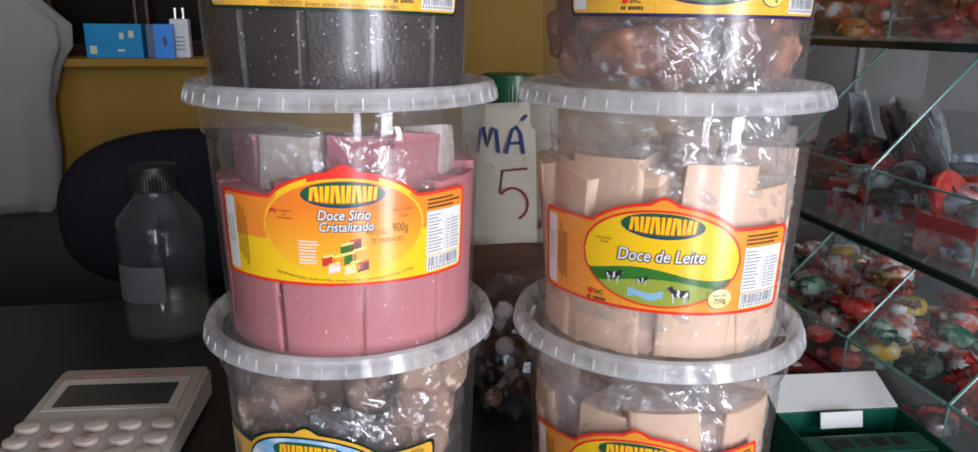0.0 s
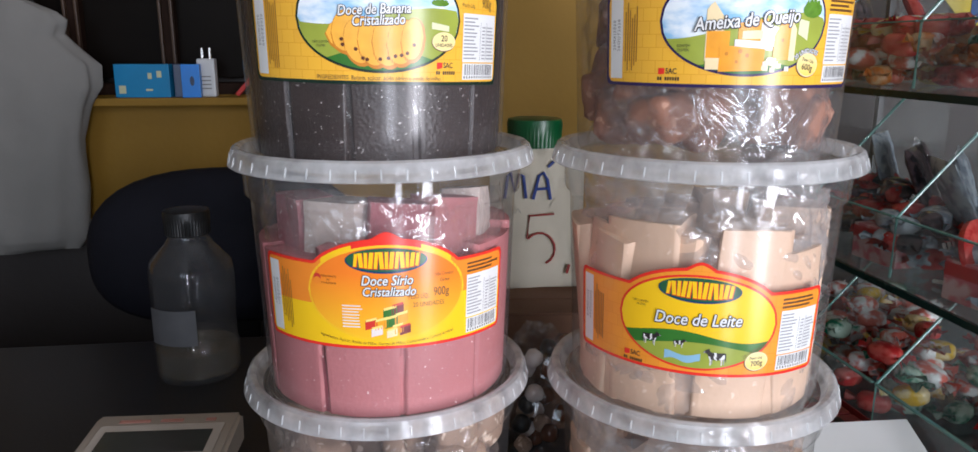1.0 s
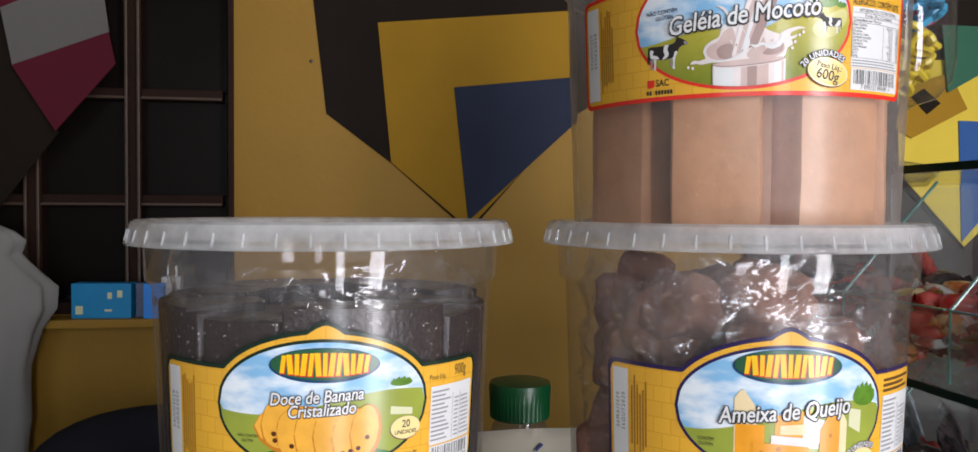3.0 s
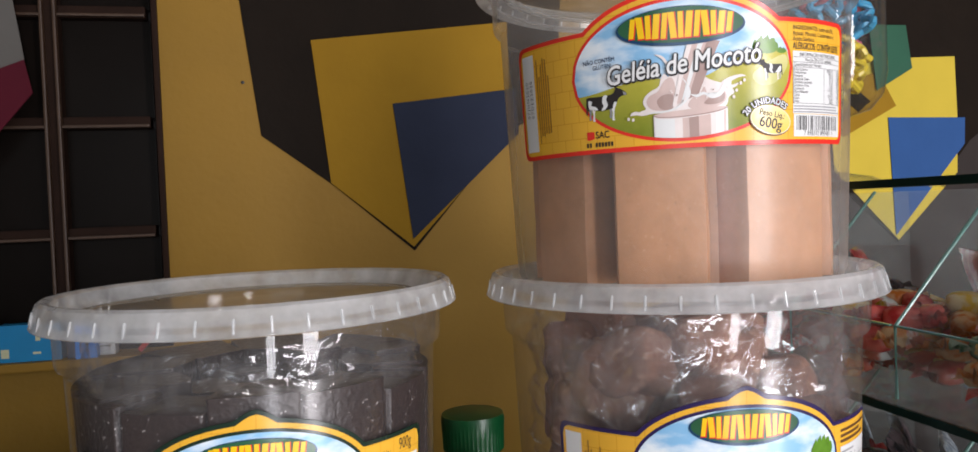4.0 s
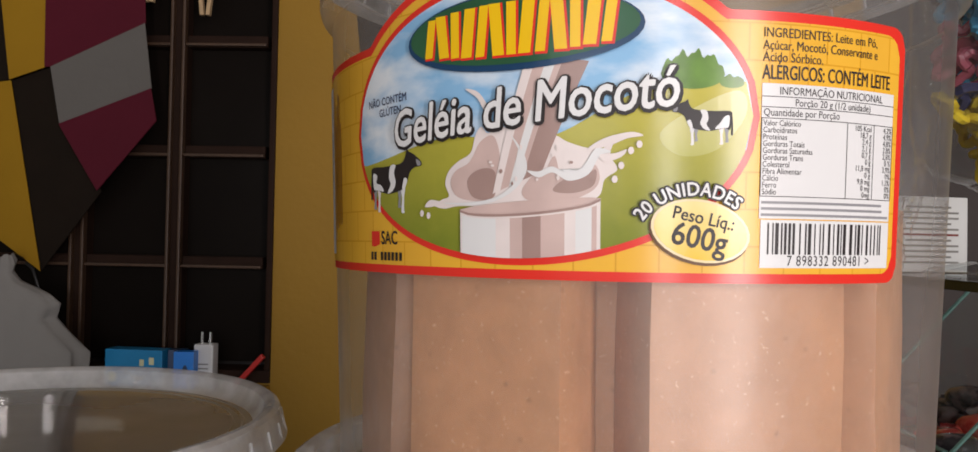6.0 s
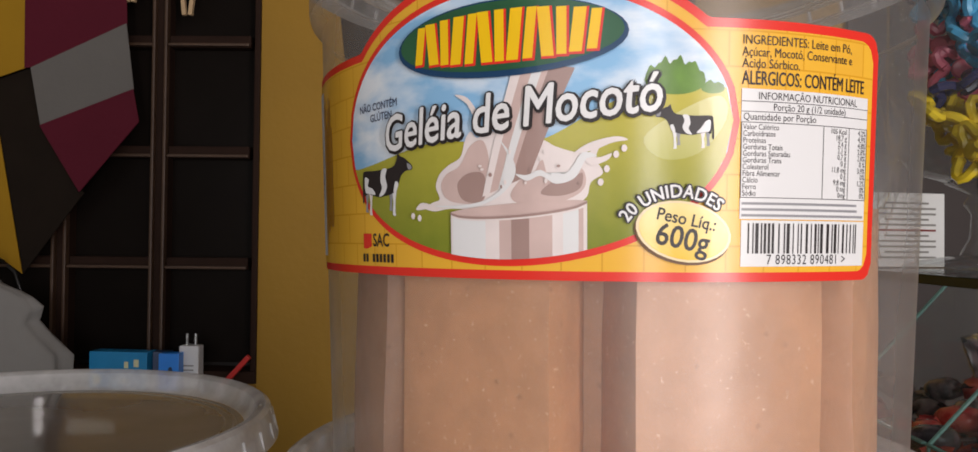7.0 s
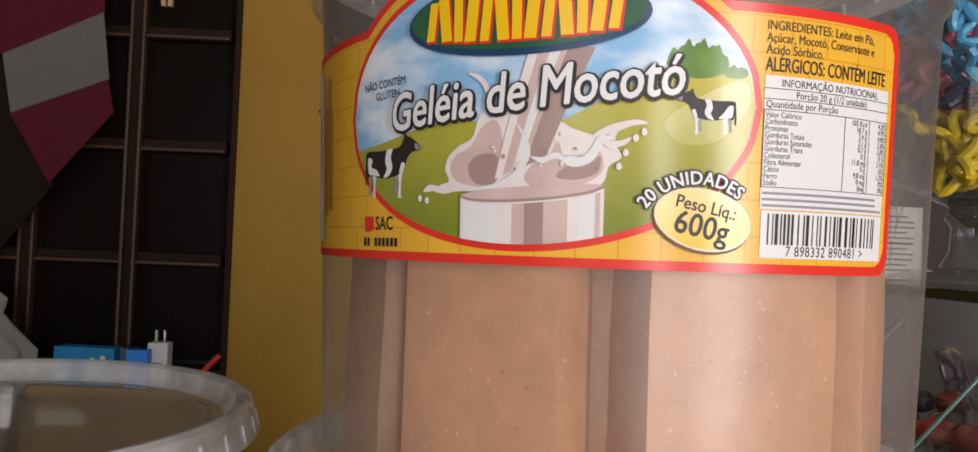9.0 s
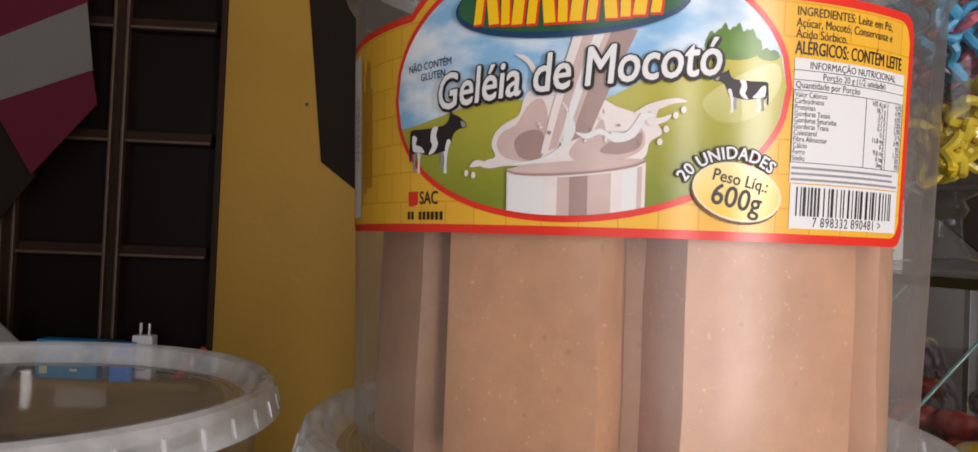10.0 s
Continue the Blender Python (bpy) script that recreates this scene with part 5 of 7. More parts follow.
    text("print", "20 UNIDADES", 0.0325, 0.0170, 0.0030, "l_white", 8, lab, turn=0.15, weight=0.00005, squeeze=0.85, bend=0.012)
    badge(shape, text, 0.0340, 0.0105, 0.0068, 0.0056, 8, lab, (("Peso Líq.:", 0.0024, 0.0022), ("600g", 0.0042, -0.0012)), -0.15)
    fit(False)
    sac(strip, text, lab, -0.0335, 0.0072, 3, rng)
    left_panel(strip, text, lab, rng, 3, ("26MAI2020", "26OUT2020"))
    right_panel(strip, text, lab, rng, 3, False)


def paint_sirio(tub, kit, rng):
    place, strip, text, shape, fit = kit
    lab = label_base(strip, tub, "l_red", "l_yellow", "l_sunset", "l_gold", note="red, orange and yellow printed label with jelly cubes", centre=0.0287)
    # the top is red down to the oval
    strip("label_crown", -0.0165, 0.0165, lambda a: oval_fn(EA, EB, EC, 1)(a) - 0.0002, outline_top(0.0006), "l_red", 2, lab)
    strip("label_side", -LW + 0.0016, -EA * 0.80, 0.022, outline_top(0.0016), "l_orange", 2, lab)
    strip("label_side", EA * 0.80, LW - 0.0016, 0.026, outline_top(0.0016), "l_orange", 2, lab)
    fit(True)
    for a, b, s, m in ((-0.0085, 0.0145, 0.0032, "l_jelred"), (-0.0055, 0.0105, 0.0030, "l_milklight"), (-0.003, 0.0145, 0.0034, "l_cheese"), (0.0015, 0.0205, 0.0036, "l_hill2"), (0.0020, 0.0155, 0.0035, "l_hill2"), (0.0055, 0.0225, 0.0032, "l_jelwine"), (0.0075, 0.0175, 0.0035, "l_cheese"), (0.0055, 0.0115, 0.0030, "l_cheese"), (0.0095, 0.0110, 0.0030, "l_jelwine"), (0.0025, 0.0095, 0.0028, "l_cheesepale")):
        strip("cube_print", a - s, a + s, lambda x, a=a, b=b, s=s: b - s * 0.8 + 0.25 * (x - a), lambda x, a=a, b=b, s=s: b + s * 0.7 + 0.25 * (x - a), m, 6, lab, n=4)
        strip("cube_print", a - s * 0.9, a + s * 0.9, lambda x, a=a, b=b, s=s: b + s * 0.55 + 0.25 * (x - a), lambda x, a=a, b=b, s=s: b + s * 0.95 + 0.25 * (x - a), "l_pale" if m != "l_jelwine" else "l_jelred", 7, lab, n=4)
    logo(shape, lab, 8)
    product_name(text, [("Doce Sírio", 0.0, 0.0378, 0.0074, 0.0, 0.84), ("Cristalizado", 0.0010, 0.0318, 0.0068, 0.0, 0.86)], lab, 12)
    text("print", "PESO LÍQ.:", 0.0170, 0.0285, 0.0036, "l_brownink", 5, lab, squeeze=0.72)
    text("print", "900g", 0.0295, 0.0300, 0.0066, "l_brownink", 5, lab, squeeze=0.72, weight=0.00004)
    text("print", "20 UNIDADES", 0.0225, 0.0240, 0.0036, "l_brownink", 5, lab, squeeze=0.80)
    text("print", "Não Contém", 0.0310, 0.0395, 0.0026, "l_brownink", 5, lab, squeeze=0.80)
    text("print", "Glúten", 0.0315, 0.0362, 0.0026, "l_brownink", 5, lab, squeeze=0.80)
    text("print", "ATENDIMENTO", -0.0310, 0.0392, 0.0016, "l_brownink", 5, lab, squeeze=0.80)
    text("print", "AO", -0.0310, 0.0374, 0.0016, "l_brownink", 5, lab, squeeze=0.80)
    text("print", "CONSUMIDOR", -0.0310, 0.0356, 0.0016, "l_brownink", 5, lab, squeeze=0.80)
    blob(strip, "phone_mark", -0.0375, 0.0380, 0.0022, 0.0024, "l_jelred", 5, lab)
    blob(strip, "phone_mark", -0.0375, 0.0366, 0.0022, 0.0020, "l_orange", 6, lab)
    bars_of_print(strip, "small_print", -0.024, -0.013, 0.0125, 0.0255, 8, "l_milklight", 5, lab, rng, 0.4, 0.2)
    fit(False)
    text("print", "Ingredientes: Açúcar, Amido de Milho, Xarope de Milho, Conservante e Corante Artificial", 0.0, 0.0028, 0.0023, "l_brownink", 3, lab, squeeze=0.82, bend=-0.16)
    left_panel(strip, text, lab, rng, 3, ("10JUN2020", "10DEZ2020"))
    right_panel(strip, text, lab, rng, 3, False)


def paint_leite(tub, kit, rng):
    place, strip, text, shape, fit = kit
    lab = label_base(strip, tub, "l_red", "l_brickorange", "l_yellow", note="orange and yellow printed label with cows on a meadow", centre=0.0275)
    e2, b2 = EA - 0.0012, EB - 0.0012
    for i in range(9):
        t = (i - 4) * 0.27
        bm = bmesh.new()
        prev = None
        for j in range(7):
            d = 0.006 + j * 0.0018
            w = 0.0004 + j * 0.00012
            a, b = -0.004 + d * math.sin(t), 0.0195 + d * math.cos(t) * 0.6
            cur = (bm.verts.new(place(a - w, b, 4)), bm.verts.new(place(a + w, b, 4)))
            if prev:
                bm.faces.new((prev[0], prev[1], cur[1], cur[0]))
            prev = cur
        part("ray_print", bm, "l_gold", lab)
    hills(strip, lab, 5, lambda a: 0.0205 + 0.0025 * math.cos(a * 90 + 0.8), material="l_hill2")
    hills(strip, lab, 6, lambda a: 0.0145 + 0.003 * math.cos(a * 70), material="l_hill")
    fit(True)
    strip("water_print", -0.016, 0.003, lambda a: 0.0095 + 0.001 * math.sin(a * 400), lambda a: 0.0135 + 0.001 * math.sin(a * 300), "l_water", 7, lab)
    cow(shape, -0.0235, 0.0155, 0.0105, 8, lab)
    cow(shape, -0.0080, 0.0165, 0.0070, 8, lab)
    cow(shape, 0.0105, 0.0085, 0.0125, 8, lab, -1)
    logo(shape, lab, 8)
    product_name(text, [("Doce de Leite", 0.0, 0.0325, 0.0092, 0.03, 0.86)], lab, 12)
    text("print", "NÃO CONTÉM", -0.0310, 0.0385, 0.0017, "l_brownink", 5, lab, squeeze=0.8)
    text("print", "GLÚTEN", -0.0305, 0.0366, 0.0017, "l_brownink", 5, lab, squeeze=0.8)
    text("print", "20 UNIDADES", 0.0320, 0.0165, 0.0030, "l_brownink", 7, lab, turn=0.5, squeeze=0.8)
    badge(shape, text, 0.0335, 0.0110, 0.0066, 0.0052, 9, lab, (("Peso Líq.:", 0.0023, 0.0020), ("700g", 0.0040, -0.0012)), 0.1)
    fit(False)
    sac(strip, text, lab, -0.0300, 0.0060, 3, rng)
    left_panel(strip, text, lab, rng, 3, ("03MAR2020", "03AGO2020"))
    right_panel(strip, text, lab, rng, 3, False)


def tub(label, x, y, level, group, phi, z0, tilt, paint, fill, seed, plastic="tub"):
    """One clear tub with its lid, printed label and sweets."""
    rng = random.Random(seed)
    base = thing("sweets_tub", pose(x, y, level * PITCH + 0.004), label, "tub of sweets", group)
    wall = part("tub_wall", tub_body(), plastic, base, "clear plastic tub")
    part("collar", tub_collar(), "collar" if plastic == "tub" else plastic, wall, "glossy band at the mouth")
    lid = part("lid", tub_lid(), "lid", base, "milky translucent plastic lid")
    part("lid_panel", lid_panel(), "lidpanel", lid, "clear ridged middle of the lid")
    tagged(part("ribbing", lid_gussets(), "lid", lid, "short ribs round the skirt"), kind="stuff")
    if paint:
        paint(base, label_kit(base, radians(phi), z0, radians(tilt)), rng)
    fill(base, rng)
    return base


def ring_of_bars(base, rng, wide, deep, high, radius, start, materials, name="sweet_bar", vary=0.12, inner=True, lean=2.5, tops=None, press=0.9):
    n = max(3, int(2 * math.pi * radius / (wide * 1.005)))
    for i in range(n):
        a = start + 2 * math.pi * i / n
        h = (tops[i % len(tops)] if tops else high) * (1 + rng.uniform(-vary, vary))
        bm = sweet_bar(rng, wide * rng.uniform(0.93, 1.0), deep, h)
        bm.transform(pose(radius * math.sin(a), -radius * math.cos(a), 0.0035, rng.uniform(-lean, lean) * 0.4, rng.uniform(-lean, lean) * 0.4, math.degrees(a) + rng.uniform(-5, 5)))
        for v in bm.verts:          # the soft bars press flat against the wall
            d = math.hypot(v.co.x, v.co.y)
            if d > radius * 1.02:
                k2 = 1 + press * ((wall_r(v.co.z) - 0.0022) / d - 1)
                v.co.x *= k2
                v.co.y *= k2
        part(name, bm, materials[i % len(materials)], base)
    if inner:
        for i in range(4):
            a = start + 0.5 + math.pi / 2 * i
            bm = sweet_bar(rng, wide, deep, high * rng.uniform(0.9, 1.05))
            bm.transform(pose(0.023 * math.sin(a), -0.023 * math.cos(a), 0.0035, 0, 0, math.degrees(a)))
            part(name, bm, materials[(i + 1) % len(materials)], base)


def wraps(base, rng, count, z0, z1, size=(0.03, 0.05), rough=0.006, phi0=-1.5, phi1=1.5, material="film"):
    for i in range(count):
        phi = phi0 + (phi1 - phi0) * (i + rng.random()) / count
        z = rng.uniform(z0, z1)
        s = rng.uniform(*size)
        part("wrapper", film_sheet(rng, phi, z, s, s * rng.uniform(0.7, 1.3), wall_r(z) - 0.0015, rough), material, base, "crinkled clear film")


def fill_mocoto(base, rng):
    # flat milk-jelly bars that stand on end, close to the wall
    for phi, wide, r, h, turn in ((-62, 0.029, 0.0530, 0.095, 5), (-21.2, 0.0330, 0.0562, 0.0960, 2), (-1, 0.024, 0.0440, 0.090, 0), (20.4, 0.0372, 0.0560, 0.0955, 0), (59, 0.031, 0.0535, 0.064, 6),
                                  (118, 0.032, 0.050, 0.062, 0), (164, 0.032, 0.050, 0.062, 0), (-152, 0.032, 0.050, 0.062, 0), (-110, 0.032, 0.050, 0.062, 0)):
        bm = sweet_bar(rng, wide, 0.019, h, 0.0006)
        a = radians(phi)
        bm.transform(pose(r * math.sin(a), -r * math.cos(a), 0.0035, rng.uniform(-0.6, 0.6), rng.uniform(-1.0, 1.0), phi + turn))
        part("sweet_bar", bm, "mocoto", base)
    for i in range(4):
        bm = sweet_bar(rng, 0.031, 0.020, 0.060)
        a = 0.4 + math.pi / 2 * i
        bm.transform(pose(0.022 * math.sin(a), -0.022 * math.cos(a), 0.0035, 0, 0, math.degrees(a)))
        part("sweet_bar", bm, "mocoto", base)
    wraps(base, rng, 4, 0.066, 0.084, (0.016, 0.026), 0.004, 0.70, 1.30)


def fill_banana(base, rng):
    ring_of_bars(base, rng, 0.0262, 0.020, 0.099, 0.0560, 0.2, ("banana",), vary=0.035, press=1.0)
    ring_of_bars(base, rng, 0.026, 0.016, 0.098, 0.0400, 0.45, ("banana",), vary=0.05, inner=False)
    wraps(base, rng, 14, 0.090, 0.108, (0.030, 0.045), 0.008)
    wraps(base, rng, 9, 0.016, 0.060, (0.034, 0.055), 0.003)


def fill_sirio(base, rng):
    ring_of_bars(base, rng, 0.0345, 0.019, 0.084, 0.0560, -0.05, ("pink",), vary=0.06, press=1.0)
    ring_of_bars(base, rng, 0.030, 0.016, 0.080, 0.0400, 0.25, ("pink", "rosedark"), vary=0.05, inner=False)
    for i, (phi, m) in enumerate(((-52, "rosedark"), (-20, "cream"), (14, "rosedark"), (46, "pink"), (80, "cream"))):
        a = radians(phi)
        bm = sweet_bar(rng, 0.031, 0.022, 0.030)
        bm.transform(pose(0.048 * math.sin(a), -0.048 * math.cos(a), 0.082, rng.uniform(-6, 6), rng.uniform(-8, 8), phi))
        part("sweet_bar", bm, m, base)
    wraps(base, rng, 11, 0.088, 0.108, (0.030, 0.045), 0.006)


def lump(rng, sx, sy, sz):
    """A hand-cut piece of fudge with worn, rounded corners."""
    bm = bmesh.new()
    bmesh.ops.create_icosphere(bm, subdivisions=3, radius=1.0)
    off = Vector((rng.random() * 30, rng.random() * 30, rng.random() * 30))
    for v in bm.verts:
        q = v.co
        k2 = (abs(q.x) ** 7 + abs(q.y) ** 7 + abs(q.z) ** 7) ** (-1 / 7) * (1 + 0.20 * noise.noise(q * 1.6 + off) + 0.09 * noise.noise(q * 4.5 + off))
        v.co = Vector((q.x * k2 * sx / 2, q.y * k2 * sy / 2, (q.z * k2 + 1) * sz / 2))
    return smooth(bm, 60)


def chunks(base, rng, material, count, z1, size):
    for i in range(count):
        a = rng.uniform(-math.pi, math.pi)
        layer = i % 3
        r = 0.051 - 0.002 * layer if i % 5 else 0.02
        bm = lump(rng, size * rng.uniform(0.9, 1.2), size * 0.85, size * rng.uniform(0.85, 1.1))
        bm.transform(pose(r * math.sin(a), -r * math.cos(a), 0.004 + z1 * (i / count), rng.uniform(-28, 28), rng.uniform(-28, 28), math.degrees(a) + rng.uniform(-40, 40)))
        for v in bm.verts:
            d = math.hypot(v.co.x, v.co.y)
            lim = wall_r(min(max(v.co.z, 0.0), TOP_Z)) - 0.0025
            if d > lim:
                v.co.x *= lim / d
                v.co.y *= lim / d
            v.co.z = min(max(v.co.z, 0.0032), 0.122)
        part("sweet", bm, material, base)


def fill_leite(base, rng):
    ring_of_bars(base, rng, 0.025, 0.016, 0.086, 0.0525, 0.35, ("leite",), vary=0.13, lean=22, press=0.4)
    ring_of_bars(base, rng, 0.024, 0.016, 0.092, 0.0380, 0.75, ("leite",), vary=0.10, lean=14, inner=False)
    wraps(base, rng, 9, 0.020, 0.060, (0.045, 0.065), 0.006, material="milkyfilm")
    wraps(base, rng, 11, 0.078, 0.104, (0.045, 0.065), 0.010, material="milkyfilm")


def fill_ameixa(base, rng):
    chunks(base, rng, "plum", 52, 0.091, 0.028)
    wraps(base, rng, 15, 0.012, 0.045, (0.040, 0.060), 0.009)
    wraps(base, rng, 15, 0.072, 0.102, (0.040, 0.060), 0.011)


def fill_coco(base, rng):
    chunks(base, rng, "coco", 52, 0.093, 0.028)
    wraps(base, rng, 12, 0.020, 0.060, (0.030, 0.050), 0.008)
    wraps(base, rng, 16, 0.070, 0.104, (0.030, 0.050), 0.009)


XR = 0.0903
tub("clear tub of brown film-wrapped sweets, at a stack's foot", -0.0880, -0.002, 0, "stack of tubs on the counter", -10, 0.034, 0, paint_banana, fill_coco, 3)
tub("clear tub of beige milk sweets, at a stack's foot", XR, -0.002, 0, "stack of tubs on the counter", -15, 0.036, 2, paint_leite, fill_leite, 4)
tub("clear tub of rose sugared jelly bars, red and yellow label", -0.0865, -0.006, 1, "stack of tubs on the counter", 8.5, 0.0422, -0.7, paint_sirio, fill_sirio, 5)
tub("clear tub of beige milk fudge bars in film, orange label", XR, -0.005, 1, "stack of tubs on the counter", -12.8, 0.0292, -1.0, paint_leite, fill_leite, 6)
tub("clear tub of dark sugared banana bars with yellow label", -0.0900, 0.0, 2, "stack of tubs on the counter", 10.7, 0.0402, -1.3, paint_banana, fill_banana, 7)
tub("clear tub of plum-brown sweets in crinkled film, yellow label", XR, 0.002, 2, "stack of tubs on the counter", 0.2, 0.0390, -0.4, paint_ameixa, fill_ameixa, 8)
tub("clear tub of tan milk jelly bars, red-edged label", XR, 0.0033, 3, "stack of tubs on the counter", -13.4, 0.0530, 0.3, paint_mocoto, fill_mocoto, 9, "cloudytub")


# ---- things on and by the far wall ----
def pennant(label, v, z, pieces, group="", u=WALL_U):
    base = thing("pennant", rm(v, u, z), label, "pennant", group)
    for i, (m, outline) in enumerate(pieces):
        bm = slab([(a - v, b - z) for a, b in outline], 0.0016)
        bmesh.ops.bevel(bm, geom=list(bm.edges), offset=0.0004, segments=1, affect="EDGES")
        ob = part("panel", bm, m, base)
        ob.location = (0, -0.0022 * (i + 1), 0)
    return base


def shifted(pts, dv, dz):
    return [(a + dv, b + dz) for a, b in pts]


DARK = [(-0.172, 0.83), (-0.140, 0.549), (-0.040, 0.474), (0.080, 0.368), (0.236, 0.545), (0.318, 0.60), (0.335, 0.83)]
GOLD = [(-0.063, 0.690), (-0.042, 0.476), (0.079, 0.374), (0.240, 0.545), (0.240, 0.721)]
NAVY = [(0.055, 0.594), (0.078, 0.386), (0.252, 0.545), (0.250, 0.616)]
pennant("black, yellow and navy felt pennant pinned on the yellow wall", 0.08, 0.83, [("leather", DARK), ("pyellow", GOLD), ("pnavy", NAVY)], "pennants on the wall")
pennant("black, lemon and blue felt pennant pinned on the yellow wall", 0.94, 0.80,
        [("leather", shifted(DARK, 0.858, -0.028)), ("pyellow2", shifted([(-0.055, 0.690), (-0.047, 0.500), (0.079, 0.374), (0.205, 0.49), (0.208, 0.590), (0.205, 0.698)], 0.858, -0.030)),
         ("pblue", shifted([(0.062, 0.594), (0.072, 0.386), (0.220, 0.545), (0.222, 0.592)], 0.858, -0.034)),
         ("pyellow", [(0.800, 0.545), (0.812, 0.615), (0.900, 0.640), (0.935, 0.580), (0.830, 0.528)]),
         ("leather", [(0.826, 0.597), (0.850, 0.612), (0.882, 0.588), (0.857, 0.569)]),
         ("pgreen", [(0.880, 0.72), (0.893, 0.606), (0.966, 0.645), (0.955, 0.72)])], "pennants on the wall", WALL_U - 0.012)
pennant("patchwork pennant in crimson, white, black and yellow, hung before the window", -0.60, 0.86,
        [("leather", [(-0.6480, 0.666), (-0.5975, 0.684), (-0.5870, 0.684), (-0.5720, 0.604), (-0.5150, 0.512), (-0.5980, 0.399)]),
         ("pyellow", [(-0.7760, 0.651), (-0.6480, 0.666), (-0.5980, 0.399), (-0.6920, 0.466), (-0.7760, 0.516)]),
         ("leather", [(-0.7760, 0.876), (-0.6760, 0.876), (-0.6480, 0.666), (-0.7760, 0.651)]),
         ("pyellow", [(-0.6760, 0.876), (-0.5990, 0.876), (-0.5970, 0.684), (-0.6480, 0.666)]),
         ("ppink", [(-0.5990, 0.876), (-0.4600, 0.876), (-0.4550, 0.746), (-0.5870, 0.684), (-0.5970, 0.684)]),
         ("pwhite", [(-0.5870, 0.684), (-0.4550, 0.746), (-0.4430, 0.655), (-0.5720, 0.604)]),
         ("ppink", [(-0.5720, 0.604), (-0.4430, 0.655), (-0.4340, 0.610), (-0.5150, 0.512)])], "", WALL_U - 0.014)

nail = thing("wall_nail", rm(-0.163, WALL_U, 0.628), "small dark nail in the yellow wall", "nail")
nb = lathe([(0, 0), (0.0022, 0.0), (0.0026, 0.001), (0, 0.002)], 12)
nb.transform(pose(0, 0, 0, 90, 0, 0))
part("nail_head", nb, "blackmetal", nail)


def hanging_bag():
    """A white carrier bag, knotted at the top, that hangs before the window."""
    base = thing("hanging_bag", rm(-0.638, 0.795, 0.02), "white fabric bag with a knotted top hanging by the window", "bag")
    rings = [(0.00, 0.080, 0.020), (0.02, 0.092, 0.034), (0.09, 0.096, 0.040), (0.17, 0.098, 0.040), (0.215, 0.104, 0.036), (0.245, 0.116, 0.034), (0.275, 0.112, 0.030), (0.300, 0.086, 0.026), (0.318, 0.070, 0.024), (0.338, 0.078, 0.020), (0.350, 0.066, 0.016), (0.366, 0.026, 0.012), (0.378, 0.013, 0.009), (0.392, 0.016, 0.010), (0.402, 0.010, 0.006)]
    bm = bmesh.new()
    made = []
    seg = 64
    for j, (z, a, b) in enumerate(rings):
        ring = []
        for i in range(seg):
            t = 2 * math.pi * i / seg
            fold = 1 + 0.10 * noise.noise(Vector((math.cos(t) * 2.2, math.sin(t) * 2.2, z * 9))) + 0.05 * math.sin(t * 9 + z * 22) * min(1, max(0, (z - 0.15) * 6))
            lean = 0.02 * z / 0.4
            ring.append(bm.verts.new((a * fold * math.cos(t) + lean, b * fold * math.sin(t), z + 0.006 * noise.noise(Vector((t, z * 20, 3))))))
        made.append(ring)
    for p, q in zip(made, made[1:]):
        for i in range(seg):
            k2 = (i + 1) % seg
            bm.faces.new((p[i], p[k2], q[k2], q[i]))
    bm.faces.new(made[0][::-1])
    bm.faces.new(made[-1])
    bmesh.ops.subdivide_edges(bm, edges=[e for e in bm.edges if abs(e.verts[0].co.z - e.verts[1].co.z) > 0.012], cuts=2)
    for v in bm.verts:
        v.co += Vector((0, 1, 0)) * 0.006 * noise.noise(v.co * 26)
    bmesh.ops.recalc_face_normals(bm, faces=bm.faces)
    part("bag_body", smooth(bm, 60), "cloth", base)
    part("hook", tube([(0.020, 0.004, 0.398), (0.021, 0.020, 0.402), (0.021, 0.036, 0.396)], 0.0025), "blackmetal", base, "small black hook")


hanging_bag()
cable = thing("black_cable", rm(-0.60, 0.845, 0.26), "thin black cable hanging by the window", "cable")
part("wire", tube([(-0.02, 0, 0.15), (-0.008, -0.004, 0.142), (0.004, -0.006, 0.11), (-0.004, -0.006, 0.07), (0.010, -0.004, 0.03), (0.012, 0, 0.0)], 0.0022), "blackmetal", cable)


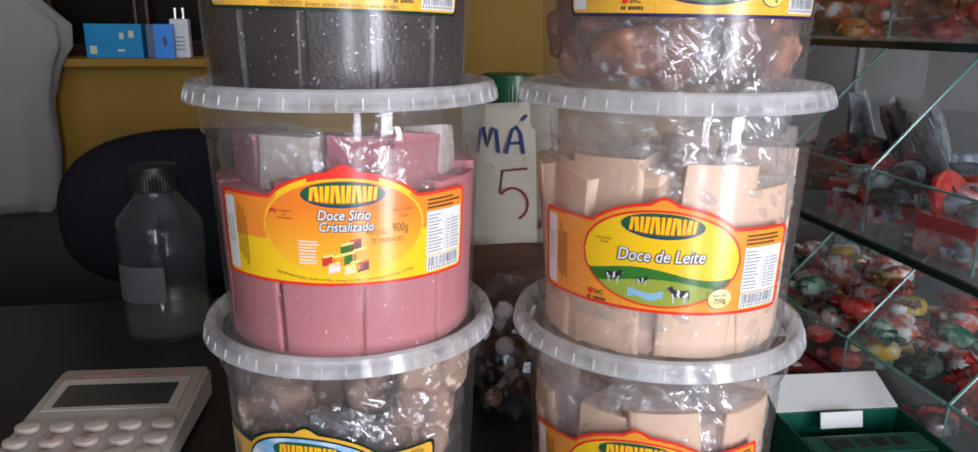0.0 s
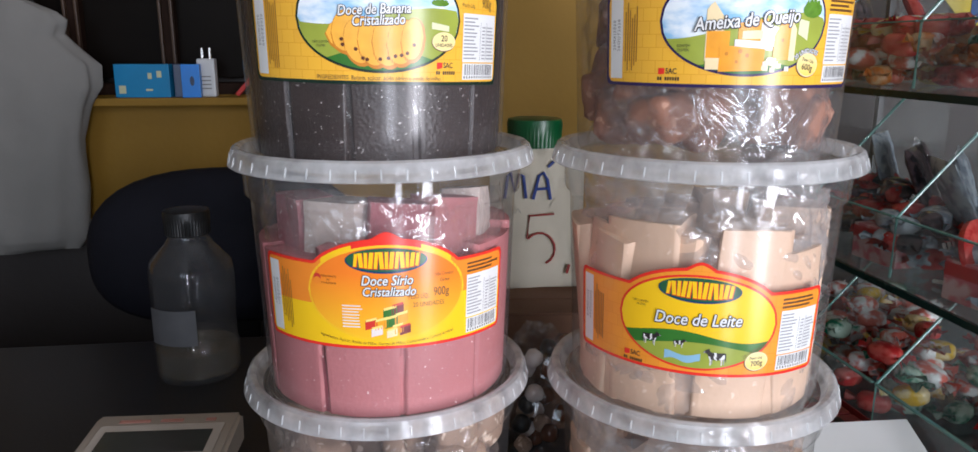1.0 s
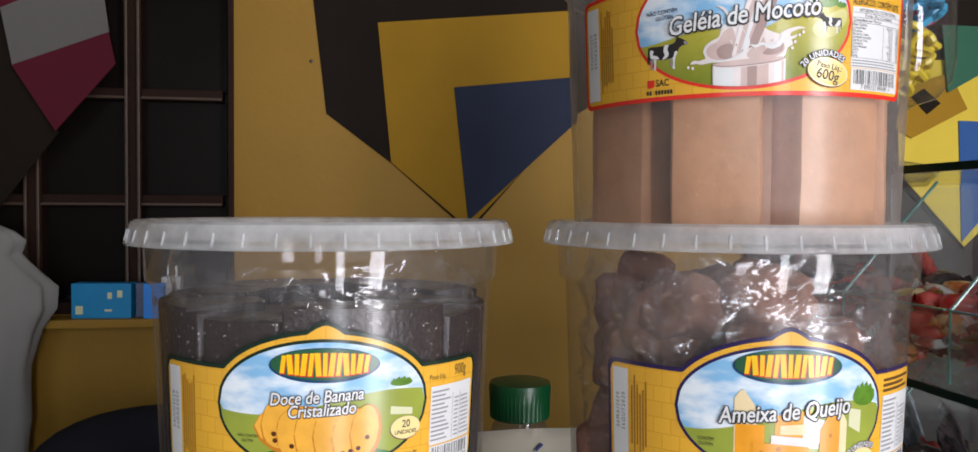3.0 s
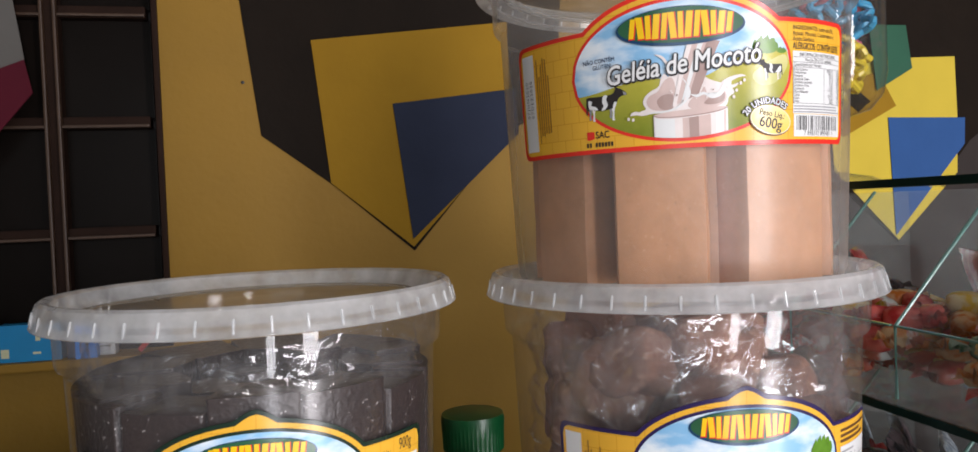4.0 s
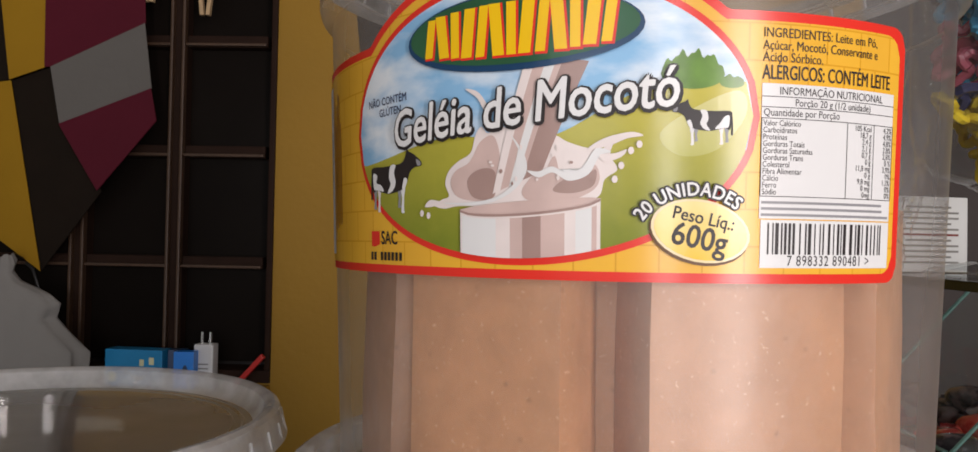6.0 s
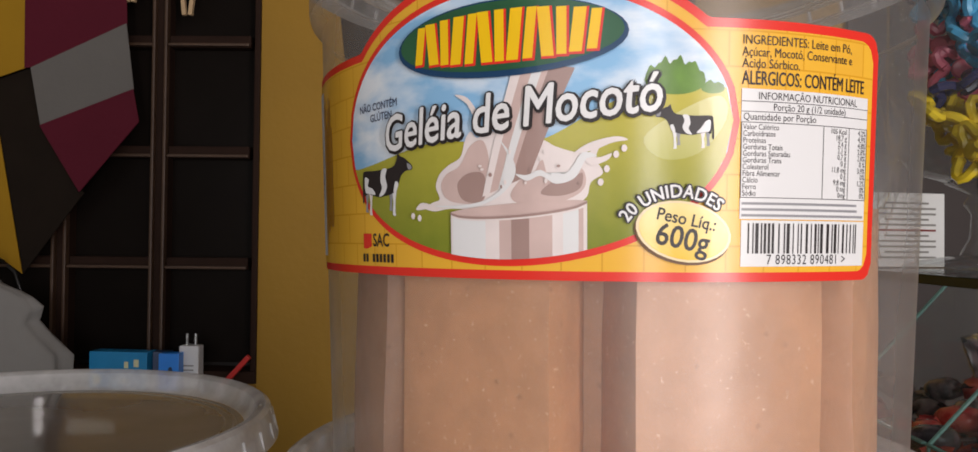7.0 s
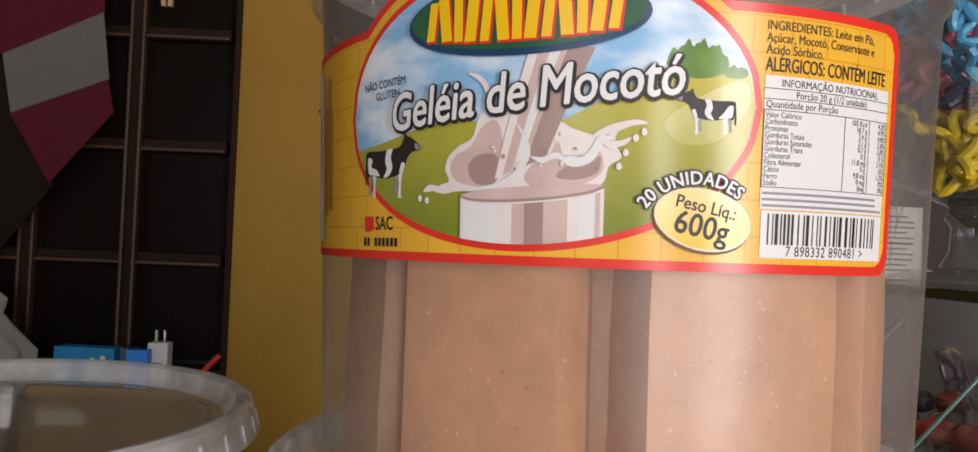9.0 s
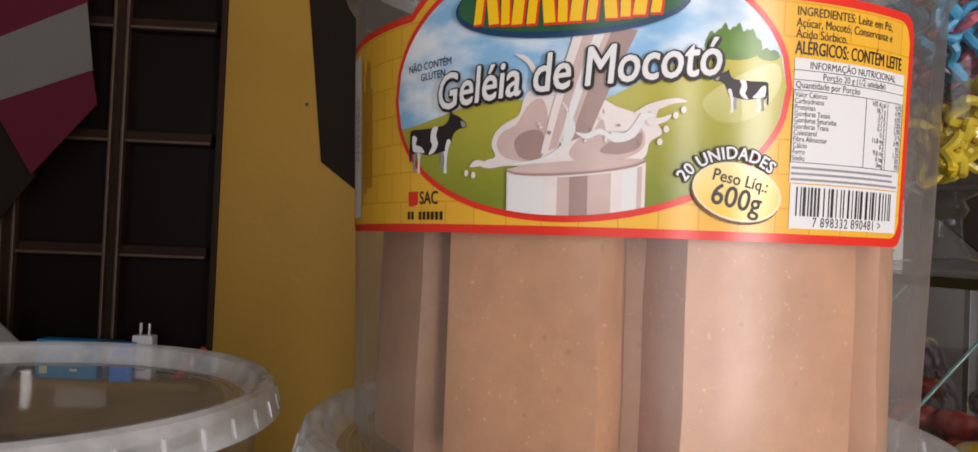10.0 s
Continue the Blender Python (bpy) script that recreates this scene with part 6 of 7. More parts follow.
def sill_things():
    z = WIN_B - 0.002
    b = thing("blue_carton", rm(-0.452, 0.836, z, -4), "bright blue carton with pale print on the window sill", "box")
    part("carton_body", box(0.082, 0.026, 0.050, (0, 0, 0), 0.001), "cyan", b)
    for x, w, zz, h in ((-0.030, 0.010, 0.006, 0.012), (0.012, 0.006, 0.028, 0.009), (0.026, 0.007, 0.030, 0.010), (0.010, 0.010, 0.010, 0.003)):
        part("print_bar", box(w, 0.0006, h, (x, -0.0134, zz)), "l_path", b)
    c = thing("navy_carton", rm(-0.398, 0.838, z, 10), "small navy carton on the window sill", "box")
    part("carton_body", box(0.022, 0.022, 0.050, (0, 0, 0), 0.001), "navy", c)
    d = thing("blue_carton", rm(-0.380, 0.822, z, 4), "small blue carton with a dark oval hole", "box")
    part("carton_body", box(0.027, 0.018, 0.050, (0, 0, 0), 0.001), "brightblue", d)
    hole = lathe([(0, 0), (0.0045, 0), (0.0045, 0.0006), (0, 0.0006)], 20)
    hole.transform(pose(0.002, -0.0092, 0.025, 90, 0, 0) @ Matrix.Diagonal((0.7, 1.6, 1, 1)))
    part("oval_hole", hole, "navy", d)
    p = thing("charger_plug", rm(-0.3605, 0.842, z, 0), "white charger plug standing on the window sill", "charger")
    part("plug_body", box(0.027, 0.020, 0.058, (0, 0, 0), 0.003), "whiteplastic", p)
    for x in (-0.006, 0.006):
        part("pin", tube([(x, 0, 0.056), (x, 0, 0.074)], 0.0022), "metal", p)
    for i in range(4):
        part("print_bar", box(0.014, 0.0006, 0.0018, (0, -0.0104, 0.012 + i * 0.006)), "pencil", p)
    r = thing("red_marker", rm(-0.303, 0.838, z), "red plastic stick leaning in the window's corner", "stick")
    bm = box(0.007, 0.008, 0.056, (0, 0, 0), 0.0015)
    bm.transform(pose(-0.014, 0, 0.002, 0, 42, 0))
    part("stick", bm, "redplastic", r)
    for v, zz in ((-0.454, 0.778), (-0.374, 0.760)):
        q = thing("clothes_peg", rm(v, 0.842, zz), "small wooden clothes peg hanging before the window", "clothes peg", "pegs before the window")
        for s in (-1, 1):
            bm = box(0.0055, 0.007, 0.060, (0, 0, 0), 0.0008)
            bm.transform(pose(s * 0.004, 0, 0, 0, s * 6, 0))
            part("jaw", bm, "clip", q)
        part("spring", tube([(-0.007, 0, 0.034), (0.007, 0, 0.034)], 0.002), "metal", q)


sill_things()


def office_chair():
    """A black padded chair behind the counter."""
    base = thing("office_chair", rm(-0.305, 0.68, FLOOR_Z, 2), "black padded office chair behind the counter", "chair")
    bm = bmesh.new()
    seg = 48
    cz, hw, hh = 1.050, 0.184, 0.113
    layers = [(0.0, 0.90), (-0.018, 0.98), (-0.030, 0.97), (-0.042, 0.90), (-0.050, 0.70), (-0.053, 0.35)]
    made = []
    for y, s in layers:
        ring = []
        for i in range(seg):
            t = 2 * math.pi * i / seg
            c, d = math.cos(t), math.sin(t)
            k2 = (abs(c) ** 2.7 + abs(d) ** 2.7) ** (-1 / 2.7)
            ring.append(bm.verts.new((hw * s * c * k2, y + 0.03 * (c * k2) ** 2 * -1, cz + hh * s * d * k2)))
        made.append(ring)
    for p, q in zip(made, made[1:]):
        for i in range(seg):
            bm.faces.new((p[i], p[(i + 1) % seg], q[(i + 1) % seg], q[i]))
    bm.faces.new(made[0][::-1])
    bm.faces.new(made[-1])
    bmesh.ops.recalc_face_normals(bm, faces=bm.faces)
    part("backrest", smooth(bm, 70), "chair", base)
    part("back_bar", box(0.05, 0.012, 0.46, (0, 0.012, 0.48), 0.003), "blackmetal", base)
    part("seat", box(0.42, 0.14, 0.06, (0, 0.08, 0.44), 0.02), "chair", base)
    part("column", tube([(0, 0.08, 0.06), (0, 0.08, 0.44)], 0.022, 14), "blackmetal", base)
    for i in range(5):
        a = 2 * math.pi * i / 5 + 1.5
        part("foot", tube([(0, 0.05, 0.07), (0.17 * math.cos(a), 0.05 + 0.10 * math.sin(a), 0.03)], 0.014), "blackmetal", base)
        part("castor", lathe([(0, 0), (0.018, 0.004), (0.02, 0.018), (0.012, 0.032), (0, 0.034)], 14), "blackmetal", base).location = (0.17 * math.cos(a), 0.05 + 0.10 * math.sin(a), 0.0)


office_chair()


# ---- things on the counter ----
def calculator():
    m = pose(-0.283, 0.060, 0.0, 0, 0, 6)
    base = thing("desk_calculator", m, "aged cream desk calculator with a dark grey screen", "calculator")
    w, l = 0.114, 0.165
    bm = slab([(-l / 2, 0.003), (-l / 2, 0.014), (-l / 2 + 0.004, 0.017), (l / 2 - 0.006, 0.030), (l / 2, 0.027), (l / 2 - 0.002, 0.003)], w)
    bmesh.ops.bevel(bm, geom=list(bm.edges), offset=0.003, segments=3, affect="EDGES")
    bm.transform(pose(w / 2, 0, 0, 0, 0, 90))
    part("case", smooth(bm, 40), "calc", base)
    slope = math.degrees(math.atan2(0.013, l - 0.010))
    top = pose(0, -l / 2 + 0.004, 0.0172, slope, 0, 0)

    def on_top(nm, sx, sy, sz, x, y, material, bevel=0.0008, parent=base, label=""):
        b2 = box(sx, sy, sz, (x, y, 0), bevel)
        b2.transform(top)
        return part(nm, b2, material, parent, label)

    on_top("screen_frame", 0.096, 0.044, 0.0010, 0.0, 0.118, "calc")
    on_top("screen", 0.082, 0.030, 0.0016, 0.0, 0.115, "calcscreen", 0.0005, label="dark grey display")
    for x, ww in ((-0.030, 0.030), (0.006, 0.022), (0.044, 0.010)):
        on_top("print_bar", ww * 0.8, 0.0042, 0.0004, x * 0.8, 0.1460, "keyink", 0.0)
    names = ["7", "8", "9", "", "", "4", "5", "6", "", "", "1", "2", "3", "", "", "0", "", "", "", ""]
    for r in range(5):
        for c in range(5):
            x, y = -0.0455 + 0.0228 * c, 0.0735 - 0.0175 * r
            k2 = lathe([(0, 0), (0.0092, 0), (0.0096, 0.002), (0.0088, 0.0042), (0.006, 0.0048), (0, 0.005)], 24)
            k2.transform(top @ pose(x, y, 0.0005) @ Matrix.Diagonal((0.88, 0.66, 0.8, 1)))
            key = part("key", k2, "calckey", base)
            s = names[(r - 1) * 5 + c] if r else ""
            if s:
                verts, faces = letters(s, 0.010)
                b3 = bmesh.new()
                vs = [b3.verts.new((vx, vy, 0.0045)) for vx, vy in verts]
                for f in faces:
                    b3.faces.new([vs[i] for i in f])
                b3.transform(top @ pose(x, y, 0.0005))
                part("digit", b3, "keyink", key)
    for x in (-0.045, 0.045):
        for y in (-0.07, 0.07):
            part("rubber_foot", lathe([(0, 0), (0.005, 0), (0.005, 0.0032), (0, 0.0032)], 14), "blackmetal", base).location = (x, y, 0)


calculator()


def bottle(x, y, r, shoulder, neck_r, neck_z, label, cap=None, cap_r=0.0, cap_h=0.0, level=0.0):
    base = thing("plastic_bottle", pose(x, y, 0.0, 0, 0, 12), label, "bottle")
    prof = [(0, 0.004), (r * 0.75, 0.002), (r * 0.9, 0.0), (r, 0.006), (r, shoulder * 0.30), (r * 0.96, shoulder * 0.34), (r * 0.96, shoulder * 0.60), (r, shoulder * 0.64), (r, shoulder * 0.92), (r * 0.94, shoulder), (neck_r * 1.15, neck_z - 0.012), (neck_r, neck_z - 0.006), (neck_r, neck_z)]
    bm = lathe(prof, 40, lambda i, j: -0.0022 * abs(math.sin(math.pi * i / 5)) if 3 <= j <= 9 else 0.0)
    part("bottle_wall", bm, "pet", base, "clear grey plastic")
    if level:
        bm = bmesh.new()
        cols = [[bm.verts.new(((r + 0.0006) * math.sin(a), -(r + 0.0006) * math.cos(a), z)) for z in (shoulder * 0.36, shoulder * 0.66)] for a in [radians(-58 + 7 * i) for i in range(11)]]
        for p0, p1 in zip(cols, cols[1:]):
            bm.faces.new((p0[0], p1[0], p1[1], p0[1]))
        part("bottle_label", smooth(bm), "faded", base, "faded grey paper label")
        part("liquid", lathe([(0, 0.006), (r * 0.93, 0.006), (r * 0.93, level), (0, level)], 40), clear_liquid, base, "pale liquid at the foot")
    if cap:
        grip = lambda i, j: -0.0006 if (i % 2 and 1 <= j <= 3) else 0.0
        part("cap", lathe([(cap_r * 0.9, neck_z - 0.004), (cap_r * 0.96, neck_z - 0.003), (cap_r * 0.97, neck_z + cap_h * 0.35), (cap_r, neck_z + cap_h * 0.8), (cap_r * 0.96, neck_z + cap_h * 0.97), (cap_r * 0.85, neck_z + cap_h), (0, neck_z + cap_h)], 96, grip), cap, base, "ribbed screw cap")


clear_liquid = clear("pale_liquid", (0.86, 0.80, 0.66), 0.22, (0.55, 0.50, 0.40), 0.05, 1.33)
bottle(-0.330, 0.290, 0.041, 0.118, 0.019, 0.148, "clear plastic bottle with faceted sides and a black cap", "blackmetal", 0.022, 0.020, level=0.030)
bottle(0.008, 0.330, 0.036, 0.180, 0.021, 0.226, "clear plastic bottle with a wide green cap", "greencap", 0.0275, 0.028)


def price_sign():
    """A sheet of paper that leans on the bottle, with letters written by marker."""
    base = thing("price_sign", pose(0.008, 0.238, 0.106, -5, 0, 1), "cream paper price sign with hand-written marker letters", "sign")
    bm = bmesh.new()
    n = 14
    w, h = 0.084, 0.126
    grid = [[bm.verts.new((-w / 2 + w * i / n, 0.004 * math.sin(i / n * 3.1) + 0.0016 * noise.noise(Vector((i * 0.4, j * 0.4, 2))), h * j / n + 0.004 * i / n)) for j in range(n + 1)] for i in range(n + 1)]
    for i in range(n):
        for j in range(n):
            bm.faces.new((grid[i][j], grid[i + 1][j], grid[i + 1][j + 1], grid[i][j + 1]))
    bmesh.ops.solidify(bm, geom=list(bm.faces), thickness=0.0003)
    part("sheet", smooth(bm, 60), "paper", base)

    def stroke(pts, r, m):
        part("marker_stroke", tube([(x, 0.004 * math.sin((x + w / 2) / w * 3.1) - 0.0018, z) for x, z in pts], r, 6), m, base)

    t = 0.096
    stroke([(-0.0285, t - 0.012), (-0.0260, t + 0.008), (-0.0235, t + 0.011), (-0.0195, t - 0.006), (-0.0150, t + 0.010), (-0.0120, t + 0.008), (-0.0095, t - 0.012)], 0.0015, "blueink")
    stroke([(-0.003, t - 0.013), (0.002, t + 0.008), (0.006, t + 0.011), (0.0095, t + 0.005), (0.0125, t - 0.013)], 0.0015, "blueink")
    stroke([(-0.001, t - 0.004), (0.0115, t - 0.003)], 0.0014, "blueink")
    stroke([(0.010, t + 0.016), (0.015, t + 0.021)], 0.0013, "blueink")
    c = 0.044
    five = [(0.016, c + 0.026), (-0.006, c + 0.024), (-0.008, c + 0.004)]
    five += [(-0.008 + 0.0125 + 0.0135 * math.sin(a) - 0.001, c - 0.006 + 0.0145 * math.cos(a)) for a in [-0.9 + 0.36 * i for i in range(11)]]
    stroke(five, 0.0011, "redink")
    stroke([(0.030, c - 0.020), (0.028, c - 0.028)], 0.0013, "redink")
    stroke([(-0.022, c + 0.030), (-0.019, c + 0.026), (-0.017, c + 0.031), (-0.014, c + 0.027)], 0.0003, "pencil")


price_sign()


def carton_between():
    base = thing("cardboard_box", pose(0.018, 0.215, 0.0, 0, 0, 4), "brown cardboard box behind the stacks of tubs", "box")
    part("box_body", box(0.095, 0.075, 0.104, (0, 0, 0), 0.0015), "carton", base)
    for y in (-0.019, 0.019):
        part("flap", box(0.093, 0.036, 0.0016, (0, y, 0.1042), 0.0004), "carton", base)
    rng = random.Random(31)
    bag = thing("clear_bag", pose(0.010, 0.135, 0.0, 0, 0, 0), "crumpled clear bag with small dark sweets behind the tubs", "bag")
    bm = bmesh.new()
    bmesh.ops.create_icosphere(bm, subdivisions=4, radius=1.0)
    for v in bm.verts:
        d = 1 + 0.30 * noise.noise(v.co * 2.6) + 0.14 * noise.noise(v.co * 7.0)
        v.co = Vector((v.co.x * 0.034 * d, v.co.y * 0.030 * d, max(0.0, 0.052 + v.co.z * 0.056 * d)))
    part("film", bm, "film", bag, "crinkled clear film")
    for i in range(26):
        bm = bmesh.new()
        bmesh.ops.create_icosphere(bm, subdivisions=2, radius=0.0075)
        for v in bm.verts:
            v.co *= 1 + 0.2 * noise.noise(v.co * 160 + Vector((i, 0, 0)))
        bm.transform(pose(rng.uniform(-0.02, 0.02), rng.uniform(-0.016, 0.016), 0.009 + 0.085 * i / 26))
        part("sweet", smooth(bm, 80), ("blackmetal", "l_brown", "coco", "l_milklight")[i % 4], bag)


carton_between()


def gum_box(v, u, rz, w, l, h, main, label, rows):
    """An open cardboard tray with flat packets in it and its white flap up."""
    base = thing("gum_box", rm(v, u, 0.0, rz), label, "box", "gum boxes by the glass case")
    part("tray_floor", box(w, l, 0.0012, (0, 0, 0)), main, base)
    for x in (-w / 2, w / 2):
        part("tray_side", box(0.0012, l, h, (x, 0, 0), 0.0003), main, base)
    for y in (-l / 2, l / 2):
        part("tray_end", box(w - 0.0014, 0.0012, h, (0, y, 0), 0.0003), main, base)
    lid = box(w, 0.0012, 0.033, (0, 0, 0), 0.0003)
    lid.transform(pose(0, l / 2 + 0.0008, h + 0.0004, -66, 0, 0))
    part("back_flap", lid, "whitecard", base, "white inside of the open flap")
    tab = box(w * 0.34, 0.0012, h * 0.34, (0, 0, 0), 0.0003)
    tab.transform(pose(-w * 0.04, l / 2 - 0.012, h * 0.80, -12, 0, 0))
    part("tab", tab, "whitecard", base)
    for i in range(rows):
        y = -l / 2 + 0.012 + i * (l - 0.03) / rows
        bm = box(w - 0.008, (l - 0.034) / rows - 0.001, h * 0.88, (0, y + 0.004, 0.0014), 0.002)
        pk = part("packet", bm, main, base)
        for j, (x, ww) in enumerate(((-0.022, 0.005), (-0.014, 0.009), (-0.004, 0.007), (0.006, 0.009), (0.017, 0.008))):
            part("logo_bar", box(ww * w / 0.09, (l - 0.034) / rows * (0.45 if j else 0.7), 0.0005, (x * w / 0.075, y + 0.004, 0.0014 + h * 0.88)), "whitecard" if i % 2 else "blackcard", pk)


gum_box(0.2495, -0.018, -2, 0.092, 0.106, 0.034, "greencard", "open dark green cardboard box of gum packets", 3)
gum_box(0.250, 0.132, 2, 0.086, 0.085, 0.030, "redcard", "open dark red cardboard box of gum packets", 3)


# ---- sweets in the glass case ----
def candy_ink(name, c1, c2):
    """A printed sweet wrapper, each with a tone of its own."""
    m, n, k = mat(name)
    b = n["Principled BSDF"]
    b.inputs["Roughness"].default_value = 0.22
    tc, ns, rp, oi = n.new("ShaderNodeTexCoord"), n.new("ShaderNodeTexNoise"), n.new("ShaderNodeValToRGB"), n.new("ShaderNodeObjectInfo")
    ns.inputs["Scale"].default_value = 90.0
    rp.color_ramp.elements[0].position, rp.color_ramp.elements[1].position = 0.42, 0.56
    rp.color_ramp.elements[0].color, rp.color_ramp.elements[1].color = (*c1, 1), (*c2, 1)
    va = n.new("ShaderNodeVectorMath")
    va.operation = "ADD"
    k.new(tc.outputs["Object"], va.inputs[0])
    k.new(oi.outputs["Random"], va.inputs[1])
    k.new(va.outputs[0], ns.inputs["Vector"])
    k.new(ns.outputs["Fac"], rp.inputs["Fac"])
    k.new(rp.outputs["Color"], b.inputs["Base Color"])
    return m


WRAPS = dict(red=candy_ink("red_wrapper", (0.45, 0.02, 0.02), (0.62, 0.10, 0.08)), orange=candy_ink("orange_wrapper", (0.62, 0.16, 0.015), (0.70, 0.42, 0.22)),
             yellow=candy_ink("yellow_wrapper", (0.66, 0.40, 0.02), (0.70, 0.55, 0.30)), white=candy_ink("white_wrapper", (0.74, 0.73, 0.71), (0.60, 0.14, 0.10)),
             green=candy_ink("green_wrapper", (0.01, 0.13, 0.07), (0.35, 0.45, 0.36)), pink=candy_ink("pink_wrapper", (0.60, 0.16, 0.18), (0.66, 0.42, 0.40)),
             dark=candy_ink("dark_wrapper", (0.03, 0.025, 0.03), (0.16, 0.11, 0.12)), grey=candy_ink("clear_blue_wrapper", (0.26, 0.30, 0.36), (0.52, 0.57, 0.62)))


def candy(name, kind, seed):
    """A sweet in a twisted wrapper: body and two fanned ends."""
    rng = random.Random(seed)
    base = thing("wrapped_sweet", pose(0, 0, -5), name, "sweet", "sweets in the glass case")
    bm = bmesh.new()
    bmesh.ops.create_icosphere(bm, subdivisions=3, radius=1.0)
    off = Vector((seed, 2.0 * seed, 0))
    for v in bm.verts:
        p = v.co
        k2 = (abs(p.x) ** 4 + abs(p.y) ** 4 + abs(p.z) ** 4) ** -0.25 * 0.55 + 0.45
        d = k2 * (1 + 0.10 * noise.noise(p * 3.4 + off))
        v.co = Vector((p.x * 0.0145 * d, p.y * 0.0100 * d, 0.0085 + p.z * 0.0085 * d))
    part("sweet_body", smooth(bm, 50), WRAPS[kind], base)
    for s in (-1, 1):
        bm = bmesh.new()
        n = 9
        inner = [bm.verts.new((s * 0.0125, (i / (n - 1) - 0.5) * 0.004, 0.0085 + 0.001 * (i % 2))) for i in range(n)]
        outer = [bm.verts.new((s * (0.0235 + rng.uniform(-0.002, 0.002)), (i / (n - 1) - 0.5) * 0.021, 0.0085 + rng.uniform(-0.004, 0.004) + 0.003 * (i % 2))) for i in range(n)]
        for i in range(n - 1):
            bm.faces.new((inner[i], outer[i], outer[i + 1], inner[i + 1]))
        bmesh.ops.solidify(bm, geom=list(bm.faces), thickness=0.0003)
        part("wrapper_end", bm, WRAPS[kind], base)
    return base


def heap(protos, z, v0, v1, u0, u1, count, seed, layers=3):
    rng = random.Random(seed)
    for i in range(count):
        lay = i * layers // count
        back = rng.random()
        v = v0 + (v1 - v0) * back
        zz = z + 0.0005 + 0.0125 * lay + 0.010 * back * (lay > 0)
        m = rm(v, rng.uniform(u0, u1), zz, rng.uniform(0, 360)) @ pose(0, 0, 0, rng.uniform(-18, 18) * (lay > 0), rng.uniform(-18, 18) * (lay > 0), 0)
        copy_thing(rng.choice(protos), m)


NAMES = dict(red="red wrapped sweet in the glass case", orange="orange wrapped sweet in the glass case", yellow="yellow wrapped sweet in the glass case", white="white and red wrapped sweet in the glass case",
             green="green wrapped sweet in the glass case", pink="pink wrapped sweet in the glass case", dark="dark brown wrapped sweet in the glass case", grey="sweet in clear bluish film in the glass case")
PROTO = {k2: candy(NAMES[k2], k2, i + 1) for i, k2 in enumerate(NAMES)}


def choose(s):
    return [PROTO[k2] for k2 in s.split()]


for u0, u1, kinds, n, seed in ((-0.14, -0.02, "orange yellow red green", 38, 41), (0.016, 0.096, "orange yellow red white orange green", 44, 42), (0.130, 0.212, "orange red white yellow red", 42, 43), (0.245, 0.328, "red dark red", 34, 44), (0.360, 0.440, "dark red", 18, 45)):
    heap(choose(kinds), SHELVES[1], CASE_V + 0.022, CASE_V + 0.15, u0, u1, n, seed, 4)
for u0, u1, kinds, n, seed in ((-0.14, -0.02, "red pink red", 28, 51), (0.016, 0.096, "red pink grey grey", 30, 52), (0.130, 0.212, "grey dark red grey", 32, 53), (0.245, 0.328, "dark red dark", 22, 54), (0.360, 0.440, "dark", 14, 55)):
    heap(choose(kinds), SHELVES[0], CASE_V + 0.028, CASE_V + 0.14, u0, u1, n, seed)
for u0, u1, kinds, n, seed in ((0.016, 0.096, "dark red", 14, 61), (0.130, 0.215, "white green red yellow white white green", 44, 62), (0.245, 0.328, "white green white red yellow", 34, 63)):
    heap(choose(kinds), 0.004, CASE_V + 0.028, CASE_V + 0.15, u0, u1, n, seed, 5 if seed > 61 else 2)
for ob in PROTO.values():
    for o in (*ob.children_recursive, ob):
        bpy.data.objects.remove(o)


def lolly(v, u, z, m):
    base = thing("lollipop", rm(v, u, z, 25), "flat round red lollipop with pale print in the glass case", "lollipop")
    bm = lathe([(0, 0), (0.024, 0), (0.027, 0.002), (0.027, 0.006), (0.024, 0.008), (0, 0.0085)], 40)
    bm.transform(pose(0, 0, 0.030, 68, 0, 0))
    part("disc", bm, m, base)
    for i in range(4):
        b2 = box(0.004, 0.0005, 0.008, (-0.011 + i * 0.007, -0.0085, 0.034))
        b2.transform(pose(0, 0, 0, -22, 0, 0) @ pose(0, 0.012, 0.0))
        part("print_bar", b2, "l_milklight", base)
    part("stick", tube([(0, 0, 0.006), (0.004, 0.03, 0.003)], 0.0016), "whitecard", base)


lolly(CASE_V + 0.040, 0.068, SHELVES[0], WRAPS["red"])


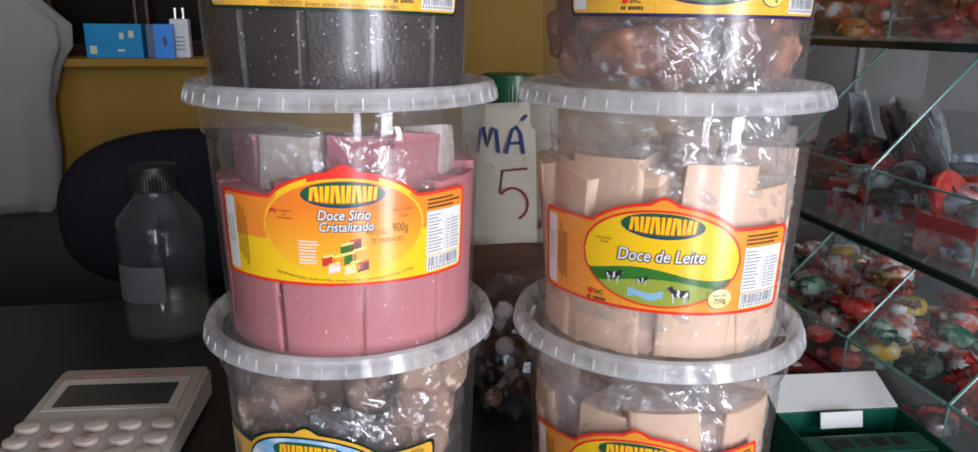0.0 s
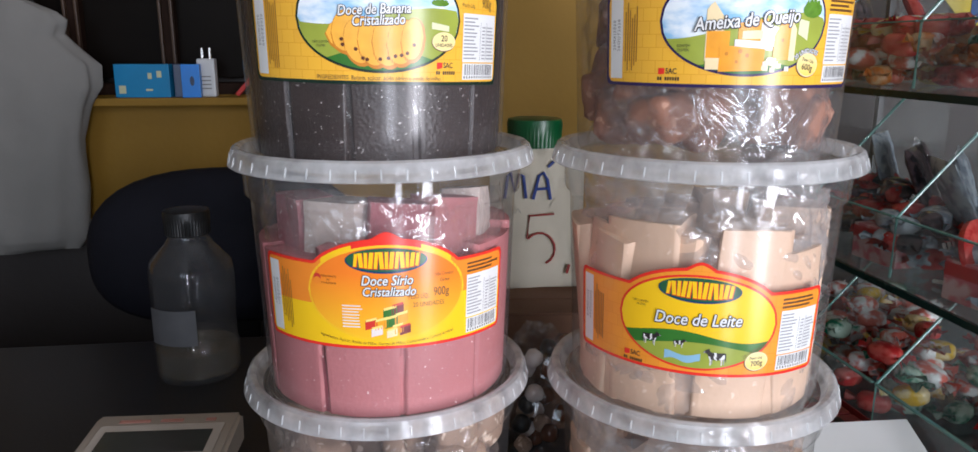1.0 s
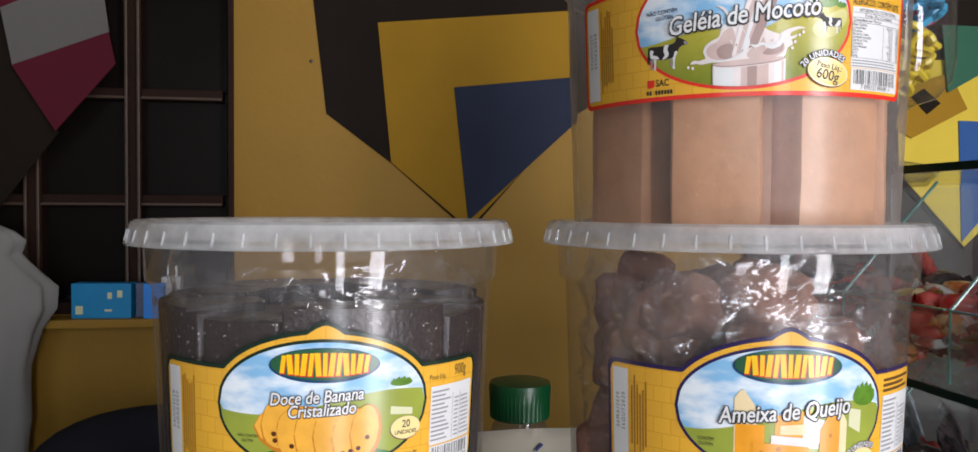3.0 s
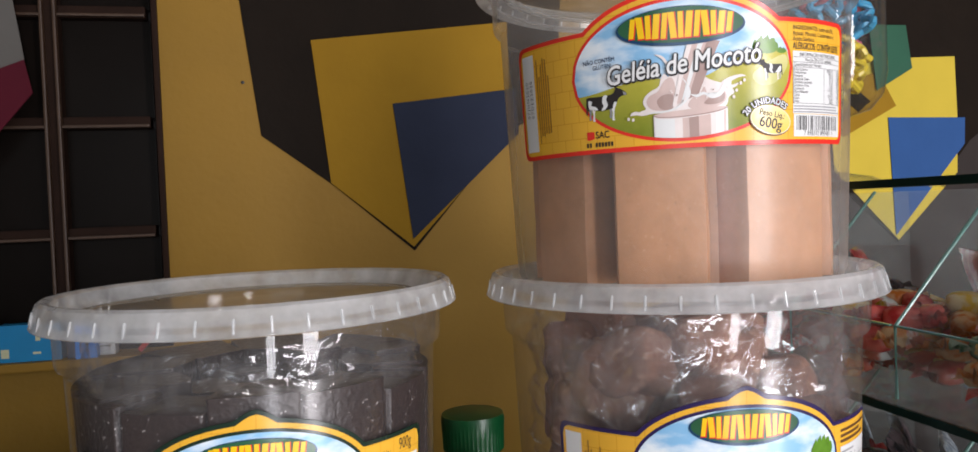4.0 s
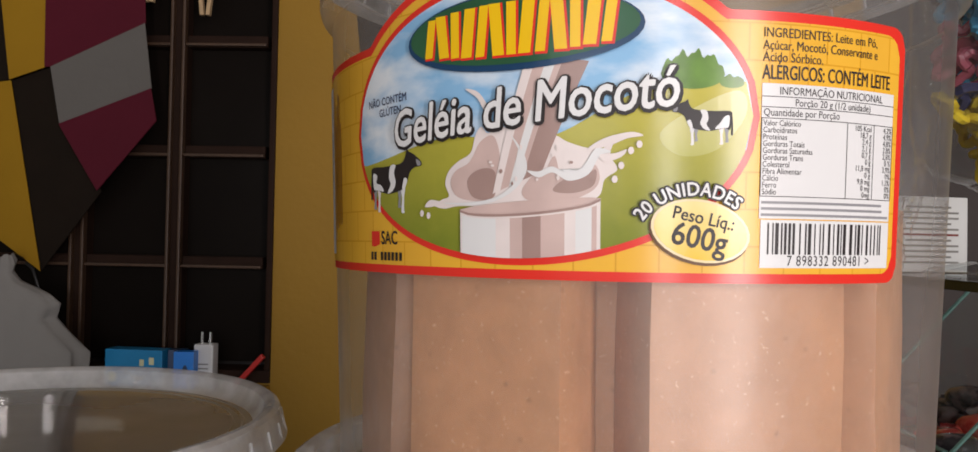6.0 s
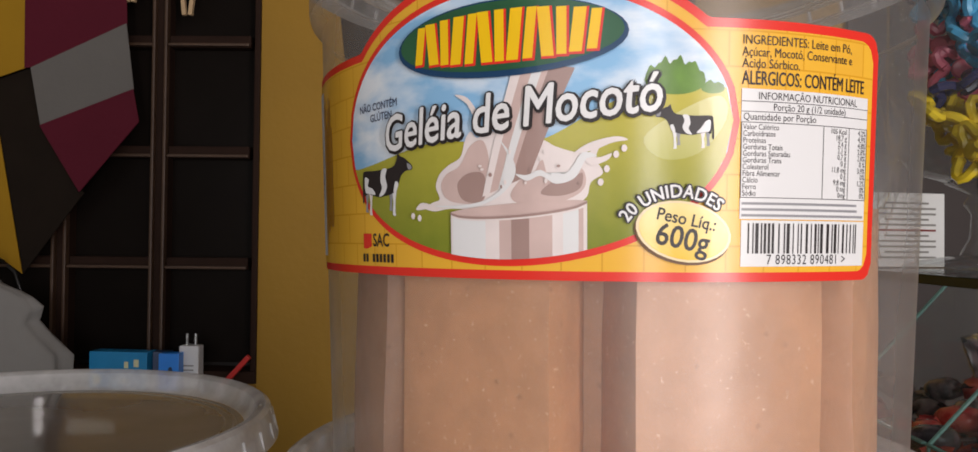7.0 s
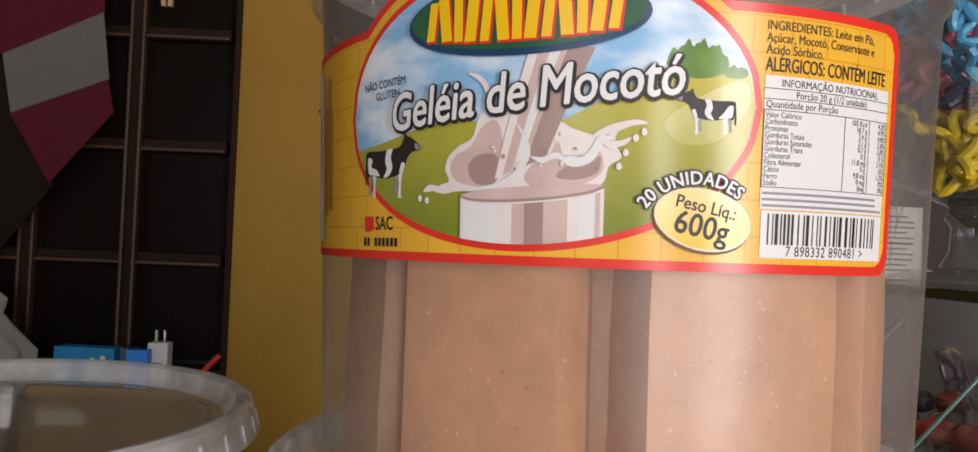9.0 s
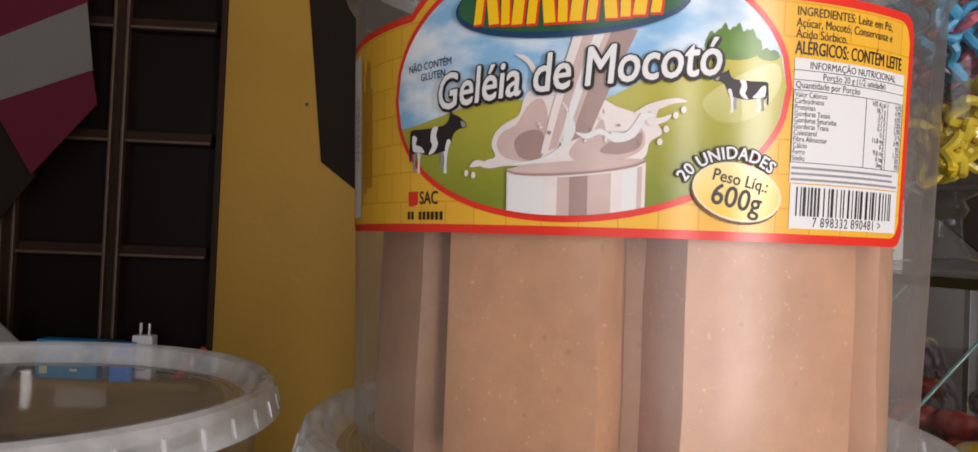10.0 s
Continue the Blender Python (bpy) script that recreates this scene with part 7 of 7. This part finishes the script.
def packet(v, u, z, rz, lean, kind, label, sx=0.06, sz=0.065):
    """A sealed flat packet that leans back on its fellows."""
    base = thing("sweet_packet", rm(v, u, z, rz), label, "packet", "packets in the glass case")
    bm = bmesh.new()
    n = 12
    rows = []
    for side in (-1, 1):
        rows.append([[bm.verts.new(((i / n - 0.5) * sx, side * (0.0055 * (1 - (2 * i / n - 1) ** 4) * (1 - (2 * j / n - 1) ** 6) + 0.0003) + 0.0012 * noise.noise(Vector((i * 0.9, j * 0.9, side + v * 90))), j / n * sz)) for j in range(n + 1)] for i in range(n + 1)])
    for s, g in enumerate(rows):
        for i in range(n):
            for j in range(n):
                q = (g[i][j], g[i + 1][j], g[i + 1][j + 1], g[i][j + 1])
                bm.faces.new(q if s else q[::-1])
    for i in range(n):
        bm.faces.new((rows[0][i][0], rows[0][i + 1][0], rows[1][i + 1][0], rows[1][i][0]))
        bm.faces.new((rows[0][i][n], rows[1][i][n], rows[1][i + 1][n], rows[0][i + 1][n]))
        bm.faces.new((rows[0][0][i], rows[1][0][i], rows[1][0][i + 1], rows[0][0][i + 1]))
        bm.faces.new((rows[0][n][i], rows[0][n][i + 1], rows[1][n][i + 1], rows[1][n][i]))
    bmesh.ops.recalc_face_normals(bm, faces=bm.faces)
    bm.transform(pose(0, 0, 0.004, lean, 0, 0))
    part("pouch", smooth(bm, 60), WRAPS[kind], base)


rng = random.Random(77)
for i, (v, u, z, kind) in enumerate(((0.40, 0.15, 0, "grey"), (0.43, 0.18, 0, "grey"), (0.41, 0.205, 0, "dark"), (0.44, 0.06, 0, "grey"), (0.42, 0.03, 0, "pink"), (0.45, 0.26, 0, "dark"), (0.44, 0.31, 0, "grey"),
                                     (0.44, 0.08, 1, "orange"), (0.45, 0.17, 1, "red"), (0.45, 0.29, 1, "red"), (0.46, 0.40, 1, "dark"), (0.45, 0.02, 1, "red"))):
    packet(v, u, SHELVES[z] + 0.026, 60 + rng.uniform(-20, 20), -24 + rng.uniform(-8, 8), kind, {"grey": "clear bluish sweet packet leaning in the glass case", "dark": "dark sweet packet leaning in the glass case", "pink": "pink sweet packet leaning in the glass case", "orange": "orange sweet packet leaning in the glass case", "red": "red sweet packet leaning in the glass case"}[kind])

for k2, (v, u) in enumerate(((0.335, 0.165), (0.33, 0.045))):
    base = thing("pink_carton", rm(v, u, SHELVES[0], 8), "small pink and red carton of sweets in the case", "box")
    part("carton_body", box(0.022, 0.050, 0.030, (0, 0, 0), 0.001), WRAPS["pink"], base)
    part("band", box(0.0226, 0.0506, 0.010, (0, 0, 0.018), 0.0008), "redplastic", base)


# ---- on top of the glass case ----
def gummy(kind, label, m, seed, group):
    base = thing("flower_gummy", m, label, "gummy", group)
    pts = []
    for i in range(41):
        t = 2 * math.pi * i / 40
        r = 0.013 + 0.0045 * math.cos(5 * t + seed)
        pts.append((r * math.cos(t), r * math.sin(t), 0.003 * math.sin(3 * t + seed)))
    part("loop", tube(pts, 0.0030, 7), kind, base)
    part("heart", lathe([(0, -0.003), (0.005, -0.002), (0.006, 0), (0.005, 0.002), (0, 0.003)], 16), kind, base)


def candy_jar(v, u):
    z = SHELVES[2] + 0.0005
    base = thing("candy_jar", rm(v, u, z), "footed glass jar full of bright flower-shaped gummies", "jar")
    part("foot", lathe([(0, 0), (0.044, 0), (0.046, 0.002), (0.040, 0.005), (0.014, 0.010), (0.009, 0.020), (0.008, 0.034), (0.012, 0.040), (0.009, 0.046), (0.022, 0.053)], 64), "jarglass", base)
    part("bowl", lathe([(0.0, 0.055), (0.022, 0.054), (0.040, 0.060), (0.050, 0.072), (0.053, 0.090), (0.053, 0.165), (0.050, 0.180), (0.046, 0.186), (0.046, 0.196), (0.048, 0.198)], 64), "jarglass", base)
    part("jar_lid", lathe([(0.050, 0.197), (0.051, 0.203), (0.046, 0.212), (0.020, 0.222), (0.010, 0.226), (0.012, 0.238), (0.0, 0.244)], 64), "jarglass", base)
    rng = random.Random(5)
    inks = dict(yellow=plain("yellow_gummy", (0.72, 0.52, 0.03), 0.25, vary=0.15), pink=plain("pink_gummy", (0.66, 0.14, 0.20), 0.25, vary=0.15), blue=plain("blue_gummy", (0.06, 0.33, 0.55), 0.25, vary=0.15), navy=plain("dark_gummy", (0.03, 0.03, 0.08), 0.25, vary=0.15))
    for i in range(46):
        zz = 0.070 + 0.105 * i / 46
        kind = "yellow" if i < 17 else rng.choice(("pink", "navy", "blue")) if i < 26 else rng.choice(("blue", "blue", "pink", "navy"))
        a, r = rng.uniform(0, 6.28), 0.033 * math.sqrt(rng.random())
        gummy(inks[kind], kind.replace("navy", "dark") + " flower-shaped gummy in the glass jar", rm(v + r * math.cos(a), u + r * math.sin(a), z + zz) @ pose(0, 0, 0, rng.uniform(20, 90), rng.uniform(-30, 30), rng.uniform(0, 360)), i, "gummies in the jar")


candy_jar(0.352, 0.250)
card = thing("printed_card", rm(0.345, 0.345, SHELVES[2] + 0.0005, 14), "white printed carton on top of the glass case", "box")
part("carton_body", box(0.060, 0.030, 0.052, (0, 0, 0), 0.001), "whitecard", card)
for i in range(11):
    part("print_bar", box(0.048 - 0.012 * (i % 3 == 1), 0.0005, 0.0014, (-0.002, -0.0153, 0.006 + i * 0.0038)), "redink" if i == 5 else "pencil", card)
